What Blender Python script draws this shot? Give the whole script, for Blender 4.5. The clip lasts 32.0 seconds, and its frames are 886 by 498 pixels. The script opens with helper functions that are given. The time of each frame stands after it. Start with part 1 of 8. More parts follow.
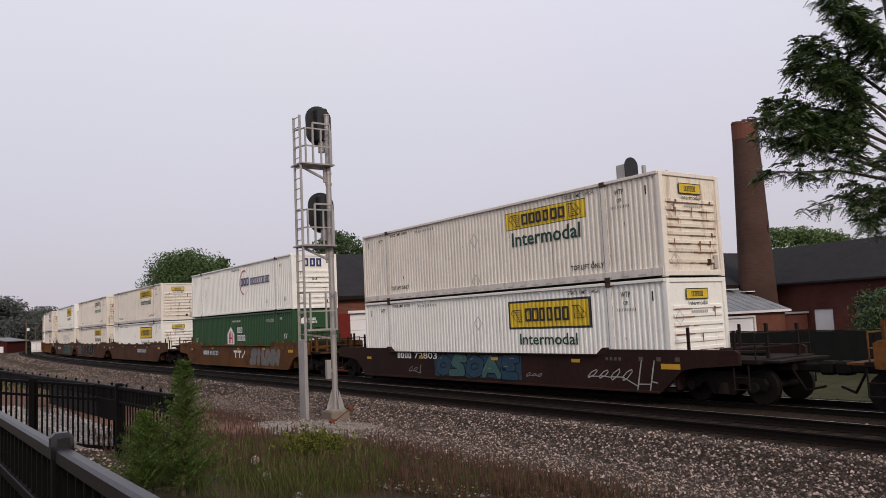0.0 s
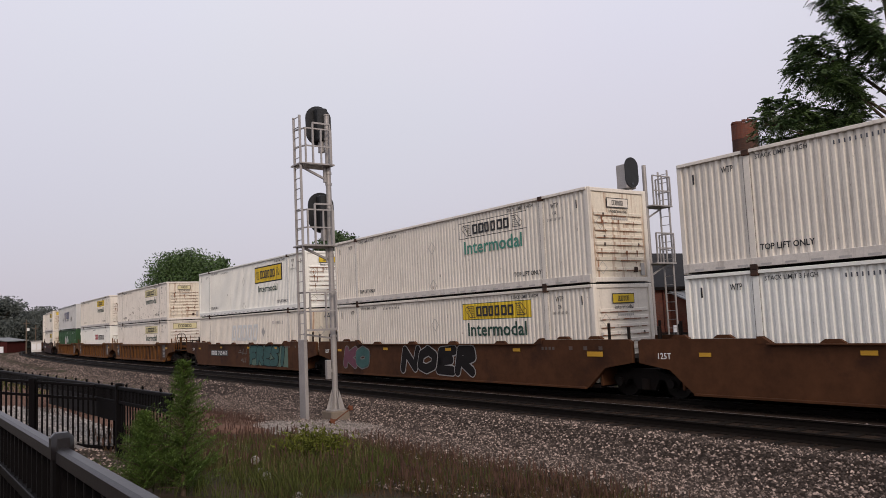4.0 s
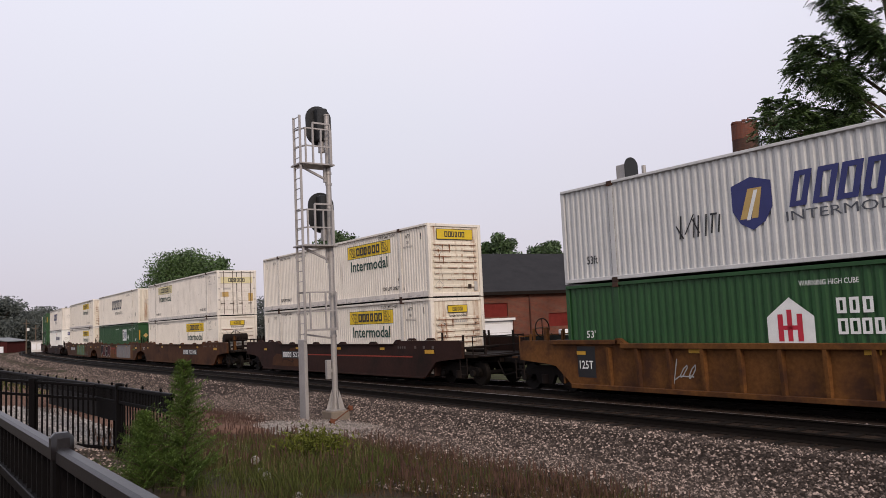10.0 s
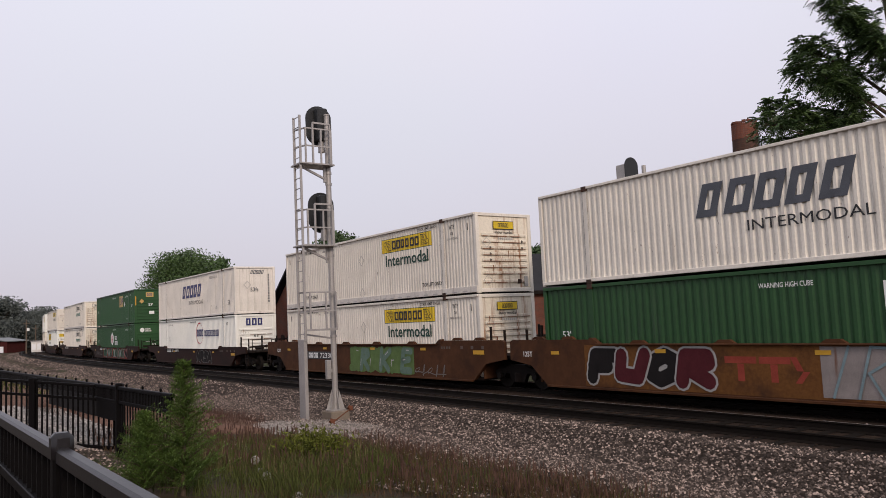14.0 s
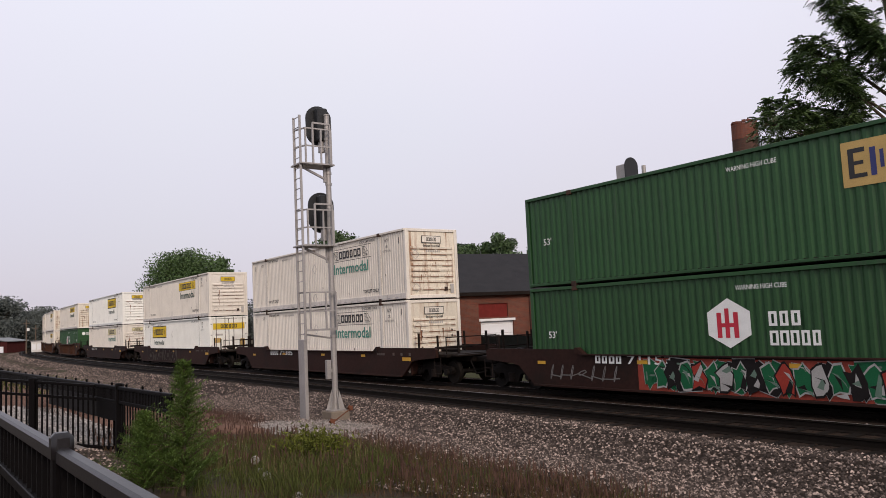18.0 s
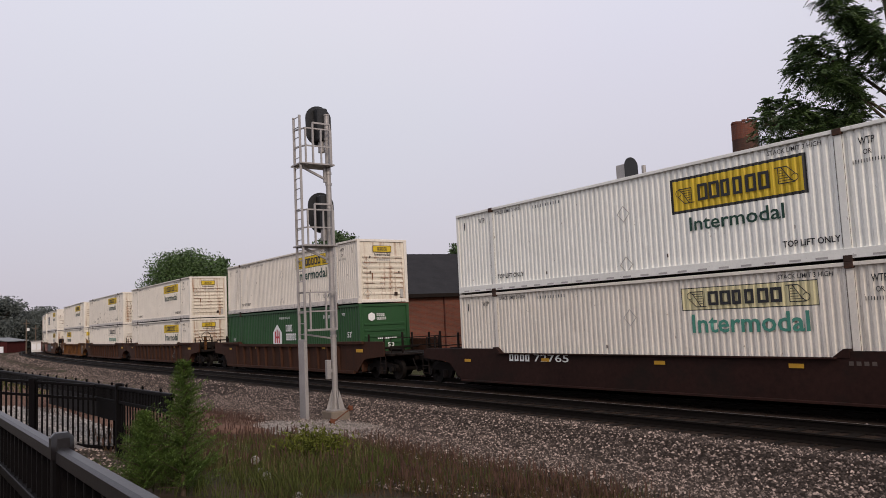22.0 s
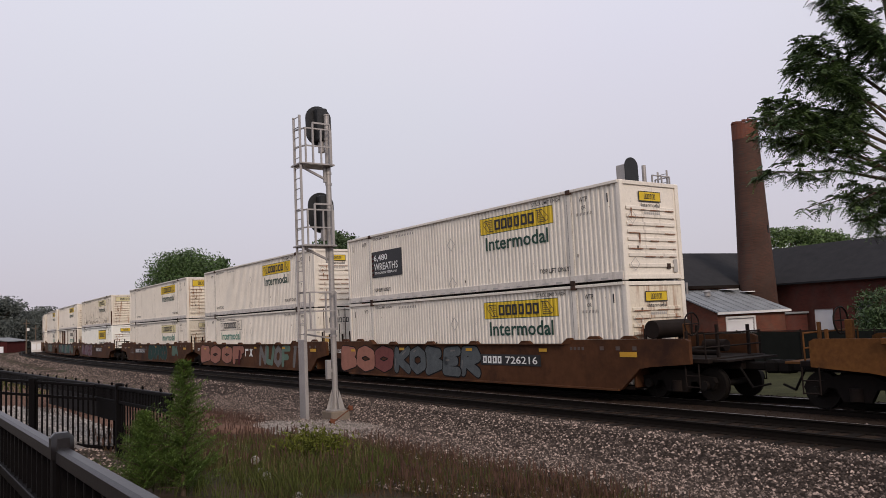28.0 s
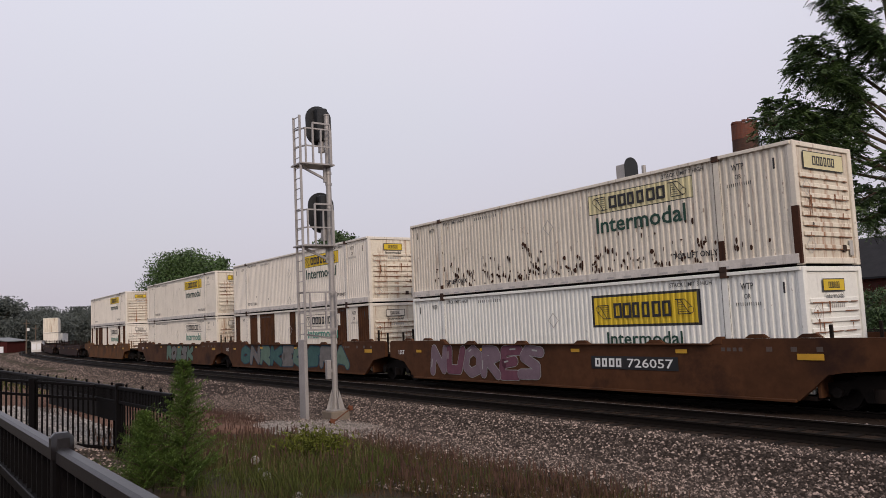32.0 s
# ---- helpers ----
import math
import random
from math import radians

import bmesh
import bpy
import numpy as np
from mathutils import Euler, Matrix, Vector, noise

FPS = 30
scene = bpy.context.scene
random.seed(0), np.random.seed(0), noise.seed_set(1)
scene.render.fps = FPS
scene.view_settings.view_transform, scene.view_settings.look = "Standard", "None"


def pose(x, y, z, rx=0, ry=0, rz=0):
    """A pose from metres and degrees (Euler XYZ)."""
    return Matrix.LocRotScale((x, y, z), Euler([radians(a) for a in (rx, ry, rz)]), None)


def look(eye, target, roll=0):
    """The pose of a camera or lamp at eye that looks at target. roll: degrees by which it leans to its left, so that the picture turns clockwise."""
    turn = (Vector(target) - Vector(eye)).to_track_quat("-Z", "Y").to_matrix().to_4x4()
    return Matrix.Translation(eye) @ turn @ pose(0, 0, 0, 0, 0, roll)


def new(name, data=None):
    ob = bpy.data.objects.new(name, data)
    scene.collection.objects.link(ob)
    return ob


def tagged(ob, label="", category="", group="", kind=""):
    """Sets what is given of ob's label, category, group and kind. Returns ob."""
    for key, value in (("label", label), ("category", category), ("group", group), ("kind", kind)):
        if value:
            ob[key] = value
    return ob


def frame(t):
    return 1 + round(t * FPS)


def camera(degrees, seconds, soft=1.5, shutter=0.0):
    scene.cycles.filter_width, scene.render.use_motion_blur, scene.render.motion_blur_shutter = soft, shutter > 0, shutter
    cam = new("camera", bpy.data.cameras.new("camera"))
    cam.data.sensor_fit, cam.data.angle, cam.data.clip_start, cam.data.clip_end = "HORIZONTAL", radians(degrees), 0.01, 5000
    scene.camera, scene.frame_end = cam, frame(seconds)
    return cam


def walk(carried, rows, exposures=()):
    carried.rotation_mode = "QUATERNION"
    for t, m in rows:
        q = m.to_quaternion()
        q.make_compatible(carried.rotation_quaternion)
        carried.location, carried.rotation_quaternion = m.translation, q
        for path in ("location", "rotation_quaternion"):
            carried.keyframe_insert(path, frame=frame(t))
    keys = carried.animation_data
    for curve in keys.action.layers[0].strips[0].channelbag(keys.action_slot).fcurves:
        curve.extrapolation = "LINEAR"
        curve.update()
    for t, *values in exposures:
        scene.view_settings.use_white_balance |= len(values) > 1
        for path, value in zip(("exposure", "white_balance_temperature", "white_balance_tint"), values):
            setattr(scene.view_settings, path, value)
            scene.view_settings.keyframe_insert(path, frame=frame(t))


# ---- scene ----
cam = camera(59.5, 32.0, soft=0.85)
EYE_Z = 2.395
PITCH, ROLL = 5.19, -2.61
EYE = (0, 0, EYE_Z)
AIM = (0, math.cos(radians(PITCH)), EYE_Z + math.sin(radians(PITCH)))
walk(cam, [(0.0, look(EYE, AIM, ROLL)), (32.0, look(EYE, AIM, ROLL))],
     exposures=[(0.0, 0.0), (8.0, 0.02), (9.0, 0.09), (10.0, 0.18), (11.0, 0.05), (12.0, 0.02), (13.0, 0.08), (14.0, 0.12), (17.0, 0.16), (18.0, 0.20), (19.0, -0.07), (20.0, -0.08), (21.0, 0.0), (22.0, 0.0), (23.0, 0.11), (24.0, 0.05), (25.0, 0.0), (32.0, 0.0)])

# ---- light: bright haze, soft low sun from behind the camera's right shoulder ----
SUN_AZ, SUN_EL = radians(-70.5), radians(30)     # azimuth from +x
world = bpy.data.worlds.new("world")
scene.world = world
world.use_nodes = True
wn, wl = world.node_tree.nodes, world.node_tree.links
wn.clear()
w_out = wn.new("ShaderNodeOutputWorld")
w_bg = wn.new("ShaderNodeBackground")
w_sky = wn.new("ShaderNodeTexSky")
w_sky.sky_type = "NISHITA"
w_sky.sun_disc = False
w_sky.sun_elevation = SUN_EL
w_sky.sun_rotation = radians(90) - SUN_AZ
w_sky.air_density, w_sky.dust_density, w_sky.ozone_density = 1.0, 4.0, 2.0
w_co = wn.new("ShaderNodeTexCoord")
w_sep = wn.new("ShaderNodeSeparateXYZ")
w_ramp = wn.new("ShaderNodeValToRGB")
w_ramp.color_ramp.elements[0].position, w_ramp.color_ramp.elements[0].color = 0.0, (0.545, 0.50, 0.56, 1)
w_ramp.color_ramp.elements[1].position, w_ramp.color_ramp.elements[1].color = 0.42, (0.735, 0.725, 0.815, 1)
w_haze = wn.new("ShaderNodeTexNoise")
w_haze.inputs["Scale"].default_value = 1.6
w_haze.inputs["Detail"].default_value = 2.0
w_mul = wn.new("ShaderNodeMixRGB")
w_mul.blend_type, w_mul.inputs[0].default_value = "MULTIPLY", 0.12
w_add = wn.new("ShaderNodeMixRGB")
w_add.blend_type, w_add.inputs[0].default_value = "ADD", 0.012
wl.new(w_co.outputs["Generated"], w_sep.inputs[0])
wl.new(w_sep.outputs["Z"], w_ramp.inputs[0])
wl.new(w_co.outputs["Generated"], w_haze.inputs["Vector"])
wl.new(w_ramp.outputs[0], w_mul.inputs[1])
wl.new(w_haze.outputs["Color"], w_mul.inputs[2])
wl.new(w_mul.outputs[0], w_add.inputs[1])
wl.new(w_sky.outputs[0], w_add.inputs[2])
wl.new(w_add.outputs[0], w_bg.inputs["Color"])
w_bg.inputs["Strength"].default_value = 1.05
wl.new(w_bg.outputs[0], w_out.inputs["Surface"])

sun = new("sun", bpy.data.lights.new("sun", "SUN"))
sun.data.energy, sun.data.angle, sun.data.color = 1.70, radians(16), (1.0, 0.835, 0.695)
sun.matrix_world = look((math.cos(SUN_AZ) * math.cos(SUN_EL) * 60, math.sin(SUN_AZ) * math.cos(SUN_EL) * 60, math.sin(SUN_EL) * 60), (0, 0, 0))


# ---- materials ----
def nd(tree, kind, **kw):
    n = tree.nodes.new(kind)
    for k, v in kw.items():
        if k in n.inputs:
            n.inputs[k].default_value = v
    return n


def surface(name, col, rough=0.6, metal=0.0, scale=3.0, vary=0.25, fine=40.0, bump=0.15, dirt=None, dirt_amount=0.3,
            streak=False, per_object=0.0, glow=None, per_island=0.0, spec=0.4, dirt_scale=1.0, specks=False, scuff=0.0):
    """Base colour with broad and fine variation, relief, and dirt or rust in patches or vertical streaks."""
    m = bpy.data.materials.new(name)
    m.use_nodes = True
    t = m.node_tree
    t.nodes.clear()
    out = nd(t, "ShaderNodeOutputMaterial")
    bs = nd(t, "ShaderNodeBsdfPrincipled", Roughness=rough, Metallic=metal)
    bs.inputs["Specular IOR Level"].default_value = spec if rough < 0.68 else 0.12
    t.links.new(bs.outputs[0], out.inputs[0])
    co = nd(t, "ShaderNodeTexCoord")
    n1 = nd(t, "ShaderNodeTexNoise", Scale=scale, Detail=5.0, Roughness=0.6)
    n2 = nd(t, "ShaderNodeTexNoise", Scale=fine, Detail=4.0, Roughness=0.65)
    info = nd(t, "ShaderNodeObjectInfo")
    shift = nd(t, "ShaderNodeVectorMath")
    shift.operation = "ADD"
    t.links.new(co.outputs["Object"], shift.inputs[0])
    t.links.new(info.outputs["Location"], shift.inputs[1])
    base = co.outputs["Object"] if not per_object else shift.outputs[0]
    t.links.new(co.outputs["Object"], n1.inputs["Vector"])
    t.links.new(co.outputs["Object"], n2.inputs["Vector"])
    mixn = nd(t, "ShaderNodeMath")
    mixn.operation = "ADD"
    t.links.new(n1.outputs[0], mixn.inputs[0])
    t.links.new(n2.outputs[0], mixn.inputs[1])
    rp = nd(t, "ShaderNodeMapRange")
    rp.inputs["From Min"].default_value, rp.inputs["From Max"].default_value = 0.7, 1.3
    rp.inputs["To Min"].default_value, rp.inputs["To Max"].default_value = 1.0 - vary, 1.0 + vary
    t.links.new(mixn.outputs[0], rp.inputs["Value"])
    val = rp.outputs[0]
    for amount, source in ((per_object, info.outputs["Random"]), (per_island, None)):
        if amount:
            if source is None:
                source = nd(t, "ShaderNodeNewGeometry").outputs["Random Per Island"]
            r2 = nd(t, "ShaderNodeMapRange")
            r2.inputs["To Min"].default_value, r2.inputs["To Max"].default_value = 1.0 - amount, 1.0 + amount
            t.links.new(source, r2.inputs["Value"])
            mm = nd(t, "ShaderNodeMath")
            mm.operation = "MULTIPLY"
            t.links.new(val, mm.inputs[0])
            t.links.new(r2.outputs[0], mm.inputs[1])
            val = mm.outputs[0]
    if specks:      # mostly dark pieces, a few much paler
        pw = nd(t, "ShaderNodeMath")
        pw.operation = "POWER"
        pw.inputs[1].default_value = 4.5
        t.links.new(nd(t, "ShaderNodeNewGeometry").outputs["Random Per Island"], pw.inputs[0])
        r4 = nd(t, "ShaderNodeMapRange")
        r4.inputs["To Min"].default_value, r4.inputs["To Max"].default_value = 0.42, 4.2
        t.links.new(pw.outputs[0], r4.inputs["Value"])
        mm = nd(t, "ShaderNodeMath")
        mm.operation = "MULTIPLY"
        t.links.new(val, mm.inputs[0])
        t.links.new(r4.outputs[0], mm.inputs[1])
        val = mm.outputs[0]
    cm = nd(t, "ShaderNodeVectorMath")
    cm.operation = "SCALE"
    cm.inputs[0].default_value = col[:3]
    t.links.new(val, cm.inputs["Scale"])
    colour = cm.outputs[0]
    if dirt:
        mp = nd(t, "ShaderNodeMapping")
        sc = (3.0, 3.0, 0.22) if streak else (0.8, 0.8, 0.8)
        mp.inputs["Scale"].default_value = [v * dirt_scale for v in sc]
        t.links.new(base, mp.inputs["Vector"])
        n3 = nd(t, "ShaderNodeTexNoise", Scale=1.6, Detail=7.0, Roughness=0.68)
        t.links.new(mp.outputs[0], n3.inputs["Vector"])
        r3 = nd(t, "ShaderNodeMapRange")
        lo = 0.72 - dirt_amount * 0.42
        r3.inputs["From Min"].default_value, r3.inputs["From Max"].default_value = lo, lo + 0.17
        t.links.new(n3.outputs[0], r3.inputs["Value"])
        dm = nd(t, "ShaderNodeMixRGB")
        t.links.new(r3.outputs[0], dm.inputs[0])
        t.links.new(colour, dm.inputs[1])
        dm.inputs[2].default_value = (*dirt, 1)
        colour = dm.outputs[0]
    if scuff:       # small dark chips and rub marks, longer than wide
        mp = nd(t, "ShaderNodeMapping")
        mp.inputs["Scale"].default_value = (5.0, 5.0, 2.0)
        t.links.new(shift.outputs[0], mp.inputs["Vector"])
        n4 = nd(t, "ShaderNodeTexNoise", Scale=1.7, Detail=3.0, Roughness=0.75)
        t.links.new(mp.outputs[0], n4.inputs["Vector"])
        r5 = nd(t, "ShaderNodeMapRange")
        r5.inputs["From Min"].default_value, r5.inputs["From Max"].default_value = 0.70 - scuff, 0.75 - scuff
        r5.inputs["To Max"].default_value = 0.8
        t.links.new(n4.outputs[0], r5.inputs["Value"])
        sm = nd(t, "ShaderNodeMixRGB")
        t.links.new(r5.outputs[0], sm.inputs[0])
        t.links.new(colour, sm.inputs[1])
        sm.inputs[2].default_value = (0.17, 0.12, 0.09, 1)
        colour = sm.outputs[0]
    t.links.new(colour, bs.inputs["Base Color"])
    if bump:
        bp = nd(t, "ShaderNodeBump", Strength=bump, Distance=0.02)
        t.links.new(n2.outputs[0], bp.inputs["Height"])
        t.links.new(bp.outputs[0], bs.inputs["Normal"])
    if glow:
        bs.inputs["Emission Color"].default_value = (*glow, 1)
        bs.inputs["Emission Strength"].default_value = 1.0
    return m


def brick_surface(name, a, b, mortar, sx=1.0):
    m = surface(name, a, 0.9, scale=0.5, vary=0.2)
    t = m.node_tree
    bs = next(n for n in t.nodes if n.type == "BSDF_PRINCIPLED")
    co = next(n for n in t.nodes if n.type == "TEX_COORD")
    # bricks run along the wall: the two horizontal axes are added up
    sep = nd(t, "ShaderNodeSeparateXYZ")
    add = nd(t, "ShaderNodeMath")
    add.operation = "ADD"
    comb = nd(t, "ShaderNodeCombineXYZ")
    t.links.new(co.outputs["Object"], sep.inputs[0])
    t.links.new(sep.outputs["X"], add.inputs[0])
    t.links.new(sep.outputs["Y"], add.inputs[1])
    t.links.new(add.outputs[0], comb.inputs["X"])
    t.links.new(sep.outputs["Z"], comb.inputs["Y"])
    br = nd(t, "ShaderNodeTexBrick", Scale=1.0)
    br.inputs["Color1"].default_value, br.inputs["Color2"].default_value = (*a, 1), (*b, 1)
    br.inputs["Mortar"].default_value = (*mortar, 1)
    br.inputs["Brick Width"].default_value, br.inputs["Row Height"].default_value = 0.22 * sx, 0.075 * sx
    br.inputs["Mortar Size"].default_value = 0.008
    t.links.new(comb.outputs[0], br.inputs["Vector"])
    big = nd(t, "ShaderNodeTexNoise", Scale=0.35, Detail=6.0)
    t.links.new(co.outputs["Object"], big.inputs["Vector"])
    rg = nd(t, "ShaderNodeMapRange")
    rg.inputs["From Min"].default_value, rg.inputs["From Max"].default_value = 0.3, 0.7
    rg.inputs["To Min"].default_value, rg.inputs["To Max"].default_value = 0.7, 1.2
    t.links.new(big.outputs[0], rg.inputs["Value"])
    sc = nd(t, "ShaderNodeVectorMath")
    sc.operation = "SCALE"
    t.links.new(br.outputs["Color"], sc.inputs[0])
    t.links.new(rg.outputs[0], sc.inputs["Scale"])
    t.links.new(sc.outputs[0], bs.inputs["Base Color"])
    return m


RUST = (0.13, 0.055, 0.03)
GRIME = (0.30, 0.26, 0.22)
M = dict(
    white=surface("container_white", (0.70, 0.648, 0.575), 0.5, vary=0.10, scale=0.9, fine=14, bump=0.05, dirt=(0.40, 0.35, 0.30), dirt_amount=0.34, streak=True, per_object=0.05, scuff=0.02),
    cool=surface("container_cool_white", (0.78, 0.77, 0.72), 0.5, vary=0.08, scale=0.9, fine=14, bump=0.05, dirt=(0.45, 0.43, 0.41), dirt_amount=0.24, streak=True, per_object=0.04, scuff=0.002),
    cream=surface("container_cream", (0.68, 0.632, 0.575), 0.55, vary=0.12, scale=0.9, fine=14, bump=0.05, dirt=(0.38, 0.33, 0.28), dirt_amount=0.38, streak=True, per_object=0.05, scuff=0.03),
    rusty=surface("container_rusty_white", (0.67, 0.61, 0.52), 0.6, vary=0.12, scale=0.9, fine=14, bump=0.08, dirt=(0.20, 0.09, 0.045), dirt_amount=0.36, streak=True, per_object=0.05, scuff=0.04),
    grey=surface("container_grey", (0.52, 0.515, 0.505), 0.5, vary=0.09, scale=0.9, fine=14, bump=0.05, dirt=(0.36, 0.34, 0.33), dirt_amount=0.25, streak=True),
    green=surface("container_green", (0.0138, 0.060, 0.0155), 0.5, vary=0.15, scale=0.9, fine=14, bump=0.05, dirt=(0.028, 0.05, 0.028), dirt_amount=0.35, streak=True, per_object=0.1),
    brail=surface("container_rail_grimy", (0.60, 0.555, 0.505), 0.6, vary=0.15, scale=0.9, fine=14, bump=0.05, dirt=(0.30, 0.25, 0.21), dirt_amount=0.42, streak=True, dirt_scale=0.8),
    seam=surface("seam_dark", (0.10, 0.085, 0.075), 0.7, vary=0.3),
    casting=surface("casting", (0.045, 0.028, 0.022), 0.7, vary=0.3, dirt=RUST, dirt_amount=0.4),
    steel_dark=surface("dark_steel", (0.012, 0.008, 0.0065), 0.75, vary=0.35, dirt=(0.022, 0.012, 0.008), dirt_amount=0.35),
    rod=surface("lock_rod", (0.075, 0.055, 0.045), 0.6, vary=0.3, dirt=RUST, dirt_amount=0.4),
    yellow=surface("logo_yellow", (0.60, 0.42, 0.02), 0.5, vary=0.12, scale=1.5, bump=0.03, dirt=(0.42, 0.32, 0.08), dirt_amount=0.25, streak=True),
    faded=surface("logo_faded", (0.60, 0.54, 0.32), 0.55, vary=0.12, scale=1.5, bump=0.03, dirt=(0.55, 0.45, 0.12), dirt_amount=0.28),
    ink=surface("ink", (0.02, 0.02, 0.022), 0.6, vary=0.25, bump=0.02),
    inkgreen=surface("ink_green", (0.010, 0.048, 0.032), 0.6, vary=0.2, bump=0.02),
    teal=surface("ink_teal", (0.06, 0.235, 0.175), 0.6, vary=0.2, bump=0.02),
    navy=surface("ink_navy", (0.025, 0.03, 0.13), 0.5, vary=0.15, bump=0.02),
    slate=surface("ink_slate", (0.07, 0.075, 0.09), 0.6, vary=0.25, bump=0.02),
    red=surface("ink_red", (0.45, 0.02, 0.04), 0.5, vary=0.15, bump=0.02),
    gold=surface("ink_gold", (0.45, 0.30, 0.10), 0.5, vary=0.15, bump=0.02),
    chalk=surface("chalk_white", (0.72, 0.72, 0.70), 0.6, vary=0.12, bump=0.02),
    stencil=surface("stencil_grey", (0.40, 0.38, 0.36), 0.6, vary=0.2, bump=0.02),
    oxide=surface("well_oxide", (0.026, 0.0112, 0.0085), 0.7, vary=0.3, scale=0.5, fine=9, dirt=(0.014, 0.009, 0.007), dirt_amount=0.5, dirt_scale=0.6, per_object=0.15),
    rustbrown=surface("well_rust_brown", (0.070, 0.029, 0.013), 0.7, vary=0.30, scale=0.5, fine=3, dirt=(0.030, 0.0135, 0.0085), dirt_amount=0.50, dirt_scale=0.55, per_object=0.12),
    orange=surface("well_orange", (0.115, 0.048, 0.0145), 0.7, vary=0.32, scale=0.5, fine=10, dirt=(0.05, 0.022, 0.012), dirt_amount=0.58, dirt_scale=0.6, per_object=0.1),
    ribrust=surface("well_rib_rust", (0.048, 0.020, 0.0115), 0.7, vary=0.28, scale=0.8, fine=12, dirt=(0.03, 0.016, 0.011), dirt_amount=0.55, streak=True, per_object=0.1),
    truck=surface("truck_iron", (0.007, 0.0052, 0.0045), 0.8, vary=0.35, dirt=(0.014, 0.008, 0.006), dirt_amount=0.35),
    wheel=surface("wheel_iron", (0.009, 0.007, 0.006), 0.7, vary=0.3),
    reflector=surface("reflector_yellow", (0.50, 0.27, 0.02), 0.5, vary=0.15, bump=0.02),
    patchgrey=surface("paint_patch", (0.23, 0.20, 0.19), 0.7, vary=0.25, dirt=RUST, dirt_amount=0.35, streak=True),
    black=surface("black_paint", (0.012, 0.012, 0.013), 0.45, vary=0.3),
    fence=surface("fence_black", (0.0045, 0.0038, 0.004), 0.5, spec=0.05, vary=0.25, fine=60, bump=0.05),
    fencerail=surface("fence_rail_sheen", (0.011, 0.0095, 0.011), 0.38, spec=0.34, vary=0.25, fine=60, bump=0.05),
    galv=surface("galvanised", (0.33, 0.31, 0.30), 0.5, metal=0.35, vary=0.16, scale=2.0, fine=30, bump=0.05, dirt=(0.22, 0.19, 0.17), dirt_amount=0.3, streak=True),
    head=surface("signal_black", (0.014, 0.015, 0.017), 0.55, vary=0.25),
    concrete=surface("concrete", (0.19, 0.155, 0.125), 0.9, vary=0.2, scale=4, fine=40, bump=0.3, dirt=(0.17, 0.14, 0.12), dirt_amount=0.35),
    rail=surface("rail_steel", (0.008, 0.0055, 0.004), 0.7, vary=0.25, fine=20),
    railtop=surface("rail_running_face", (0.42, 0.39, 0.38), 0.3, metal=0.8, vary=0.1),
    tie=surface("tie_wood", (0.009, 0.0063, 0.0048), 0.95, vary=0.35, scale=3, fine=40, bump=0.4, per_object=0.25),
    stone=surface("ballast_stone", (0.104, 0.081, 0.070), 0.9, vary=0.3, fine=30, specks=True),
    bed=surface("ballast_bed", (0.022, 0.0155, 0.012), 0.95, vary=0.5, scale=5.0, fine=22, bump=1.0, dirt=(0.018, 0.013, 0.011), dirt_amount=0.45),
    palegravel=surface("pale_gravel", (0.21, 0.193, 0.185), 0.95, vary=0.3, scale=6.0, fine=45, bump=0.9, dirt=(0.20, 0.17, 0.14), dirt_amount=0.35),
    apron=surface("grey_gravel", (0.21, 0.188, 0.17), 0.95, vary=0.35, scale=6.0, fine=45, bump=0.9, dirt=(0.13, 0.11, 0.09), dirt_amount=0.4),
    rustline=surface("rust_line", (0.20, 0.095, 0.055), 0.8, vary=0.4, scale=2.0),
    ground=surface("ground_soil_grass", (0.047, 0.032, 0.02), 0.95, vary=0.4, scale=0.8, fine=14, bump=0.8, dirt=(0.028, 0.036, 0.012), dirt_amount=0.55),
    grass=surface("grass_green", (0.056, 0.066, 0.018), 0.8, vary=0.2, per_island=0.4, bump=0),
    drygrass=surface("grass_dry", (0.072, 0.045, 0.024), 0.85, vary=0.2, per_island=0.4, bump=0),
    seed=surface("grass_red_seed", (0.075, 0.043, 0.034), 0.85, vary=0.2, per_island=0.35, bump=0),
    puff=surface("dandelion_puff", (0.32, 0.30, 0.28), 0.95, vary=0.1),
    leaf=surface("leaf_green", (0.085, 0.135, 0.042), 0.65, vary=0.15, per_island=0.45, bump=0),
    leafdark=surface("leaf_dark", (0.048, 0.083, 0.030), 0.65, vary=0.15, per_island=0.5, bump=0),
    # Far leaves paled and greyed: distance haze is put into their colour.
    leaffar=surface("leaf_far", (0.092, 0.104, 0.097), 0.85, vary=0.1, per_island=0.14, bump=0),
    leafbright=surface("leaf_bright", (0.050, 0.090, 0.024), 0.65, vary=0.15, per_island=0.4, bump=0),
    cedar=surface("cedar_green", (0.085, 0.135, 0.032), 0.75, vary=0.15, per_island=0.45, bump=0),
    bark=surface("bark", (0.075, 0.055, 0.04), 0.95, vary=0.35, scale=6, fine=30, bump=0.6),
    brick=brick_surface("brick_red", (0.17, 0.055, 0.034), (0.12, 0.044, 0.03), (0.12, 0.085, 0.07)),
    brickdark=brick_surface("brick_deep_red", (0.105, 0.029, 0.022), (0.07, 0.022, 0.018), (0.07, 0.05, 0.043)),
    brickchim=brick_surface("brick_chimney", (0.088, 0.043, 0.032), (0.062, 0.035, 0.028), (0.064, 0.05, 0.043)),
    brickcap=brick_surface("brick_chimney_cap", (0.17, 0.055, 0.034), (0.115, 0.043, 0.03), (0.13, 0.09, 0.08)),
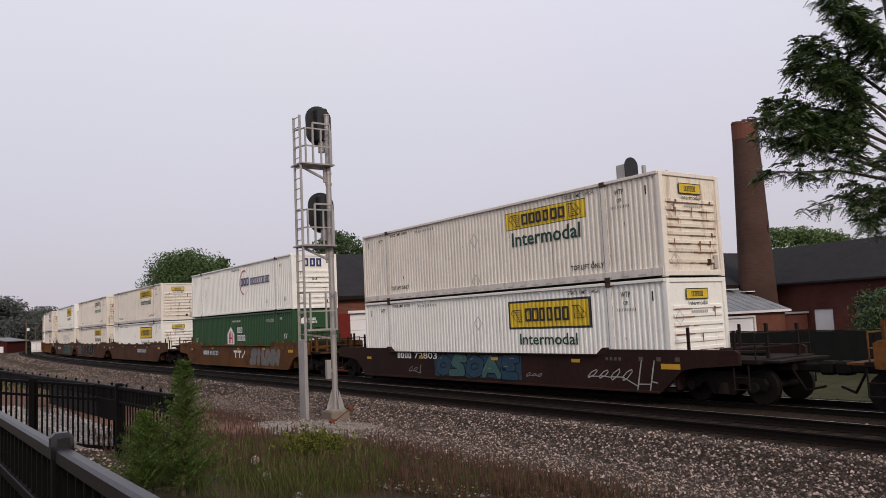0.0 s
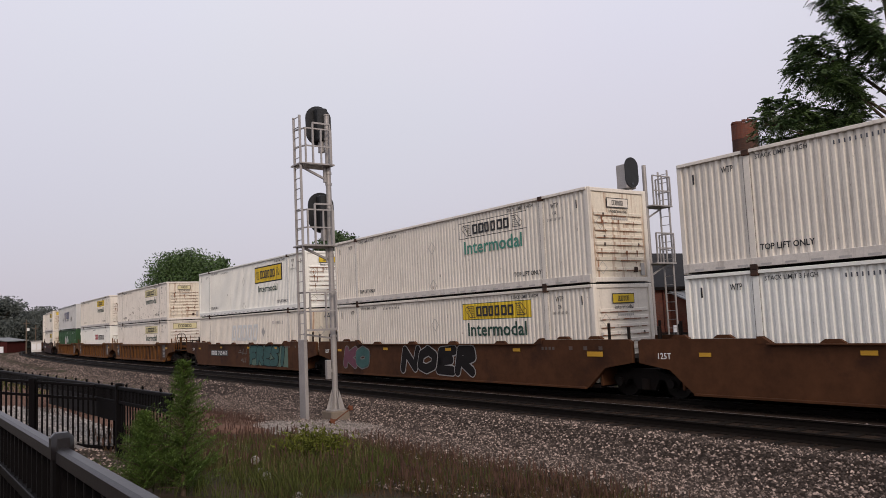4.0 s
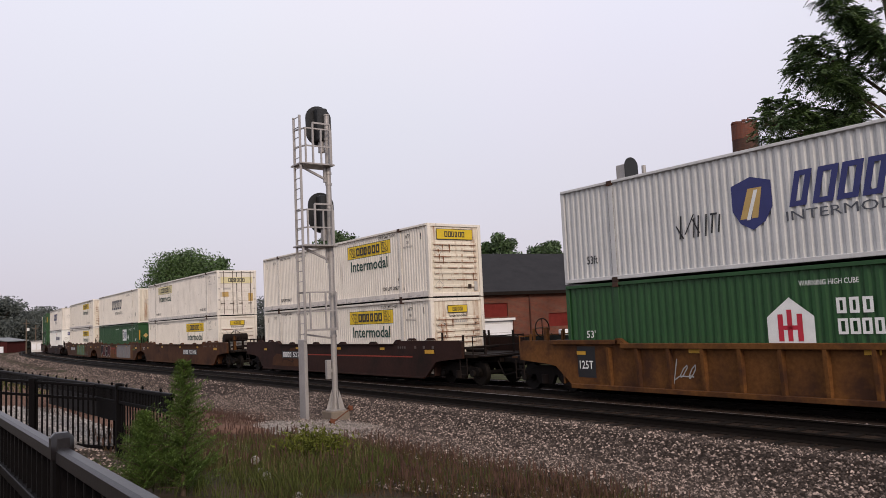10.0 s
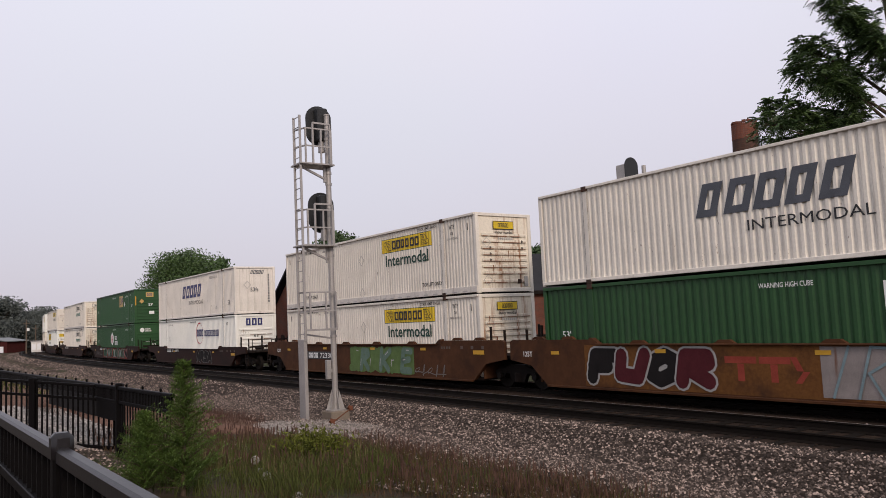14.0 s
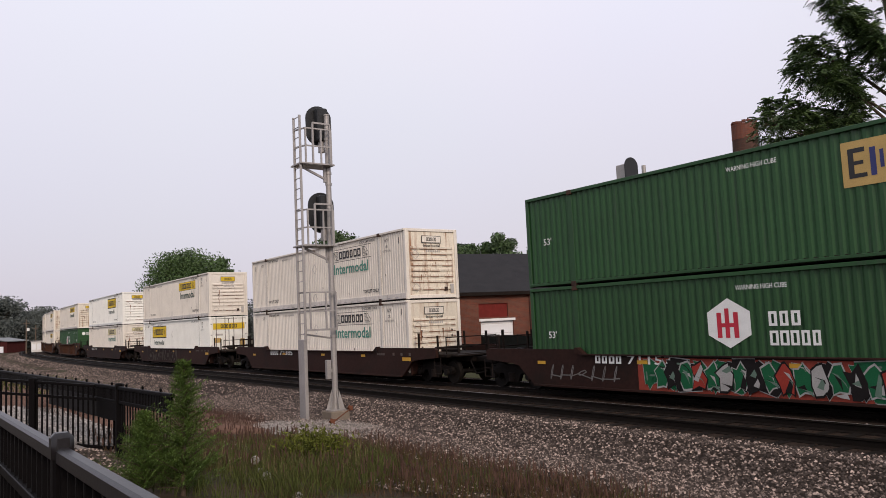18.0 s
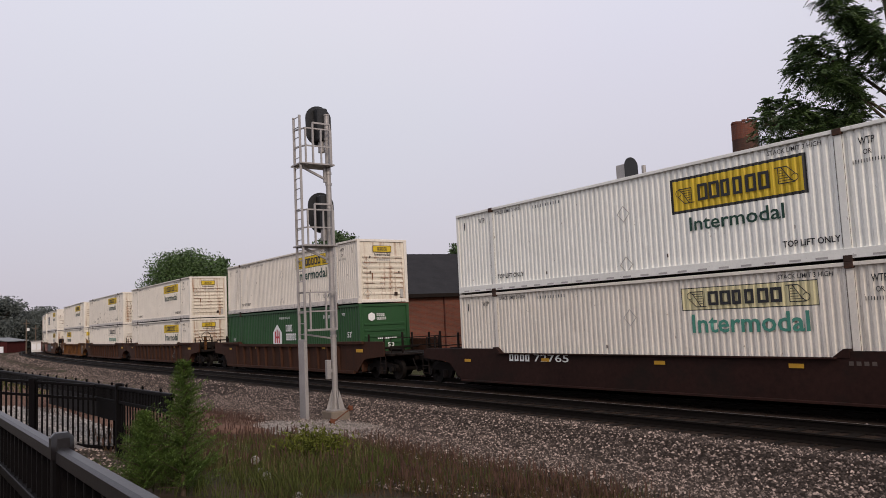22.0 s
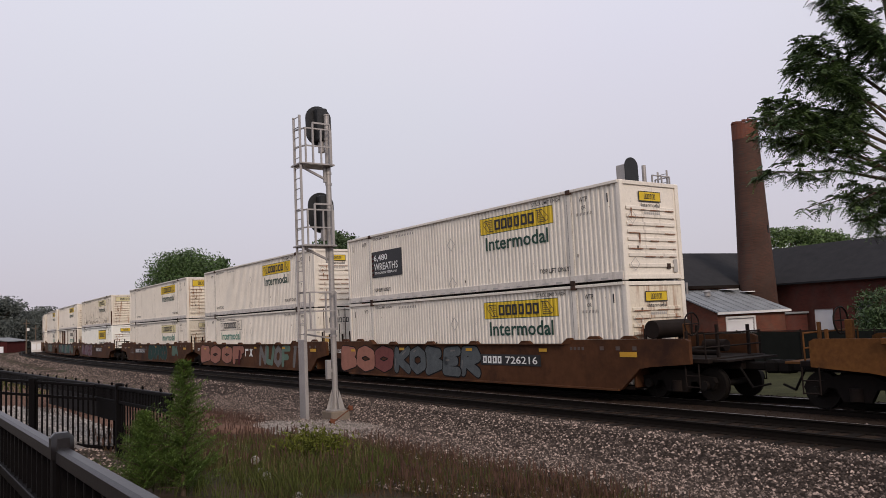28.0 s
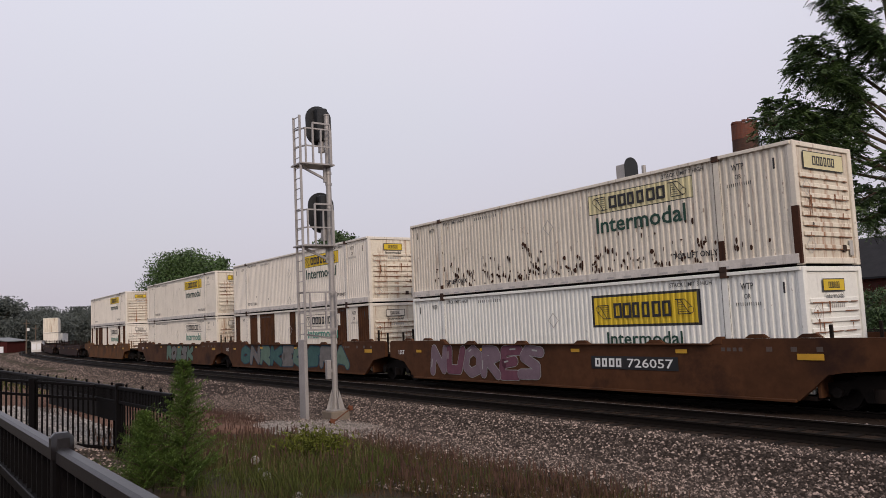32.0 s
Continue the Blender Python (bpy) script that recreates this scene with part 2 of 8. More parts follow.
    redpaint=surface("red_painted_boards", (0.14, 0.02, 0.016), 0.75, vary=0.2),
    roof=surface("roof_dark_shingle", (0.026, 0.0255, 0.028), 0.95, vary=0.25, scale=1.2, fine=18, bump=0.4),
    metalroof=surface("metal_roof", (0.22, 0.23, 0.24), 0.6, metal=0.1, vary=0.2, scale=1.2, dirt=(0.14, 0.14, 0.15), dirt_amount=0.45),
    doorwhite=surface("door_white", (0.74, 0.74, 0.76), 0.5, vary=0.06, scale=1.5, bump=0.03),
    trim=surface("trim_white", (0.70, 0.69, 0.69), 0.55, vary=0.08),
    glass=surface("window_dark", (0.03, 0.035, 0.04), 0.15, vary=0.2, spec=0.6),
    screen=surface("fence_screen_green", (0.010, 0.0115, 0.0105), 0.85, vary=0.25),
    wood=surface("pole_wood", (0.12, 0.095, 0.075), 0.9, vary=0.3),
    signal_box=surface("hut_white", (0.62, 0.60, 0.58), 0.6, vary=0.1),
    barnred=surface("barn_red", (0.055, 0.014, 0.013), 0.85, vary=0.25),
    redsoil=surface("red_soil", (0.125, 0.068, 0.047), 0.95, vary=0.4, scale=1.5, fine=25, bump=0.6, dirt=(0.05, 0.05, 0.022), dirt_amount=0.4),
    trackbed=surface("oiled_track_bed", (0.027, 0.0175, 0.0125), 0.95, vary=0.5, scale=5.0, fine=22, bump=1.0),
    tuftgreen=surface("weed_yellow_green", (0.085, 0.095, 0.016), 0.8, vary=0.2, per_island=0.45, bump=0),
    straw=surface("pale_straw", (0.17, 0.14, 0.075), 0.85, vary=0.2, per_island=0.4, bump=0),
    endrust=surface("container_end_rusting", (0.66, 0.60, 0.50), 0.6, vary=0.12, scale=0.9, fine=14, bump=0.06, dirt=(0.30, 0.15, 0.075), dirt_amount=0.50, streak=True, per_object=0.1),
    barnpaint=surface("sprayed_red", (0.24, 0.045, 0.03), 0.7, vary=0.25),
    verge=surface("weedy_verge", (0.042, 0.043, 0.019), 0.95, vary=0.5, scale=1.5, fine=20, bump=0.8, dirt=(0.05, 0.042, 0.028), dirt_amount=0.3),
    weedred=surface("rusty_weed", (0.13, 0.05, 0.028), 0.9, vary=0.3),
)


# ---- mesh helpers ----
class Shape:
    """Collects vertices and faces."""

    def __init__(self):
        self.v, self.f = [], []

    def add(self, verts, faces):
        n = len(self.v)
        self.v.extend(verts)
        self.f.extend([tuple(i + n for i in f) for f in faces])
        return self

    def box(self, x0, x1, y0, y1, z0, z1, c=0.0):
        """A box; c chamfers its long edges and corners."""
        if c <= 0:
            v = [(x, y, z) for x in (x0, x1) for y in (y0, y1) for z in (z0, z1)]
            return self.add(v, [(0, 1, 3, 2), (4, 6, 7, 5), (0, 4, 5, 1), (2, 3, 7, 6), (0, 2, 6, 4), (1, 5, 7, 3)])
        bm = bmesh.new()
        bmesh.ops.create_cube(bm, size=1.0, matrix=Matrix.Translation(((x0 + x1) / 2, (y0 + y1) / 2, (z0 + z1) / 2)) @ Matrix.Diagonal((x1 - x0, y1 - y0, z1 - z0, 1)))
        bmesh.ops.bevel(bm, geom=bm.edges[:], offset=c, segments=1, affect="EDGES")
        bm.verts.index_update()
        self.add([tuple(p.co) for p in bm.verts], [tuple(q.index for q in f.verts) for f in bm.faces])
        bm.free()
        return self

    def tube(self, p0, p1, r0, r1=None, n=10, caps=True):
        r1 = r0 if r1 is None else r1
        a, b = Vector(p0), Vector(p1)
        q = (b - a).to_track_quat("Z", "Y")
        ring = [Vector((math.cos(2 * math.pi * i / n), math.sin(2 * math.pi * i / n), 0)) for i in range(n)]
        v = [tuple(a + q @ (e * r0)) for e in ring] + [tuple(b + q @ (e * r1)) for e in ring]
        f = [(i, (i + 1) % n, n + (i + 1) % n, n + i) for i in range(n)]
        if caps:
            f += [tuple(range(n - 1, -1, -1)), tuple(range(n, 2 * n))]
        return self.add(v, f)

    def bar(self, p0, p1, w, d=None):
        """A square bar between two points."""
        d = d or w
        a, b = Vector(p0), Vector(p1)
        q = (b - a).to_track_quat("Z", "Y")
        c = [Vector((sx * w / 2, sy * d / 2, 0)) for sx, sy in ((-1, -1), (1, -1), (1, 1), (-1, 1))]
        v = [tuple(a + q @ e) for e in c] + [tuple(b + q @ e) for e in c]
        return self.add(v, [(0, 1, 5, 4), (1, 2, 6, 5), (2, 3, 7, 6), (3, 0, 4, 7), (3, 2, 1, 0), (4, 5, 6, 7)])

    def prism(self, outline, y0, y1):
        """An outline in x and z, pushed along y."""
        n = len(outline)
        v = [(x, y0, z) for x, z in outline] + [(x, y1, z) for x, z in outline]
        return self.add(v, [(i, (i + 1) % n, n + (i + 1) % n, n + i) for i in range(n)] + [tuple(range(n - 1, -1, -1)), tuple(range(n, 2 * n))])

    def plate(self, outline, y=0.0):
        """A flat outline in x and z."""
        return self.add([(x, y, z) for x, z in outline], [tuple(range(len(outline)))])

    def mesh(self, name, material, smooth=False):
        me = bpy.data.meshes.new(name)
        me.from_pydata(self.v, [], self.f)
        me.materials.append(material)
        if smooth:
            me.shade_smooth()
            me.set_sharp_from_angle(angle=radians(40))
        me.update()
        return me


CACHE = {}


def cached(key, build):
    if key not in CACHE:
        CACHE[key] = build()
    return CACHE[key]


def part(name, me, parent, label="", at=(0, 0, 0), turn=(0, 0, 0)):
    ob = new(name, me)
    ob.parent = parent
    ob.location = at
    ob.rotation_euler = [radians(a) for a in turn]
    if label:
        ob["label"] = label
    if name in ("wordmark", "marking", "scrawl", "scroll", "spray_fill", "spray_rim", "spray_highlight", "graffiti", "tag", "post_seam", "rail_slot", "lettering", "twigs"):
        tagged(ob, kind="stuff")
    return ob


def thing(name, label, category, m=None, group="", me=None, kind=""):
    ob = new(name, me)
    if m is not None:
        ob.matrix_world = m
    return tagged(ob, label, category, group, kind)


def text_mesh(body, w, hgt, material, offset=0.0):
    """Built-in lettering, fitted into a width and height, upright, reading along +x."""
    def build():
        cu = bpy.data.curves.new("lettering", "FONT")
        cu.body, cu.offset, cu.resolution_u = body, offset, 2
        ob = new("lettering", cu)
        me = bpy.data.meshes.new_from_object(ob.evaluated_get(bpy.context.evaluated_depsgraph_get()))
        bpy.data.objects.remove(ob)
        bpy.data.curves.remove(cu)
        xs, ys = [v.co.x for v in me.vertices], [v.co.y for v in me.vertices]
        x0, x1, y0, y1 = min(xs), max(xs), min(ys), max(ys)
        for v in me.vertices:
            v.co = ((v.co.x - x0) / (x1 - x0) * w, 0, (v.co.y - y0) / (y1 - y0) * hgt)
        me.materials.clear()
        me.materials.append(material)
        return me
    return cached(("text", body, w, hgt, material.name), build)


# ---- the line of the railway ----
STEP = 0.5
SG = np.arange(-720, 620.01, STEP)
KAPPA = -0.000363 + 0.001287 / (1 + np.exp(np.clip((SG + 41.13) / 8.0, -60, 60))) + 0.001383 / (1 + np.exp(np.clip((SG + 110.4) / 8.0, -60, 60)))
KAPPA[SG > 60] = 0.0
TH = np.concatenate([[0], np.cumsum((KAPPA[1:] + KAPPA[:-1]) / 2 * STEP)])
I0 = int(np.argmin(abs(SG)))
TH = TH - TH[I0] + radians(-54.81)
CX = np.concatenate([[0], np.cumsum((np.cos(TH[1:]) + np.cos(TH[:-1])) / 2 * STEP)])
CY = np.concatenate([[0], np.cumsum((np.sin(TH[1:]) + np.sin(TH[:-1])) / 2 * STEP)])
CX, CY = CX - CX[I0] + 9.965, CY - CY[I0] + 16.983


def line_at(s, lat=0.0):
    x, y, a = np.interp(s, SG, CX), np.interp(s, SG, CY), np.interp(s, SG, TH)
    return x - np.sin(a) * lat, y + np.cos(a) * lat


NEAR_TRACK = -3.76
LATS = [-400, -60, -17.2, -15.5, -13, -10, -8, -6.6, -5.6, 2.6, 4, 9, 400]
LEVEL = [0.9, 0.9, 0.9, 0.68, 0.30, -0.1, -0.34, -0.5, -0.24, -0.24, -0.5, -0.5, -0.5]


def lat_of(x, y):
    """Distance to the side of the line, and the place along it, for arrays of points."""
    x, y = np.atleast_1d(x), np.atleast_1d(y)
    lo, so = np.empty(len(x)), np.empty(len(x))
    cx, cy, ct, cs = CX[::8], CY[::8], TH[::8], SG[::8]
    for i in range(0, len(x), 4000):
        d = (x[i:i + 4000, None] - cx) ** 2 + (y[i:i + 4000, None] - cy) ** 2
        k = d.argmin(1)
        dx, dy = x[i:i + 4000] - cx[k], y[i:i + 4000] - cy[k]
        lo[i:i + 4000] = -dx * np.sin(ct[k]) + dy * np.cos(ct[k])
        so[i:i + 4000] = cs[k] + dx * np.cos(ct[k]) + dy * np.sin(ct[k])
    return lo, so


def ground_z(x, y):
    lat, s = lat_of(x, y)
    return np.interp(lat, LATS, LEVEL)


def gz(x, y):
    return float(ground_z(x, y)[0])


# ---- ground, ballast, tracks ----
def axis(parts):
    return np.concatenate([np.arange(a, b, d) for a, b, d in parts])


gx = axis([(-2400, -400, 200), (-400, -120, 20), (-120, -30, 3), (-30, 30, 0.5), (30, 120, 3), (120, 400, 20), (400, 2401, 200)])
gy = axis([(-800, -100, 100), (-100, -10, 10), (-10, 45, 0.5), (45, 160, 3), (160, 520, 20), (520, 3000, 200)])
GX, GY = np.meshgrid(gx, gy)
GZ = ground_z(GX.ravel(), GY.ravel())
near = (abs(GX.ravel()) < 40) & (GY.ravel() < 60)
GZ = GZ + np.where(near, 0.05 * np.sin(GX.ravel() * 1.3 + 2 * np.sin(GY.ravel() * 0.7)) * np.sin(GY.ravel() * 1.1), 0) - 0.03
nx = len(gx)
gv = list(zip(GX.ravel().tolist(), GY.ravel().tolist(), GZ.tolist()))
gf = [(j * nx + i, j * nx + i + 1, (j + 1) * nx + i + 1, (j + 1) * nx + i) for j in range(len(gy) - 1) for i in range(nx - 1)]
ground = thing("ground", "rough soil with sparse grass beside the railway", "ground", me=Shape().add(gv, gf).mesh("ground", M["ground"], True), kind="structure")


def ribbon(s0, s1, ds, lats, zs):
    """A strip along the line with a cross-section."""
    sh, n = Shape(), len(lats)
    rows = np.arange(s0, s1 + ds / 2, ds)
    v = []
    for s in rows:
        for l, z in zip(lats, zs):
            x, y = line_at(s, l)
            v.append((float(x), float(y), z))
    f = [(i * n + j, (i + 1) * n + j, (i + 1) * n + j + 1, i * n + j + 1) for i in range(len(rows) - 1) for j in range(n - 1)]
    return sh.add(v, f)


BED_LAT = [-9.8, -9.2, -8.0, -7.2, -6.4, -5.6, -1.9, 1.7, 2.6, 4.2]
BED_Z = [-0.16, -0.17, -0.31, -0.40, -0.32, -0.115, -0.13, -0.175, -0.20, -0.56]
bed = ribbon(-700, 600, 2.0, BED_LAT, BED_Z)
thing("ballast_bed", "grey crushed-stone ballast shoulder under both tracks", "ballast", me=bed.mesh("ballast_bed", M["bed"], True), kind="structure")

rng = np.random.default_rng(5)


def stones(n, s0, s1, l0, l1, r0, r1, edge=0.0):
    sh = Shape()
    s, l = rng.uniform(s0, s1, n), rng.uniform(l0, l1, n)
    l = l - np.where(rng.random(n) < 0.15, rng.random(n) * edge, 0)
    r = rng.uniform(r0, r1, n)
    x, y = line_at(s, l)
    z = np.maximum(np.interp(l, BED_LAT, BED_Z), ground_z(x, y) - 0.02)
    z = np.where(l < -9.6, ground_z(x, y) - 0.02, z)
    oct_v = np.array([(1, 0, 0), (0, 1, 0), (-1, 0, 0), (0, -1, 0), (0, 0, 1), (0.5, 0.4, 0.7)])
    oct_f = [(0, 1, 5), (1, 4, 5), (4, 0, 5), (1, 2, 4), (2, 3, 4), (3, 0, 4)]
    for i in range(n):
        a = rng.uniform(0, 6.28)
        c, d = math.cos(a), math.sin(a)
        q = oct_v * (rng.uniform(0.7, 1.3, (6, 3)) * r[i]) * (1, 0.8, 0.75)
        v = np.stack([q[:, 0] * c - q[:, 1] * d + x[i], q[:, 0] * d + q[:, 1] * c + y[i], q[:, 2] + z[i]], 1)
        sh.add([tuple(p) for p in v.tolist()], oct_f)
    return sh


thing("ballast_stones", "pale and dark grey loose ballast stones", "ballast", me=stones(76000, -24, 7, -9.7, -4.95, 0.015, 0.043, 1.2).mesh("ballast_stones", M["stone"]), kind="stuff")
thing("ballast_stones", "grey ballast stones along the curve", "ballast", me=stones(24000, -75, -24, -9.6, -4.95, 0.025, 0.06, 1.0).mesh("far_ballast_stones", M["stone"]), kind="stuff")
thing("ballast_stones", "dark ballast stones between the rails", "ballast", me=stones(9000, -30, 10, -4.85, 3.0, 0.02, 0.045).mesh("track_ballast_stones", M["trackbed"]), kind="stuff")
thing("ballast_stones", "few pale ballast stones between the two tracks", "ballast", me=stones(2600, -40, 8, -2.75, -1.7, 0.016, 0.04).mesh("middle_ballast_stones", M["stone"]), kind="stuff")
thing("ballast_stones", "grey ballast stones far along the curve", "ballast", me=stones(15000, -150, -75, -10.4, -4.95, 0.05, 0.11, 1.5).mesh("distant_ballast_stones", M["stone"]), kind="stuff")
thing("track_bed", "oil-darkened ballast under the two tracks", "ballast", me=ribbon(-700, 600, 2.0, [-4.95, -1.95, 1.65], [-0.109, -0.124, -0.169]).mesh("track_bed", M["trackbed"], True), kind="structure")


def rail_shape(lat, s0, s1, z0):
    prof = [(-0.075, -0.18), (-0.075, -0.165), (-0.012, -0.14), (-0.012, -0.045), (-0.037, -0.03), (-0.037, -0.003),
            (0.037, -0.003), (0.037, -0.03), (0.012, -0.045), (0.012, -0.14), (0.075, -0.165), (0.075, -0.18)]
    return ribbon(s0, s1, 2.0, [lat + a for a, _ in prof], [z0 + b for _, b in prof])


def track(center, z0, label):
    ob = thing("railway_track", label, "track", kind="structure")
    for side in (-0.755, 0.755):
        r = part("rail", rail_shape(center + side, -700, 600, z0).mesh("rail", M["rail"], True), ob)
        # Near rail of the second track takes the dark rail colour on top.
        dull = z0 > 0 and side < 0
        part("running_face", ribbon(-700, 600, 2.0, [center + side - 0.026, center + side + 0.026], [z0 + 0.001, z0 + 0.001]).mesh("running_face", M["rail" if dull else "railtop"]), r, "dull dark running face" if dull else "polished steel running face")
    tie = cached(("tie", z0), lambda: Shape().box(-1.3, 1.3, -0.115, 0.115, -0.34 + z0, -0.172 + z0, 0.012).mesh("tie", M["tie"]))
    far = Shape()
    k = 0
    for s in np.arange(-400, 300, 0.56):
        x, y = line_at(s, center)
        a = float(np.interp(s, SG, TH))
        if -21 < s < 9:
            t = part("tie", tie, ob, at=(float(x), float(y), 0), turn=(0, rng.uniform(-0.4, 0.4), math.degrees(a) + 90 + rng.uniform(-0.8, 0.8)))
        else:
            c, d = math.cos(a), math.sin(a)
            v = [(float(x) + c * p - d * q, float(y) + d * p + c * q, z) for p in (-0.115, 0.115) for q in (-1.3, 1.3) for z in (z0 - 0.34, z0 - 0.175)]
            far.add(v, [(0, 1, 3, 2), (4, 6, 7, 5), (0, 4, 5, 1), (2, 3, 7, 6), (1, 5, 7, 3)])
        k += 1
    tagged(part("far_ties", far.mesh("far_ties", M["tie"]), ob), kind="stuff")
    return ob


track(0.0, 0.0, "curving main track of steel rails on dark timber ties")
track(NEAR_TRACK, 0.07, "empty second track of steel rails on dark timber ties")


# ---- containers ----
CL, CW, CH = 16.154, 2.591, 2.87
PITCH_RIB = 0.277


def rib_profile(x0, x1, deep, pitch, phase=0.0):
    """Corrugation along x: (x, depth) pairs, the outer faces at depth 0."""
    pts = [(x0, 0.0)]
    k = math.floor((x0 - phase) / pitch)
    while True:
        b = phase + k * pitch
        for u, d in ((0.0, 0), (0.24, deep), (0.42, deep), (0.66, 0)):
            x = b + u * pitch
            if x0 + 0.005 < x < x1 - 0.005:
                pts.append((x, d))
        k += 1
        if phase + k * pitch > x1:
            break
    pts.append((x1, 0.0))
    # ends take the depth of the profile where a panel is cut
    def depth(x):
        u = ((x - phase) / pitch) % 1.0
        return float(np.interp(u, [0, 0.24, 0.42, 0.66, 1.0], [0, deep, deep, 0, 0]))
    pts[0], pts[-1] = (x0, depth(x0)), (x1, depth(x1))
    return pts


def rib_sheet(x0, x1, z0, z1, y, deep, pitch, sign):
    pts = rib_profile(x0, x1, deep, pitch)
    sh = Shape()
    v = [(x, y + sign * d, z0) for x, d in pts] + [(x, y + sign * d, z1) for x, d in pts]
    n = len(pts)
    f = [(i, i + 1, n + i + 1, n + i) if sign > 0 else (i + 1, i, n + i, n + i + 1) for i in range(n - 1)]
    return sh.add(v, f)


KINDS = {  # rib depth, rib pitch, bottom rail height, top rail height
    "jb": (0.046, 0.185, 0.26, 0.09), "slanted": (0.046, 0.21, 0.15, 0.08), "ringed": (0.050, 0.235, 0.13, 0.08), "green": (0.035, 0.235, 0.12, 0.10)}


def end_front(box, mk, kind, y):
    """The ribbed nose end, facing forwards."""
    e = CL / 2
    if mk in ("white", "cream", "rusty") and random.Random(box.name + "end").random() < 0.7:
        mk = "endrust"
    mat_ = M[mk]
    wall = part("end_wall", cached(("endwall", mk), lambda: Shape().box(e - 0.10, e - 0.055, -CW / 2 + 0.12, CW / 2 - 0.12, 0.14, CH - 0.1, 0.004).mesh("end_wall", mat_)), box)
    rib = cached(("endrib", mk), lambda: Shape().box(e - 0.056, e - 0.015, -1.05, 1.05, -0.055, 0.055, 0.014).mesh("rib", mat_))
    zs = [0.42, 0.72, 0.95, 1.18, 1.40, 1.62, 1.86, 2.08] if kind == "jb" else [0.35, 0.62, 0.89, 1.16, 1.43, 1.70, 1.97]
    if kind == "slanted":
        zs = []
        vrib = cached(("endvrib", mk), lambda: Shape().box(e - 0.056, e - 0.02, -0.07, 0.07, 0.2, CH - 0.15, 0.014).mesh("rib", mat_))
        for yy in (-0.9, -0.45, 0.0, 0.45, 0.9):
            part("rib", vrib, wall, at=(0, yy, 0))
    for z in zs:
        part("rib", rib, wall, at=(0, 0, z))
    vent = cached("endvent", lambda: Shape().box(e - 0.03, e - 0.008, 0.55, 0.72, 0.32, 0.48, 0.004).mesh("vent", M["casting"]))
    if kind in ("jb", "ringed"):
        part("vent", vent, wall)
        part("document_box", cached("docbox", lambda: Shape().box(e - 0.03, e + 0.0, 0.86, 1.02, 0.22, 0.6, 0.008).mesh("document_box", M["stencil"])), wall)
        dia = cached("placard", lambda: diamond_frame(0.2))
        part("placard_holder", dia, wall, at=(e - 0.010, -0.83, 0.46), turn=(0, 0, 90))
        part("placard_holder", dia, wall, at=(e - 0.010, -0.83, 1.8), turn=(0, 0, 90))
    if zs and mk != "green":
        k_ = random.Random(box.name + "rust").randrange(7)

        # Strips under the ribs paint in rib shade with rust; the runs are rust.
        def rust_shade_lines():
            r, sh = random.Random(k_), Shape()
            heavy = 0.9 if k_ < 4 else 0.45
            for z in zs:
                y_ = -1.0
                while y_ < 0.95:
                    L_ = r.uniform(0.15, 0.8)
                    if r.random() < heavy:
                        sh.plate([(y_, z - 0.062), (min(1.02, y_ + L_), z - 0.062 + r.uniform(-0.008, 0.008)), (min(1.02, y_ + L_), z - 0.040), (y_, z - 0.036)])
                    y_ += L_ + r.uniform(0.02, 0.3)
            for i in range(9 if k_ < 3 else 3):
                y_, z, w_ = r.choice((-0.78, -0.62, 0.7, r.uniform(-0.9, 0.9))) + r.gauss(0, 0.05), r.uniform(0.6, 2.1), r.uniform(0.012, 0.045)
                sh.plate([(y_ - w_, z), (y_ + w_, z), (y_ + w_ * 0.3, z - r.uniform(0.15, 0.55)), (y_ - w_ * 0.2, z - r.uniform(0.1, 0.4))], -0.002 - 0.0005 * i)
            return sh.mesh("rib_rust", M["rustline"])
        tagged(part("rib_rust", cached(("rustlines", kind, k_), rust_shade_lines), wall, "rust and painted shade along the rib edges", at=(e - 0.011, 0, 0), turn=(0, 0, 90)), kind="stuff")
    if mk in ("white", "cream", "rusty", "endrust"):
        r = random.Random(box.name)
        if r.random() < 0.75:
            for z in zs[2:]:
                for yy in (-0.72, 0.78):
                    if r.random() < 0.25:
                        part("rust_mark", cached(("rmark", r.choice((1, 2, 3))), lambda: Shape().plate([(0, 0), (0.07, -0.02), (0.10, 0.06), (0.06, 0.10), (0.02, 0.09)]).mesh("rust_mark", M["rod"])), wall, at=(e - 0.012, yy, z - 0.06), turn=(0, 0, 90))
    return wall


def diamond_frame(r, w=0.025):
    sh = Shape()
    o = [(r, 0), (0, r), (-r, 0), (0, -r)]
    i = [(r - w, 0), (0, r - w), (-r + w, 0), (0, -r + w)]
    v = [(x, 0, z) for x, z in o] + [(x, 0, z) for x, z in i]
    sh.add(v, [(k, (k + 1) % 4, 4 + (k + 1) % 4, 4 + k) for k in range(4)])
    return sh.mesh("placard_holder", M["stencil"])


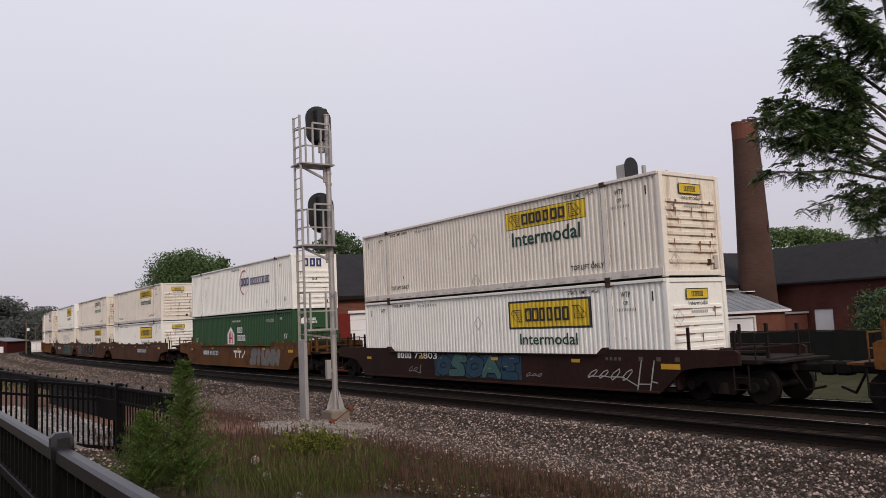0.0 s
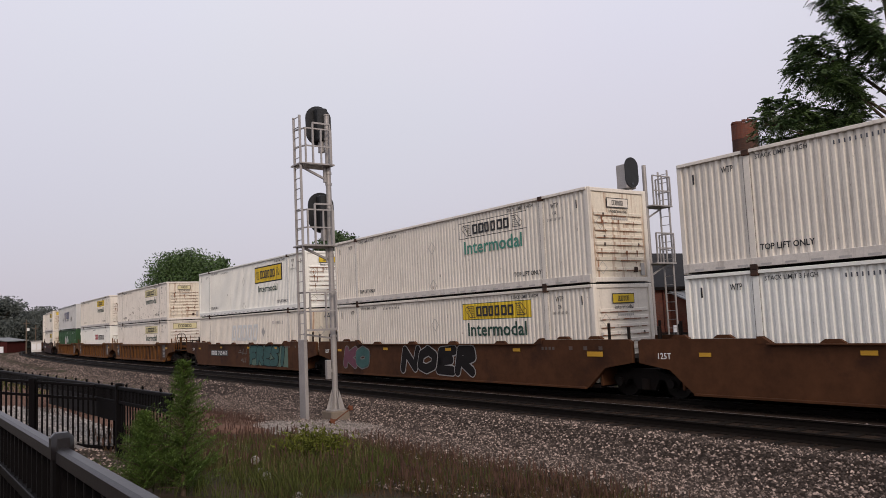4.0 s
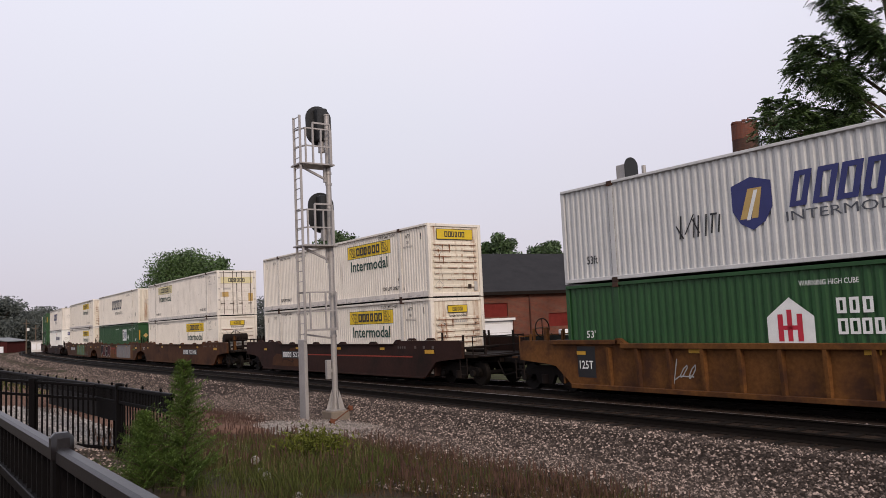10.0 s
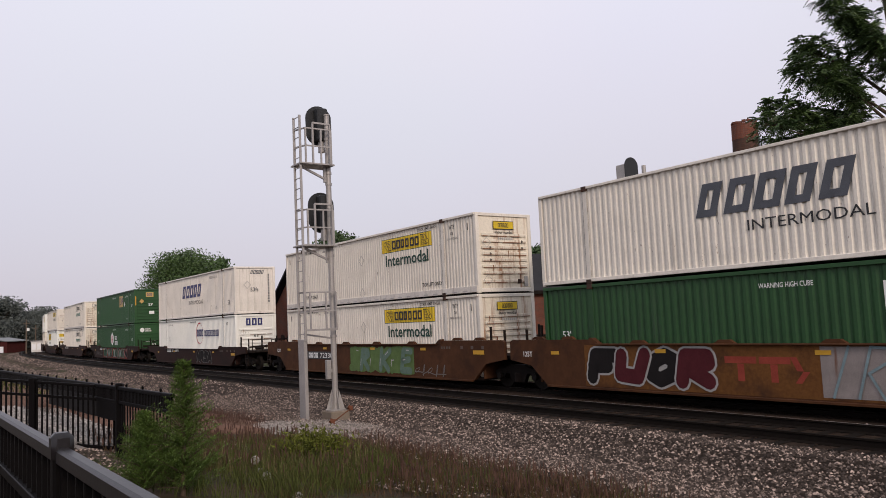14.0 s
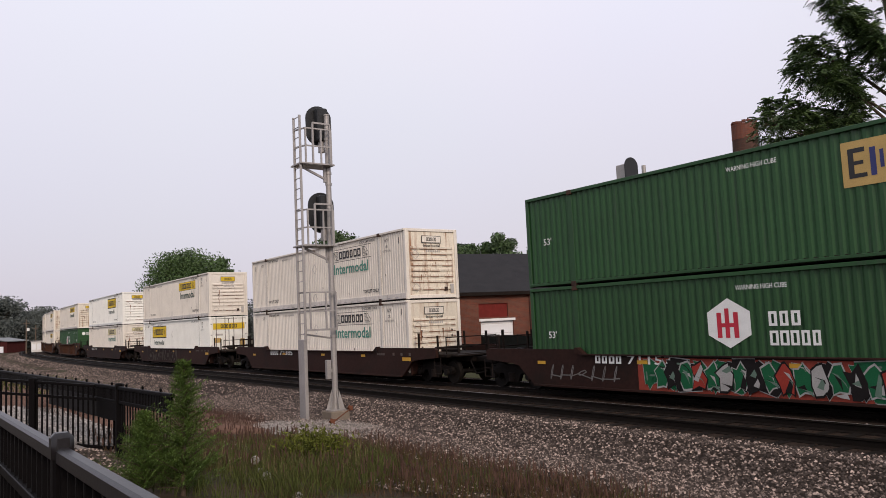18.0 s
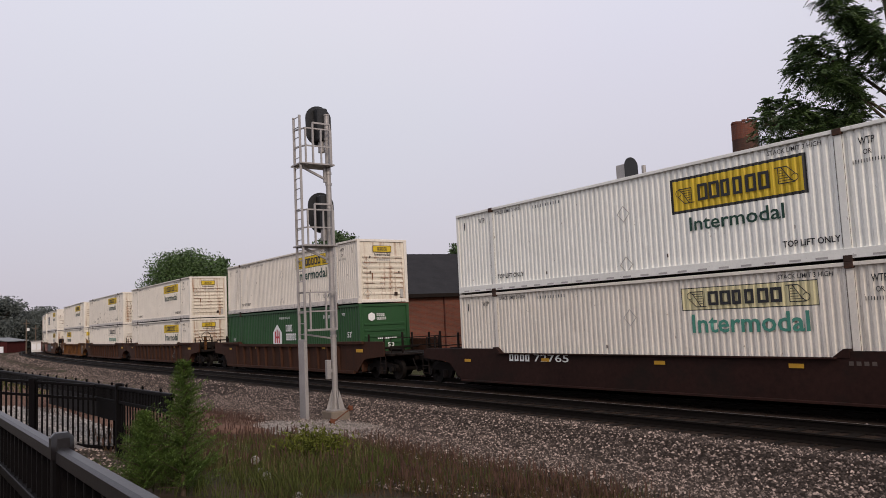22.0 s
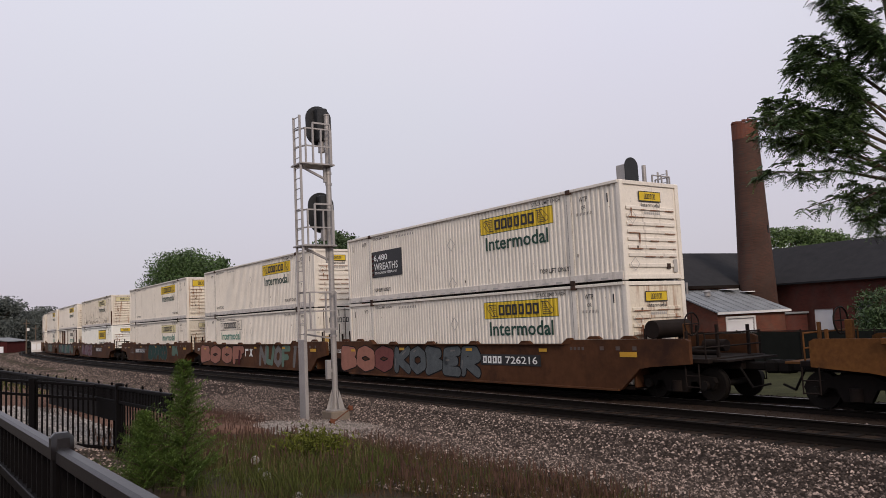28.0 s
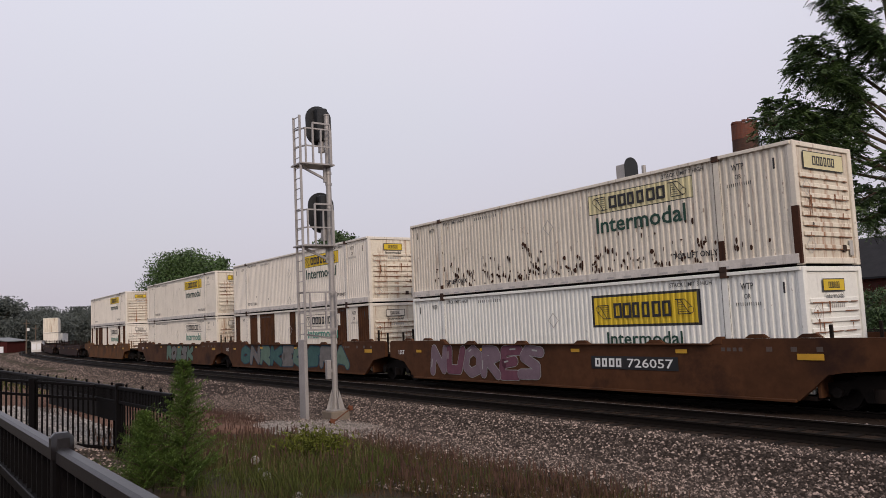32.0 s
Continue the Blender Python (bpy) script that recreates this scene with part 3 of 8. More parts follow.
def end_doors(box, mk, sign):
    """The two doors with their lock rods."""
    e = sign * CL / 2
    for s in (-1, 1):
        y0, y1 = (-1.16, -0.01) if s < 0 else (0.01, 1.16)
        a, b = sorted((e - sign * 0.10, e - sign * 0.05))
        d = part("door", cached(("door", mk, sign, s), lambda: Shape().box(a, b, y0, y1, 0.16, CH - 0.12, 0.008).mesh("door", M[mk])), box)
        a2, b2 = sorted((e - sign * 0.052, e - sign * 0.03))
        for z in (0.5, 1.05, 1.6, 2.15):
            part("door_rib", cached(("doorrib", mk, sign), lambda: Shape().box(a2, b2, -0.5, 0.5, -0.12, 0.12, 0.01).mesh("door_rib", M[mk])), d, at=(0, (y0 + y1) / 2, z))
        for f in (0.27, 0.78):
            y = y0 + f * (y1 - y0)
            part("lock_rod", cached(("rod", sign), lambda: Shape().tube((e - sign * 0.012, 0, 0.08), (e - sign * 0.012, 0, CH - 0.04), 0.021, n=8).mesh("lock_rod", M["rod"], True)), d, at=(0, y, 0))
            part("rod_handle", cached(("rodh", sign), lambda: Shape().box(min(e, e - sign * 0.02), max(e, e - sign * 0.02), -0.2, 0.06, 0.75, 0.79).mesh("rod_handle", M["rod"])), d, at=(0, y, 0))
        for z in (0.4, 1.0, 1.7, 2.4):
            part("hinge", cached(("hinge", sign), lambda: Shape().box(min(e - sign * 0.05, e), max(e - sign * 0.05, e), -0.06, 0.06, -0.04, 0.04).mesh("hinge", M["stencil"])), d, at=(0, s * 1.17, z))


def door_gasket(box, sign):
    e = sign * CL / 2
    a, b = sorted((e - sign * 0.05, e - sign * 0.038))
    sh = Shape()
    for y0, y1, z0, z1 in ((-1.19, -1.15, 0.14, 2.77), (1.15, 1.19, 0.14, 2.77), (-0.02, 0.02, 0.14, 2.77), (-1.15, 1.15, 0.12, 0.17), (-1.15, 1.15, 2.73, 2.77)):
        sh.box(a, b, y0, y1, z0, z1)
    part("door_gasket", sh.mesh("door_gasket", M["ink"]), box, "black rubber door seals")


def container(mk, kind, label, doors_front=False):
    """A 53-foot steel container, its base at z = 0, forwards along +x."""
    box = thing("shipping_container", label, "container", group="stacked containers on the train")
    deep, pitch, br, tr = KINDS[kind]
    m = M[mk]
    e, w = CL / 2, CW / 2
    for s in (-1, 1):
        part("side_panel", cached(("side", mk, kind, s), lambda: rib_sheet(-e + 0.06, e - 0.06, br - 0.01, CH - tr, s * (w - 0.02), deep, pitch, -s).mesh("side_panel", m)), box)
        if kind == "jb":
            part("bottom_rail", cached(("brail", mk, kind, s), lambda: Shape().box(-e + 0.06, e - 0.06, s * w - 0.03, s * w + 0.03 - s * 0.03, 0.04, br, 0.006).box(-e + 0.1, e - 0.1, s * (w + 0.001) - 0.006, s * (w + 0.001) + 0.006, br * 0.52, br * 0.66).mesh("bottom_rail", M["brail"] if mk != "cool" else m)), box)
        else:
            part("bottom_rail", cached(("brail", mk, kind, s), lambda: Shape().box(-e + 0.06, e - 0.06, s * w - 0.03, s * w + 0.03 - s * 0.03, 0.04, br, 0.01).mesh("bottom_rail", m)), box)
        part("top_rail", cached(("trail", mk, kind, s), lambda: Shape().box(-e + 0.06, e - 0.06, s * w - 0.035, s * w + 0.03 - s * 0.03, CH - tr, CH - 0.004, 0.008).mesh("top_rail", m)), box)
        for x in (-1, 1):
            part("corner_post", cached(("cpost", mk), lambda: Shape().box(-0.075, 0.075, -0.075, 0.075, 0.0, CH, 0.016).mesh("corner_post", m)), box, at=(x * (e - 0.075), s * (w - 0.075), 0))
            lp = part("lift_post", cached(("lpost", mk), lambda: Shape().box(-0.085, 0.085, -0.05, 0.05, 0.0, CH - 0.05, 0.01).mesh("lift_post", m)), box, at=(x * 6.03, s * (w - 0.048), 0))
            part("casting", cached("casting_t", lambda: Shape().box(-0.10, 0.10, -0.08, 0.098, CH - 0.14, CH + 0.0, 0.01).mesh("casting", M["casting"])), lp, at=(0, 0, 0) if s > 0 else (0, 0, 0), turn=(0, 0, 0 if s > 0 else 180))
            part("casting", cached("casting_b", lambda: Shape().box(-0.10, 0.10, -0.08, 0.098, -0.03, 0.11, 0.01).mesh("casting", M["casting"])), lp, turn=(0, 0, 0 if s > 0 else 180))
    if kind == "jb":
        part("rail_slot", cached("railslot", lambda: strokes([(-7.7 + i * 0.62, -7.42 + i * 0.62, 0.07, 0.115, 0) for i in range(25)], "stencil", "rail_slot")), box, at=(0, -w - 0.034, 0))
    if mk != "green":
        part("post_seam", cached("postseam", lambda: strokes([(a - 0.005, a + 0.005, 0.12, CH - 0.15, 0) for a in (-6.125, -5.935, 5.935, 6.125)], "seam", "post_seam")), box, at=(0, YS - 0.018, 0))
    part("roof_panel", cached(("roof", mk), lambda: Shape().box(-e + 0.05, e - 0.05, -w + 0.03, w - 0.03, CH - 0.06, CH - 0.02).mesh("roof_panel", m)), box)
    part("floor_frame", cached("floorf", lambda: Shape().box(-e + 0.08, e - 0.08, -w + 0.03, w - 0.03, 0.02, 0.14).mesh("floor_frame", M["steel_dark"])), box, "dark steel underframe")
    header = cached(("header", mk), lambda: Shape().box(-0.05, 0.05, -w + 0.14, w - 0.14, CH - 0.12, CH - 0.005, 0.01).mesh("end_header", m))
    sill = cached(("esill", mk), lambda: Shape().box(-0.05, 0.05, -w + 0.14, w - 0.14, 0.03, 0.17, 0.01).mesh("end_sill", m))
    for x in (-1, 1):
        part("end_header", header, box, at=(x * (e - 0.06), 0, 0))
        part("end_sill", sill, box, at=(x * (e - 0.06), 0, 0))
    if doors_front:
        end_doors(box, mk, 1)
        door_gasket(box, 1)
    else:
        end_front(box, mk, kind, 0)
        part("end_wall", cached(("rearwall", mk), lambda: Shape().box(-e + 0.04, -e + 0.09, -w + 0.12, w - 0.12, 0.14, CH - 0.1).mesh("end_wall", m)), box)
    return box


YS = -CW / 2 + 0.016         # where paint lies on the near flank


def on_side(box, name, me, x, z, label="", lift=0.0):
    return part(name, me, box, label, at=(x, YS - lift, z))


def rect(w, hgt, mk, name="patch"):
    return cached(("rect", round(w, 3), round(hgt, 3), mk, name), lambda: Shape().plate([(0, 0), (w, 0), (w, hgt), (0, hgt)]).mesh(name, M[mk]))


def rib_patch(x0, x1, z0, z1, mk, name, kind="jb", lift=0.003):
    """Paint that follows the corrugation."""
    deep, pitch, _, _ = KINDS[kind]
    return cached(("ribpatch", round(x0, 2), round(x1, 2), round(z0, 2), round(z1, 2), mk, kind, lift), lambda: rib_sheet(x0, x1, z0, z1, -CW / 2 + 0.02 - lift, deep, pitch, 1).mesh(name, M[mk]))


def strokes(pieces, mk, name):
    """Plain shapes (slanted bars) in one mesh: x0, x1, z0, z1, slant."""
    sh = Shape()
    for x0, x1, z0, z1, k in pieces:
        sh.plate([(x0 + k * z0, z0), (x1 + k * z0, z0), (x1 + k * z1, z1), (x0 + k * z1, z1)])
    return sh.mesh(name, M[mk])


def wordmark(n, w, hgt, slant=0.0, fill=0.62, seed=1):
    """A row of n plain hollow boxes of slightly different widths."""
    out, step = [], w / n
    r = random.Random(seed)
    for i in range(n):
        a, b = i * step, i * step + step * r.uniform(0.72, 0.88)
        t = step * (0.14 + 0.16 * fill)
        h_ = min(t * 0.85, hgt * 0.24)
        out += [(a, a + t, 0, hgt, slant), (b - t, b, 0, hgt, slant), (a + t, b - t, hgt - h_, hgt, slant), (a + t, b - t, 0, h_, slant)]
    return out


def small_print(box, x, z, w, hgt, mk, n=8):
    me = cached(("small", round(w, 2), round(hgt, 2), mk, n), lambda: strokes([(i * w / n, i * w / n + w / n * 0.28, 0, hgt * 0.85, 0) for i in range(n)], mk, "marking"))
    return on_side(box, "marking", me, x, z, lift=0.004)


def scroll_mesh():
    """An unrolling scroll in line work."""
    sh = ring_arc(0.075, 0.092, 20, 330)
    sh.v = [(x + 0.12, y, z + 0.30) for x, y, z in sh.v]
    for x0, z0, x1, z1, t in ((0.12, 0.40, 0.52, 0.40, 0.012), (0.22, 0.34, 0.50, 0.34, 0.007), (0.27, 0.28, 0.50, 0.28, 0.007), (0.32, 0.22, 0.50, 0.22, 0.007), (0.37, 0.16, 0.50, 0.16, 0.007), (0.42, 0.10, 0.50, 0.10, 0.007),
                              (0.20, 0.36, 0.44, 0.02, 0.012), (0.10, 0.21, 0.30, 0.02, 0.010), (0.30, 0.02, 0.60, 0.02, 0.012), (0.52, 0.03, 0.52, 0.40, 0.010)):
        L_ = math.hypot(x1 - x0, z1 - z0)
        ox, oz = -(z1 - z0) / L_ * t, (x1 - x0) / L_ * t
        sh.plate([(x0 - ox, z0 - oz), (x1 - ox, z1 - oz), (x1 + ox, z1 + oz), (x0 + ox, z0 + oz)])
    return sh.mesh("scroll", M["ink"])


def jb_logo(box, style, left=False):
    """Yellow or faded board with scrolls at both ends, and the word below."""
    dx = -6.95 if left else 0.0
    big = style == "b"
    x0, x1 = (1.5, 5.25) if big else (1.62, 5.28)
    z0, z1 = (1.60, 2.52) if big else (1.97, 2.55)
    x0, x1 = x0 + dx, x1 + dx
    fillm = {"y": "yellow", "b": "yellow", "w": "faded", "c": "faded", "f": "faded"}[style]
    if style == "w":
        fillm = "white"
    sign = part("logo_board", rib_patch(x0, x1, z0, z1, "ink" if style != "y" else "inkgreen", "logo_border"), box, "painted board with dark border")
    t = 0.07 if big else 0.022
    part("board_fill", rib_patch(x0 + t, x1 - t, z0 + t, z1 - t, fillm, "board_fill", lift=0.006), sign, "painted panel")
    hgt = (z1 - z0) * (0.46 if big else 0.60)
    wm = cached(("jbword", big), lambda: strokes(wordmark(6, 2.05, hgt, 0.0, 0.62, 2), "ink", "wordmark"))
    part("wordmark", wm, sign, at=((x0 + x1) / 2 - 1.02, YS - 0.010, (z0 + z1) / 2 - hgt / 2))
    sc = cached(("scroll", big), scroll_mesh)
    part("scroll", sc, sign, at=(x0 + 0.15, YS - 0.010, z0 + (0.22 if big else 0.07)))
    part("scroll", sc, sign, at=(x1 - 0.15, YS - 0.010, z1 - (0.22 if big else 0.07)), turn=(0, 180, 0))
    tm = {"y": "inkgreen", "b": "inkgreen", "w": "teal", "c": "inkgreen", "f": "teal"}[style]
    if big:
        on_side(box, "lettering", text_mesh("Intermodal", 2.62, 0.36, M[tm], 0.012), 2.04 + dx, 1.10, lift=0.004)
    else:
        on_side(box, "lettering", text_mesh("Intermodal", 3.14, 0.47, M[tm], 0.016), 1.90 + dx, 1.40, lift=0.004)
    # nose-end badge
    if box.get("wide_badge"):
        bd = part("badge", cached(("wbadge", fillm), lambda: Shape().plate([(-0.88, 0), (0.88, 0), (0.88, 0.42), (-0.88, 0.42)]).mesh("badge", M["ink"])), box, at=(CL / 2 - 0.012, 0, 2.24), turn=(0, 0, 90))
        part("badge_fill", cached(("wbadgefill", fillm), lambda: Shape().plate([(-0.86, 0.02), (0.86, 0.02), (0.86, 0.40), (-0.86, 0.40)], -0.003).mesh("badge_fill", M[fillm])), bd)
        part("wordmark", cached("wbadgeword", lambda: strokes(wordmark(6, 1.0, 0.22, 0, 0.7, 2), "ink", "wordmark")), bd, at=(-0.5, -0.006, 0.10))
    elif not box.get("doors"):
        e = CL / 2
        bd = part("badge", cached(("badge", fillm, big), lambda: Shape().plate([(-0.48, 0), (0.48, 0), (0.48, 0.30), (-0.48, 0.30)]).mesh("badge", M["ink"])), box, at=(e - 0.012, -0.02, 2.28), turn=(0, 0, 90))
        part("badge_fill", cached(("badgefill", fillm), lambda: Shape().plate([(-0.455, 0.025), (0.455, 0.025), (0.455, 0.275), (-0.455, 0.275)], -0.003).mesh("badge_fill", M[fillm])), bd)
        part("wordmark", cached("badgeword", lambda: strokes(wordmark(6, 0.5, 0.15, 0, 0.7, 2), "ink", "wordmark")), bd, at=(-0.25, -0.006, 0.075))
        part("lettering", text_mesh("Intermodal", 0.82, 0.12, M["ink"], 0.012), box, at=(e - 0.012, -0.42, 2.12), turn=(0, 0, 90))
        part("marking", cached("endnum", lambda: strokes([(i * 0.09, i * 0.09 + 0.06, 0, 0.09, 0) for i in range(8)], "stencil", "marking")), box, at=(e - 0.010, -0.3, 1.9), turn=(0, 0, 90))
    else:
        e = CL / 2
        bd = part("badge", cached(("dbadge", fillm), lambda: Shape().plate([(-1.05, 0), (1.05, 0), (1.05, 0.40), (-1.05, 0.40)]).mesh("badge", M[fillm])), box, at=(e - 0.026, 0, 2.05), turn=(0, 0, 90))
        part("wordmark", cached("dbadgeword", lambda: strokes(wordmark(6, 1.1, 0.24, 0, 0.7, 2), "ink", "wordmark")), bd, at=(-0.55, -0.004, 0.08))
        for yy, zz, wd, hh in ((-0.95, 1.2, 0.4, 0.3), (0.75, 0.9, 0.3, 0.5), (-0.9, 1.65, 0.5, 0.12)):
            part("decal", cached(("decal", wd), lambda: Shape().plate([(0, 0), (wd, 0), (wd, hh), (0, hh)]).mesh("decal", M["gold" if wd < 0.45 else "stencil"])), box, at=(e - 0.026, yy, zz), turn=(0, 0, 90))
    # stencils
    on_side(box, "lettering", text_mesh("TOP LIFT ONLY", 1.35, 0.15, M["ink"], 0.02), 4.55, 0.42, lift=0.004)
    on_side(box, "lettering", text_mesh("TOP LIFT ONLY", 1.35, 0.15, M["ink"], 0.02), -5.85, 0.42, lift=0.004)
    on_side(box, "lettering", text_mesh("STACK LIMIT 3 HIGH", 1.3, 0.11, M["ink"], 0.004), 4.35, 2.60, lift=0.004)
    on_side(box, "lettering", text_mesh("STACK LIMIT 3 HIGH", 1.3, 0.11, M["ink"], 0.004), -5.8, 2.60, lift=0.004)
    on_side(box, "lettering", text_mesh("WTP", 0.34, 0.16, M["ink"], 0.01), 6.45, 2.42, lift=0.004)
    on_side(box, "lettering", text_mesh("WTP", 0.34, 0.16, M["ink"], 0.01), -6.75, 2.42, lift=0.004)
    on_side(box, "lettering", text_mesh("OR", 0.18, 0.12, M["ink"], 0.006), 6.53, 2.20, lift=0.004)
    small_print(box, 6.3, 2.03, 0.7, 0.10, "ink", 12)
    small_print(box, -3.9, 2.55, 1.3, 0.11, "slate", 11)
    for z in (0.42, 1.85):
        on_side(box, "placard_holder", cached("sideplac", lambda: diamond_frame(0.24, 0.035)), -0.15, z, lift=0.006)
    for x in (-7.6, 7.55):
        on_side(box, "latch_slot", rect(0.05, 0.26, "ink", "latch_slot"), x, 2.28, lift=0.004)
    r = random.Random(box.name)
    for _ in range(2):
        on_side(box, "scuff", rect(0.05, 0.10, "rod", "scuff"), r.uniform(-7, 7), r.uniform(0.3, 1.2), lift=0.003)


def ring_arc(r0, r1, a0, a1, n=20):
    sh = Shape()
    v = []
    for i in range(n + 1):
        a = radians(a0 + (a1 - a0) * i / n)
        v += [(r0 * math.cos(a), 0, r0 * math.sin(a)), (r1 * math.cos(a), 0, r1 * math.sin(a))]
    return sh.add(v, [(2 * i, 2 * i + 1, 2 * i + 3, 2 * i + 2) for i in range(n)])


def ringed_logo(box, low):
    z = 1.80
    if low:
        z = 1.85
    on_side(box, "logo_ring", cached("ringedring", lambda: ring_arc(0.64, 0.72, 75, 265).mesh("logo_ring", M["red"])), 1.45, z, "red broken ring", lift=0.004)
    on_side(box, "logo_dots", cached("ringeddots", lambda: strokes([(0.68 * math.cos(radians(a)) - 0.03, 0.68 * math.cos(radians(a)) + 0.03, 0.68 * math.sin(radians(a)) - 0.03, 0.68 * math.sin(radians(a)) + 0.03, 0) for a in (-80, -62, -45, -30, 30, 48, 66)], "red", "logo_dots")), 1.45, z, lift=0.004)
    on_side(box, "wordmark", cached("ringedword", lambda: strokes(wordmark(3, 1.35, 0.46, 0.0, 0.8, 3) + [(a + 1.5, b + 1.5, c, d, 0) for a, b, c, d, _ in wordmark(9, 2.75, 0.40, 0.0, 0.75, 5)], "navy", "wordmark")), 0.92, z - 0.2, "dark blue plain bars", lift=0.008)
    e = CL / 2
    part("badge", cached("ringedbadge", lambda: strokes(wordmark(3, 1.1, 0.42, 0, 0.85, 3), "navy", "badge")), box, at=(e - 0.012, -0.62, 2.22), turn=(0, 0, 90))
    on_side(box, "lettering", text_mesh("53", 0.30, 0.2, M["ink"], 0.01), 7.0, 0.5, lift=0.004)
    part("lettering", text_mesh("53", 0.3, 0.16, M["ink"], 0.01), box, at=(e - 0.012, -0.15, 1.5), turn=(0, 0, 90))
    on_side(box, "lettering", text_mesh("WARNING HIGH CUBE", 1.3, 0.12, M["slate"], 0.006), -0.6, 2.55, lift=0.004)
    on_side(box, "lettering", text_mesh("WTP", 0.34, 0.16, M["ink"], 0.01), 6.45, 2.3, lift=0.004)
    on_side(box, "placard_holder", cached("sideplac", lambda: diamond_frame(0.24, 0.035)), -5.3, 1.5, lift=0.006)
    small_print(box, -5.6, 2.45, 1.2, 0.13, "ink", 9)
    small_print(box, 4.6, 0.45, 0.3, 0.3, "ink", 2)


def emblem_logo(box, hexed=False):
    z0 = 0.92 if hexed else 1.12
    if hexed:
        pts = [(0.6, 0.1), (1.2, 0.42), (1.2, 0.98), (0.6, 1.32), (0.0, 0.98), (0.0, 0.42)]
    else:
        pts = [(0.0, 0.0), (1.15, 0.0), (1.15, 0.62), (0.58, 1.06), (0.0, 0.62)]
    sh = on_side(box, "logo_shape", cached(("emblem", hexed), lambda: Shape().plate(pts).mesh("logo_shape", M["chalk"])), -1.45, z0, "white painted emblem", lift=0.004)
    zz = 0.35 if hexed else 0.06
    part("emblem_bars", cached("emblembars", lambda: strokes([(0.27, 0.40, 0, 0.62, 0), (0.5, 0.62, 0, 0.72, 0), (0.74, 0.87, 0, 0.62, 0), (0.40, 0.74, 0.26, 0.36, 0)], "red", "emblem_bars")), sh, "red bars", at=(0, -0.004, zz))
    on_side(box, "wordmark", cached("emblemword", lambda: strokes(wordmark(3, 0.85, 0.34, 0, 0.75, 4) + [(a, b, c - 0.45, d - 0.45, 0) for a, b, c, d, _ in wordmark(5, 1.3, 0.34, 0, 0.75, 6)], "chalk", "wordmark")), 0.22, z0 + (0.62 if hexed else 0.66), "white plain bars", lift=0.004)
    small_green(box)
    e = CL / 2
    part("badge", cached("emblembadge", lambda: Shape().plate([(0.17, 0), (0.34, 0.1), (0.34, 0.3), (0.17, 0.4), (0, 0.3), (0, 0.1)]).mesh("badge", M["chalk"])), box, at=(e - 0.012, -0.85, 2.1), turn=(0, 0, 90))
    part("wordmark", cached("emblembw", lambda: strokes(wordmark(4, 0.42, 0.12, 0, 0.75, 4) + [(a, b, c - 0.16, d - 0.16, 0) for a, b, c, d, _ in wordmark(5, 0.5, 0.12, 0, 0.75, 6)], "chalk", "wordmark")), box, at=(e - 0.012, -0.42, 2.32), turn=(0, 0, 90))
    part("lettering", text_mesh("53", 0.34, 0.18, M["chalk"], 0.01), box, at=(e - 0.012, 0.1, 0.95), turn=(0, 0, 90))
    part("marking", cached("emblemhigh", lambda: strokes([(i * 0.1, i * 0.1 + 0.07, 0, 0.06, 0) for i in range(10)], "chalk", "marking")), box, at=(e - 0.012, -0.4, 1.3), turn=(0, 0, 90))


def small_green(box):
    on_side(box, "lettering", text_mesh("53'", 0.42, 0.26, M["chalk"], 0.012), 6.88, 1.42, lift=0.004)
    on_side(box, "lettering", text_mesh("53'", 0.36, 0.22, M["chalk"], 0.012), -7.3, 1.3, lift=0.004)
    on_side(box, "lettering", text_mesh("WARNING HIGH CUBE", 1.35, 0.12, M["chalk"], 0.006), -0.6, 2.42, lift=0.004)
    on_side(box, "lettering", text_mesh("WTP", 0.32, 0.15, M["chalk"], 0.01), 6.4, 2.38, lift=0.004)
    small_print(box, 4.55, 2.32, 1.15, 0.2, "chalk", 9)


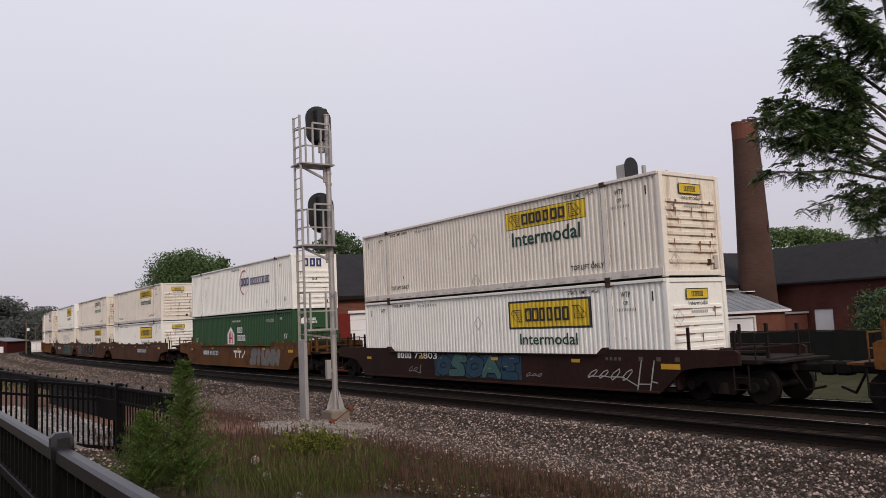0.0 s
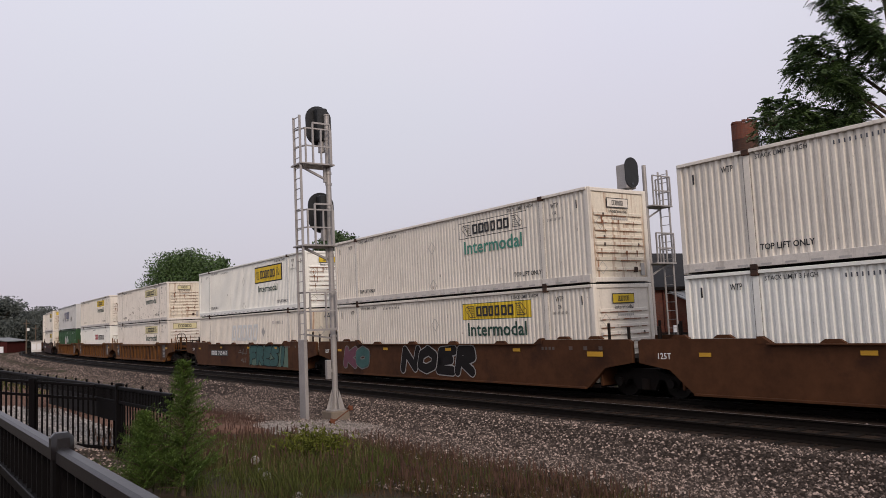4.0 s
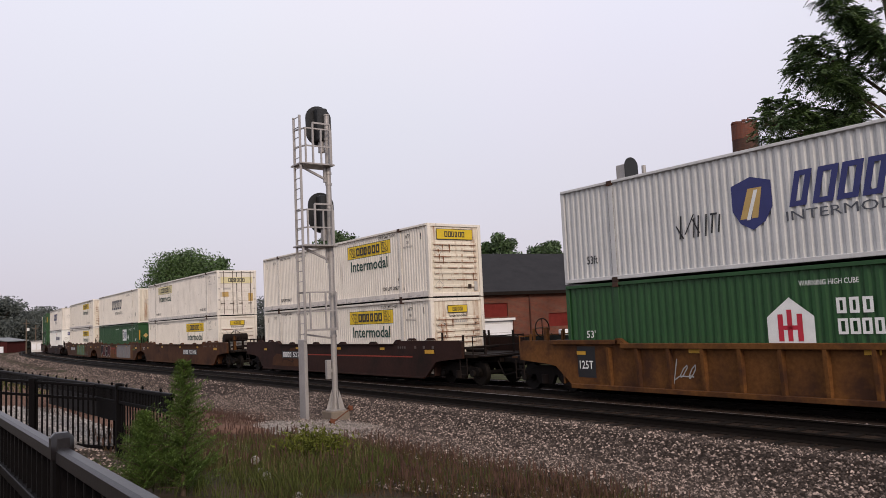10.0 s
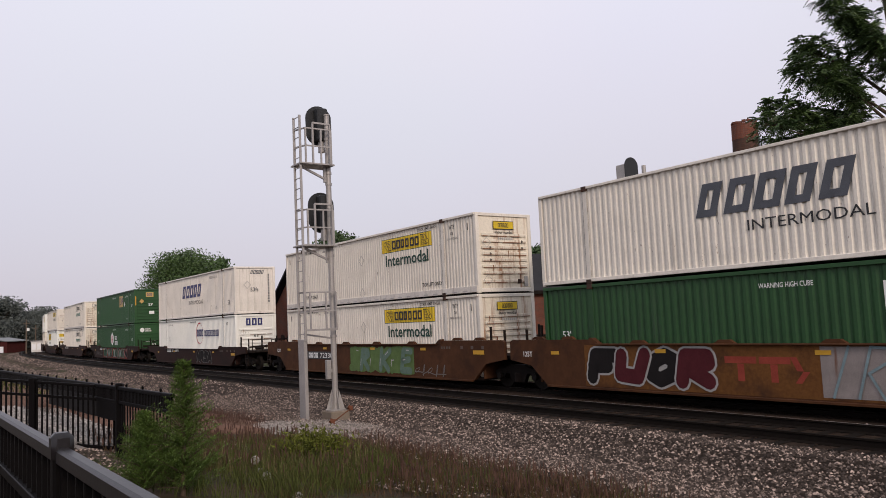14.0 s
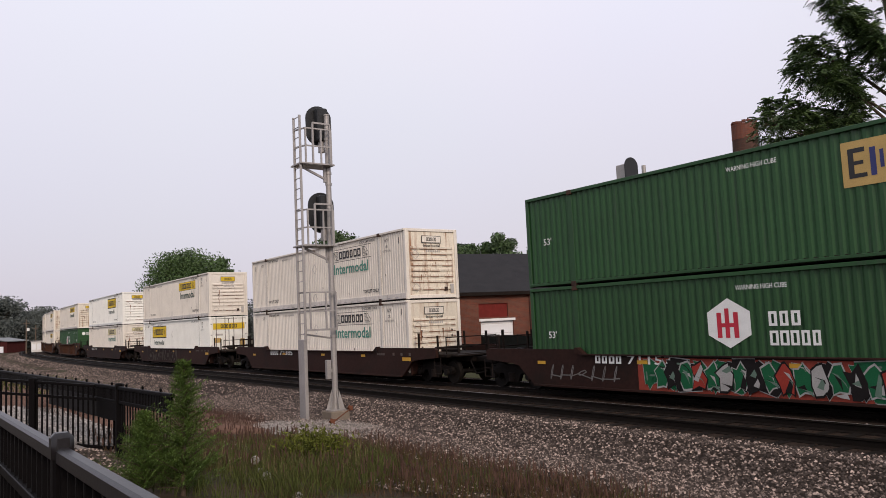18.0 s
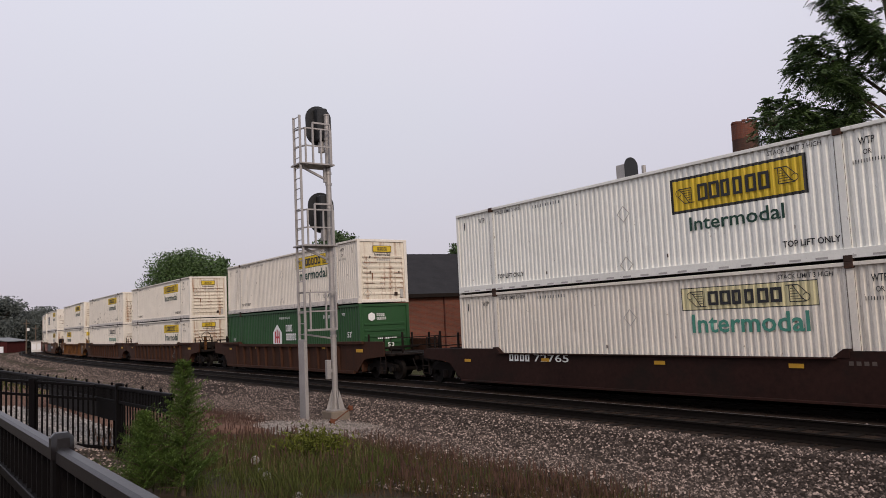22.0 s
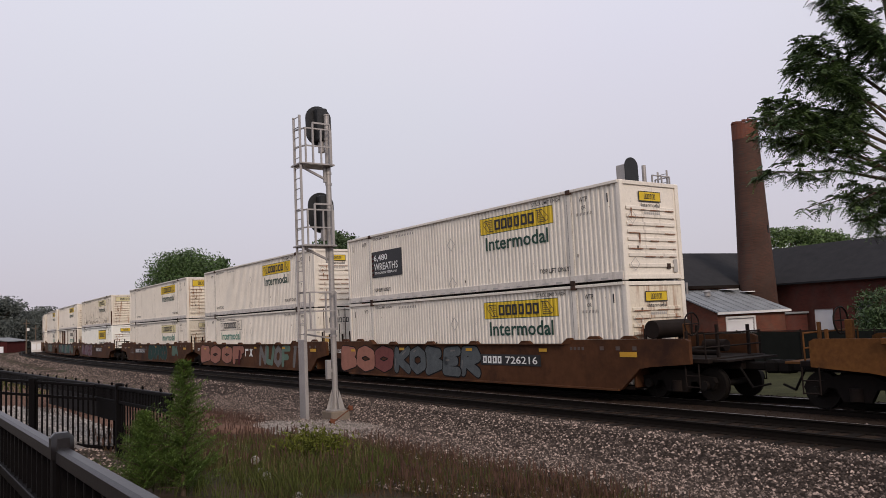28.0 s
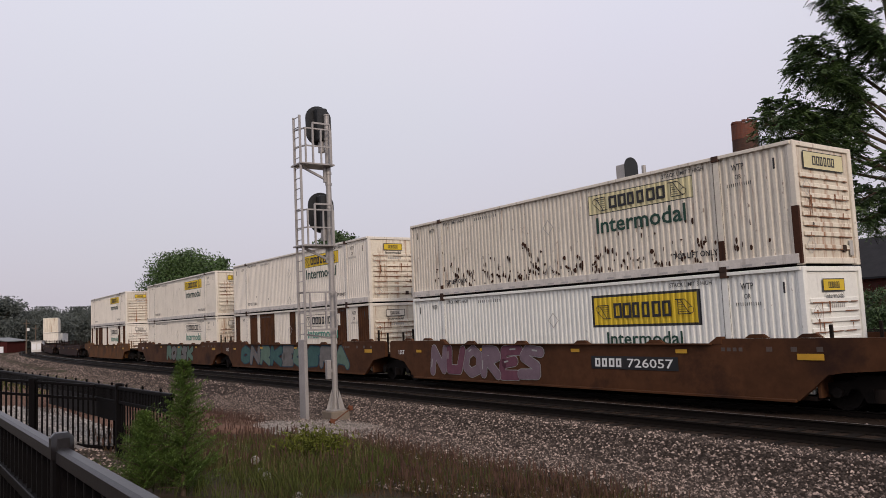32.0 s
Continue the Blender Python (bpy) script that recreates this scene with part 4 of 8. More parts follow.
def square_logo(box, panel, barm):
    s = on_side(box, "logo_board", rect(1.52, 0.98, panel, "logo_board"), 2.25, 1.55 if panel != "chalk" else 1.45, "painted square board", lift=0.004)
    part("wordmark", cached(("square", barm), lambda: strokes([(0.14, 0.26, 0.18, 0.82, 0), (0.26, 0.5, 0.72, 0.82, 0), (0.26, 0.46, 0.46, 0.54, 0), (0.26, 0.52, 0.18, 0.27, 0)], "ink", "wordmark")), s, at=(0, -0.004, 0))
    part("wordmark", cached(("emp2", barm), lambda: strokes([(0.60, 0.72, 0.18, 0.78, 0), (0.80, 0.88, 0.32, 0.70, 0), (0.98, 1.09, 0.18, 0.78, 0), (1.15, 1.25, 0.18, 0.78, 0), (1.25, 1.42, 0.66, 0.78, 0), (1.25, 1.42, 0.44, 0.54, 0), (1.36, 1.44, 0.5, 0.74, 0)], barm, "wordmark")), s, at=(0, -0.004, 0))
    small_green(box)
    on_side(box, "placard", cached("whitedia", lambda: Shape().plate([(0.24, 0), (0, 0.24), (-0.24, 0), (0, -0.24)]).mesh("placard", M["chalk"])), 4.35, 1.75, lift=0.004)
    small_print(box, 5.1, 0.35, 0.3, 0.22, "chalk", 2)
    e = CL / 2
    b = part("badge", cached(("empb", panel), lambda: Shape().plate([(0, 0), (0.62, 0), (0.62, 0.4), (0, 0.4)]).mesh("badge", M[panel])), box, at=(e - 0.012, -0.35, 2.2), turn=(0, 0, 90))
    part("wordmark", cached(("empbw", barm), lambda: strokes(wordmark(3, 0.46, 0.24, 0, 0.8, 3), barm, "wordmark")), b, at=(0.08, -0.004, 0.08))
    part("lettering", text_mesh("53'", 0.36, 0.2, M["chalk"], 0.012), box, at=(e - 0.012, -0.15, 1.45), turn=(0, 0, 90))
    part("placard", cached("empplac", lambda: Shape().plate([(0.2, 0), (0, 0.2), (-0.2, 0), (0, -0.2)]).mesh("placard", M["gold"])), box, at=(e - 0.012, -0.7, 1.85), turn=(0, 0, 90))
    for yy in (-1.19, 1.19):
        part("reflective_strip", cached("empstrip", lambda: Shape().box(e - 0.02, e + 0.004, -0.04, 0.04, 1.5, 2.3).mesh("reflective_strip", M["reflector"])), box, at=(0, yy, 0))
    part("decal", cached("empdecal", lambda: Shape().plate([(0, 0), (0.42, 0), (0.42, 0.24), (0, 0.24)]).mesh("decal", M["chalk"])), box, at=(e - 0.012, -0.1, 0.75), turn=(0, 0, 90))


def slanted_logo(box, style):
    e = CL / 2
    if style == "emb":
        on_side(box, "wordmark", cached("swemb", lambda: strokes(wordmark(5, 4.1, 0.90, 0.22, 0.62, 1), "chalk", "wordmark")), -2.25, 1.34, "worn white plain bars", lift=0.004)
        on_side(box, "placard", cached("whitedia2", lambda: Shape().plate([(0.26, 0), (0, 0.26), (-0.26, 0), (0, -0.26)]).mesh("placard", M["stencil"])), 2.6, 1.8, lift=0.005)
        small_print(box, 3.9, 2.2, 1.4, 0.2, "slate", 9)
    elif style == "new":
        sh = on_side(box, "shield", cached("swsh", lambda: Shape().plate([(0, 1.12), (0, 0.5), (0.2, 0.18), (0.53, 0), (0.86, 0.18), (1.06, 0.5), (1.06, 1.12), (0.53, 1.28)]).mesh("shield", M["navy"])), -2.13, 0.92, "navy and gold shield", lift=0.004)
        part("shield_stripe", cached("swst", lambda: strokes([(0.1, 0.34, 0.28, 1.0, 0.35), (0.45, 0.62, 0.28, 1.0, 0.2)], "gold", "shield_stripe")), sh, at=(0, -0.004, 0))
        part("shield_stripe", cached("swst2", lambda: strokes([(0.28, 0.38, 0.25, 0.95, 0.35)], "chalk", "shield_stripe")), sh, at=(0, -0.006, 0))
        on_side(box, "wordmark", cached("swnew", lambda: strokes(wordmark(5, 2.75, 0.80, 0.25, 0.75, 1), "navy", "wordmark")), -0.66, 1.33, "navy plain bars", lift=0.004)
        on_side(box, "lettering", text_mesh("INTERMODAL", 3.0, 0.22, M["slate"], 0.0), -0.75, 1.02, lift=0.004)
        for x, ph in ((-3.75, 3), (3.4, 8)):
            on_side(box, "scrawl", cached(("scr", ph), lambda: strokes([(a, b, c, d, k) for a, b, c, d, k in ((0, 0.05, 0, 0.6, 0.1), (0.1, 0.14, 0.1, 0.6, 0.6), (0.1, 0.15, 0, 0.35, -0.6), (0.42, 0.46, 0, 0.5, 0.1), (0.55, 0.6, 0, 0.55, 0.1), (0.65, 0.69, 0.1, 0.5, -0.5), (0.78, 0.83, 0, 0.55, 0.1), (0.95, 1.0, 0.05, 0.5, 0.15), (1.15, 1.2, 0.05, 0.5, 0.15), (0.97, 1.17, 0.5, 0.55, 0))], "ink", "scrawl")), x, 0.93, "black marker scrawl", lift=0.004)
        on_side(box, "lettering", text_mesh("53ft", 0.42, 0.24, M["ink"], 0.01), -7.1, 0.55, lift=0.004)
        part("shield", cached("swbadge", lambda: Shape().plate([(0, 0.3), (0, 0.12), (0.13, 0), (0.26, 0.12), (0.26, 0.3)]).mesh("shield", M["navy"])), box, at=(e - 0.012, -0.5, 2.3), turn=(0, 0, 90))
        part("lettering", text_mesh("53R", 0.5, 0.26, M["slate"], 0.012), box, at=(e - 0.012, -0.1, 1.2), turn=(0, 0, 90))
    else:
        mk = "slate" if style == "old" else "navy"
        on_side(box, "wordmark", cached(("swold", mk), lambda: strokes(wordmark(5, 4.05, 0.84, 0.32, 0.78, 1), mk, "wordmark")), -2.2, 1.40, "dark plain slanted bars", lift=0.004)
        on_side(box, "lettering", text_mesh("INTERMODAL", 3.0, 0.26, M["ink"], 0.0), -0.75, 0.92, lift=0.004)
        on_side(box, "lettering", text_mesh("53ft", 0.42, 0.28, M["ink"], 0.01), 6.85, 0.62, lift=0.004)
        part("lettering", text_mesh("53ft", 0.5, 0.24, M["slate"], 0.012), box, at=(e - 0.012, -0.3, 1.35), turn=(0, 0, 90))
        small_print(box, 3.6, 2.4, 1.5, 0.2, "slate", 9)
    part("wordmark", cached("swend", lambda: strokes(wordmark(5, 0.85, 0.22, 0.3, 0.75, 1), "slate", "wordmark")), box, at=(e - 0.012, -0.3, 2.42), turn=(0, 0, 90))
    part("marking", cached("swvert", lambda: strokes([(0, 0.09, i * 0.16, i * 0.16 + 0.11, 0) for i in range(11)], "slate", "marking")), box, at=(e - 0.012, 0.82, 0.7), turn=(0, 0, 90))
    part("placard", cached("swpl", lambda: diamond_frame(0.24, 0.05)), box, at=(e - 0.012, -0.5, 1.75), turn=(0, 0, 90))
    if style != "emb":
        for i in range(18):
            on_side(box, "reflective_strip", rect(0.28, 0.05, "red" if i % 2 else "chalk", "reflective_strip"), -7.7 + i * 0.88, 0.06, lift=0.006)
    small_print(box, 4.7, 0.45, 0.28, 0.25, "ink", 2)


def twin_logo(box):
    on_side(box, "wordmark", cached("twin1", lambda: strokes(wordmark(3, 1.58, 0.50, 0, 0.8, 2), "red", "wordmark")), 0.62, 1.60, "red plain bars", lift=0.004)
    on_side(box, "wordmark", cached("twin2", lambda: strokes(wordmark(9, 2.8, 0.44, 0, 0.78, 5), "ink", "wordmark")), 2.28, 1.60, "black plain bars", lift=0.004)
    part("badge", cached("twin3", lambda: strokes(wordmark(9, 0.85, 0.14, 0, 0.75, 5), "ink", "badge")), box, at=(CL / 2 - 0.012, -0.2, 2.25), turn=(0, 0, 90))
    on_side(box, "placard_holder", cached("sideplac", lambda: diamond_frame(0.24, 0.035)), -5.3, 1.4, lift=0.006)
    on_side(box, "lettering", text_mesh("WTP", 0.34, 0.16, M["ink"], 0.01), 6.45, 2.3, lift=0.004)
    on_side(box, "lettering", text_mesh("WARNING HIGH CUBE", 1.3, 0.12, M["slate"], 0.006), -0.6, 2.5, lift=0.004)
    small_print(box, -5.7, 2.4, 1.2, 0.13, "ink", 9)


def wreath_board(box):
    b = on_side(box, "banner", rect(2.40, 1.10, "black", "banner"), -5.95, 1.02, "black banner with white lettering", lift=0.006)
    part("lettering", text_mesh("6,480", 1.1, 0.30, M["chalk"], 0.012), b, at=(0.18, -0.004, 0.66))
    part("lettering", text_mesh("WREATHS", 1.9, 0.30, M["chalk"], 0.012), b, at=(0.18, -0.004, 0.30))
    part("lettering", text_mesh("TO HONOR VETERANS", 1.75, 0.10, M["chalk"], 0.016), b, at=(0.22, -0.004, 0.14))
    for i in range(5):
        part("flag_stripe", cached(("fstripe", i), lambda: Shape().plate([(0.0, 0.06 + i * 0.2), (0.17, 0.10 + i * 0.2), (0.14, 0.19 + i * 0.2), (0.0, 0.15 + i * 0.2)]).mesh("flag_stripe", M["barnred"])), b, "dim red stripe", at=(0, -0.003, 0))


def rust_spots(box, n, seed):
    """Chips and short runs of rust, thickest low on the side."""
    r = random.Random(seed)
    sh = Shape()
    for i in range(n):
        x, z = r.uniform(-6.5, 7.4), 0.30 + abs(r.gauss(0, 0.5))
        w, hh = r.uniform(0.015, 0.05), r.uniform(0.03, 0.12)
        if r.random() < 0.25:
            w, hh = w * 1.8, hh * 0.8
        for k in range(2 if r.random() < 0.3 else 1):
            sh.plate([(x + k * 0.09 + w * r.uniform(0.6, 1.1) * math.cos(a), min(CH - 0.2, z - k * 0.06 + hh * r.uniform(0.6, 1.1) * math.sin(a))) for a in [j * math.pi / 4 for j in range(8)]])
    tagged(on_side(box, "rust_chipping", sh.mesh("rust_chipping", M["ribrust"]), 0, 0, "rust chips and runs", lift=0.003), kind="stuff")


def rust_corners(box):
    e, w = CL / 2, CW / 2
    for x, z1 in ((e - 0.075, 1.35), (6.03, 0.75), (-6.03, 0.4)):
        part("rust_stain", Shape().box(x - 0.082, x + 0.082, -w - 0.012, -w + 0.06, 0.03, z1).mesh("rust_stain", M["ribrust"]), box, "dark rusted post foot")


def rust_bands(box):
    for x0, x1 in ((-7.9, -7.2), (-5.6, -4.6), (-4.2, -2.2), (-0.2, 0.5), (4.9, 5.9), (6.9, 7.9)):
        part("rust_band", rib_patch(x0, x1, 0.28, CH - 0.1, "rustbrown", "rust_band"), box, "rust-brown bare panel")


# ---- well cars ----
WELLS = {  # paint, mid top, end top, ribbed
    "lowside": ("oxide", 1.20, 1.34, False), "plainside": ("rustbrown", 1.50, 1.62, False), "patched": ("oxide", 1.50, 1.62, False),
    "yellow": ("orange", 1.44, 1.57, False), "rib_orange": ("orange", 1.50, 1.60, True), "rib_brown": ("ribrust", 1.50, 1.60, True)}


def sill_outline(top, end, front, rear):
    """Side view of the well's flank. front, rear: how far it reaches past the well."""
    up = [(-rear, end - 0.06), (-rear + 0.12, end), (-5.95, end), (-5.75, top), (5.75, top), (5.95, end), (front - 0.12, end), (front, end - 0.06)]
    down = [(front, 0.98), (8.9, 0.88), (8.55, 0.82), (7.85, 0.24), (-7.85, 0.24), (-8.55, 0.82), (-8.9, 0.88), (-rear, 0.98)]
    return up + down


def truck_part(car, x, big):
    """A two-axle truck under the car's end."""
    k = 1.08 if big else 1.0
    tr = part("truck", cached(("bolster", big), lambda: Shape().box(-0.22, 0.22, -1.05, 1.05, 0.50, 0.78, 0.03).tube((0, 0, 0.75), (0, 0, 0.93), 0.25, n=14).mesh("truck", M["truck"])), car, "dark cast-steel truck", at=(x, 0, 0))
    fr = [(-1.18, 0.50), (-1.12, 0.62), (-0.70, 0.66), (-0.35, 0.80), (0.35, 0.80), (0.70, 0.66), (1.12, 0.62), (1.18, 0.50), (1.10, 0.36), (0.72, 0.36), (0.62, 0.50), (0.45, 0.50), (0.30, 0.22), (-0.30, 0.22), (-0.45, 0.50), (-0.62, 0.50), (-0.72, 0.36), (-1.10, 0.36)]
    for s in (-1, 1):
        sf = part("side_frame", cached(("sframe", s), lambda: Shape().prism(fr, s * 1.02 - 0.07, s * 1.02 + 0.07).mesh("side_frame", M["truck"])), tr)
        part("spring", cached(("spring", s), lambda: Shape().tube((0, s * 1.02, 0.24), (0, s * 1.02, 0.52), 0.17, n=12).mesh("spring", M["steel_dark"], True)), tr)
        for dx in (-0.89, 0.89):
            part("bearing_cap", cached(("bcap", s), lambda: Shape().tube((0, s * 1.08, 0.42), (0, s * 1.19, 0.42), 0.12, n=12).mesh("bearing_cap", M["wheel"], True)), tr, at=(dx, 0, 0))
    sets = []

    def wheelset():
        sh = Shape()
        sh.tube((0, -0.98, 0), (0, 0.98, 0), 0.085, n=10)
        for s in (-1, 1):
            sh.tube((0, s * 0.70, 0), (0, s * 0.83, 0), 0.42 * k, 0.415 * k, n=28)
            sh.tube((0, s * 0.675, 0), (0, s * 0.705, 0), 0.445 * k, n=28)
            sh.tube((0, s * 0.83, 0), (0, s * 0.86, 0), 0.17, 0.14, n=14)
            for a in range(5):
                c, d = math.cos(a * 1.2566), math.sin(a * 1.2566)
                sh.tube((c * 0.27, s * 0.83, d * 0.27), (c * 0.27, s * 0.838, d * 0.27), 0.04, n=6)
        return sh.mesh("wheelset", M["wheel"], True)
    for dx in (-0.89, 0.89):
        w = part("wheelset", cached(("wheelset", big), wheelset), tr, at=(dx, 0, 0.42 * k))
        sets.append(w)
    return sets


GRAF = dict(
    paleblue=surface("spray_pale_blue", (0.17, 0.23, 0.25), 0.7, vary=0.25), maroon=surface("spray_maroon", (0.065, 0.012, 0.016), 0.7, vary=0.25),
    deepteal=surface("spray_deep_teal", (0.024, 0.055, 0.048), 0.7, vary=0.3),
    tarnish=surface("spray_tarnished", (0.070, 0.058, 0.050), 0.75, vary=0.4, dirt=(0.022, 0.012, 0.009), dirt_amount=0.5),
    steel=surface("spray_steel_grey", (0.085, 0.095, 0.10), 0.7, vary=0.3), oxide=surface("spray_oxide", (0.020, 0.010, 0.008), 0.7, vary=0.3),
    teal=surface("spray_teal", (0.05, 0.105, 0.10), 0.7, vary=0.2), palegreen=surface("spray_pale_green", (0.11, 0.165, 0.13), 0.7, vary=0.2),
    blue=surface("spray_blue", (0.025, 0.055, 0.085), 0.7, vary=0.2), pink=surface("spray_salmon", (0.30, 0.135, 0.10), 0.7, vary=0.2),
    white=surface("spray_white", (0.33, 0.32, 0.31), 0.7, vary=0.2), black=surface("spray_black", (0.012, 0.010, 0.010), 0.7, vary=0.2),
    silver=surface("spray_silver", (0.15, 0.14, 0.135), 0.7, vary=0.25, dirt=RUST, dirt_amount=0.3), magenta=surface("spray_magenta", (0.135, 0.055, 0.078), 0.7, vary=0.2),
    lime=surface("spray_lime", (0.10, 0.155, 0.055), 0.7, vary=0.2), red=surface("spray_red", (0.26, 0.035, 0.025), 0.7, vary=0.2), lilac=surface("spray_lilac", (0.17, 0.12, 0.145), 0.7, vary=0.2), rose=surface("spray_rose", (0.16, 0.055, 0.05), 0.7, vary=0.2), green=surface("spray_green", (0.012, 0.095, 0.04), 0.7, vary=0.2))


GLYPHS = dict(      # thick strokes in a unit cell
    fork=[[(0.15, 0), (0.12, 1), (0.9, 0.96)], [(0.15, 0.48), (0.7, 0.5)]],
    bow=[[(0.12, 0), (0.15, 1), (0.75, 0.97), (0.85, 0.72), (0.3, 0.48), (0.9, 0.0)]],
    comb=[[(0.88, 1), (0.16, 0.96), (0.12, 0.02), (0.9, 0)], [(0.15, 0.5), (0.72, 0.52)]],
    wave=[[(0.9, 0.92), (0.3, 1), (0.12, 0.72), (0.78, 0.4), (0.8, 0.1), (0.05, 0.04)]],
    ring=[[(0.5, 1), (0.14, 0.78), (0.12, 0.24), (0.5, 0), (0.86, 0.22), (0.88, 0.76), (0.5, 1)]],
    spread=[[(0.14, 0), (0.14, 1)], [(0.9, 1), (0.25, 0.5), (0.95, 0)]],
    peak=[[(0.05, 0), (0.45, 1), (0.95, 0)], [(0.28, 0.36), (0.72, 0.36)]],
    branch=[[(0.05, 1), (0.5, 0.5), (0.95, 1)], [(0.5, 0.5), (0.5, 0)]],
    cup=[[(0.12, 1), (0.14, 0.12), (0.8, 0.1), (0.88, 1)]],
    gate=[[(0.1, 0), (0.14, 1), (0.86, 0.1), (0.9, 1)]],
    belly=[[(0.14, 0), (0.14, 1), (0.8, 0.86), (0.3, 0.54), (0.9, 0.28), (0.14, 0)]],
    stem=[[(0.5, 1), (0.46, 0)]])


def thick(sh, pts, r, y, n=8):
    """A thick rounded line through points in x and z; every piece a hair before the last."""
    for (xa, za), (xb, zb) in zip(pts, pts[1:]):
        L_ = math.hypot(xb - xa, zb - za) + 1e-6
        ox, oz = -(zb - za) / L_ * r, (xb - xa) / L_ * r
        sh.plate([(xa - ox, za - oz), (xb - ox, zb - oz), (xb + ox, zb + oz), (xa + ox, za + oz)], y)
        y -= 0.0003
    for x, z in pts:
        sh.plate([(x + r * math.cos(2 * math.pi * i / n + 0.4), z + r * math.sin(2 * math.pi * i / n + 0.4)) for i in range(n)], y)
        y -= 0.0003
    return y


def piece(car, y, x0, x1, z0, z1, shapes, fill, edge, seed, r=0.15, rim=0.05, halo="", shine="", lean_=0.12, caps=10):
    """A sprayed piece of thick interlocked strokes with rim, optional cloud behind and highlights."""
    rr = random.Random(seed)
    names = shapes.split()
    w, hgt = (x1 - x0) / len(names), z1 - z0
    rims, lights, fills = Shape(), Shape(), {}
    for i, name in enumerate(names):
        yy = -0.012 * (i % 2)
        k = fill[i % len(fill)]
        for line in GLYPHS[name]:
            pts = []
            for gx_, gz_ in line:
                px_ = x0 + (i + 0.02 + 0.96 * gx_) * w + lean_ * (gz_ - 0.5) * hgt + rr.uniform(-0.04, 0.04) * w
                pz_ = z0 + r + rim + (hgt - 2 * r - 2 * rim) * gz_
                pts.append((px_, max(z0 + r + rim, min(z1 - r - rim, pz_ + rr.uniform(-0.03, 0.03) * hgt))))
            if rim:
                thick(rims, pts, r + rim, yy, caps)
            thick(fills.setdefault(k, Shape()), pts, r, yy - 0.005, caps)
            if shine:
                (xa, za), (xb, zb) = pts[0], pts[1]
                thick(lights, [(xa + (xb - xa) * 0.15 - r * 0.45, za + (zb - za) * 0.15 + r * 0.2), (xa + (xb - xa) * 0.5 - r * 0.45, za + (zb - za) * 0.5 + r * 0.2)], r * 0.16, yy - 0.009, 6)
    body = Shape()
    if halo:
        n = 40
        up = [(x0 - 0.1 + (x1 - x0 + 0.2) * i / n, z1 - 0.02 - abs(rr.gauss(0, 0.05))) for i in range(n + 1)]
        down = [(x1 + 0.1 - (x1 - x0 + 0.2) * i / n, z0 + 0.02 + abs(rr.gauss(0, 0.05))) for i in range(n + 1)]
        body.plate(up + down)
        g = part("graffiti", body.mesh("spray_cloud", GRAF[halo]), car, "sprayed graffiti piece", at=(0, y - 0.003, 0))
        if rim:
            part("spray_rim", rims.mesh("spray_rim", GRAF[edge]), g, at=(0, -0.003, 0))
    elif rim:
        g = part("graffiti", rims.mesh("spray_rim", GRAF[edge]), car, "sprayed graffiti piece", at=(0, y - 0.004, 0))
    else:
        first = next(iter(fills))
        g = part("graffiti", fills.pop(first).mesh("spray_fill", GRAF[first]), car, "sprayed graffiti piece", at=(0, y - 0.002, 0))
    for k, sh in fills.items():
        part("spray_fill", sh.mesh("spray_fill", GRAF[k]), g, at=(0, -0.003, 0))
    if shine:
        part("spray_highlight", lights.mesh("spray_highlight", GRAF[shine]), g, at=(0, -0.003, 0))
    return g


def wild_graffiti(car, y, x0, x1, z0, z1, n, fill, edge, seed):
    """Spiky interlocked sprayed shards, not readable."""
    r = random.Random(seed)
    w = (x1 - x0) / n
    for i in range(n):
        cx = x0 + (i + 0.5) * w
        v = []
        for j in range(9):
            a = 2 * math.pi * j / 9 + r.uniform(-0.25, 0.25)
            k = r.uniform(0.55, 1.0) if j % 2 else r.uniform(0.9, 1.35)
            v.append((w * 0.62 * k * math.cos(a), max(z0 + 0.01, min(z1 - 0.01, (z0 + z1) / 2 + (z1 - z0) * 0.52 * k * math.sin(a)))))
        lift = 0.006 + 0.009 * (i % 2)
        g = part("graffiti", Shape().plate(v).mesh("spray_outline", GRAF[edge[i % len(edge)]]), car, "spiky sprayed graffiti shapes", at=(cx, y - lift, 0))
        zc = (z0 + z1) / 2
        part("spray_fill", Shape().plate([(x * 0.86, zc + (z - zc) * 0.86) for x, z in v]).mesh("spray_fill", GRAF[fill[i % len(fill)]]), g, at=(0, -0.003, 0))
        for j in range(3):
            ax, az, bx, bz = r.uniform(-0.4, 0.1) * w, r.uniform(z0 + 0.1, z1 - 0.1), r.uniform(0.0, 0.5) * w, r.uniform(z0 + 0.1, z1 - 0.1)
            part("spray_shard", Shape().plate([(ax, az), (bx, bz), (bx + 0.05, bz - 0.12), (ax + 0.14, az - 0.05)]).mesh("spray_shard", GRAF[("black", "white", "palegreen")[j]]), g, at=(0, -0.0045 - 0.001 * j, 0))


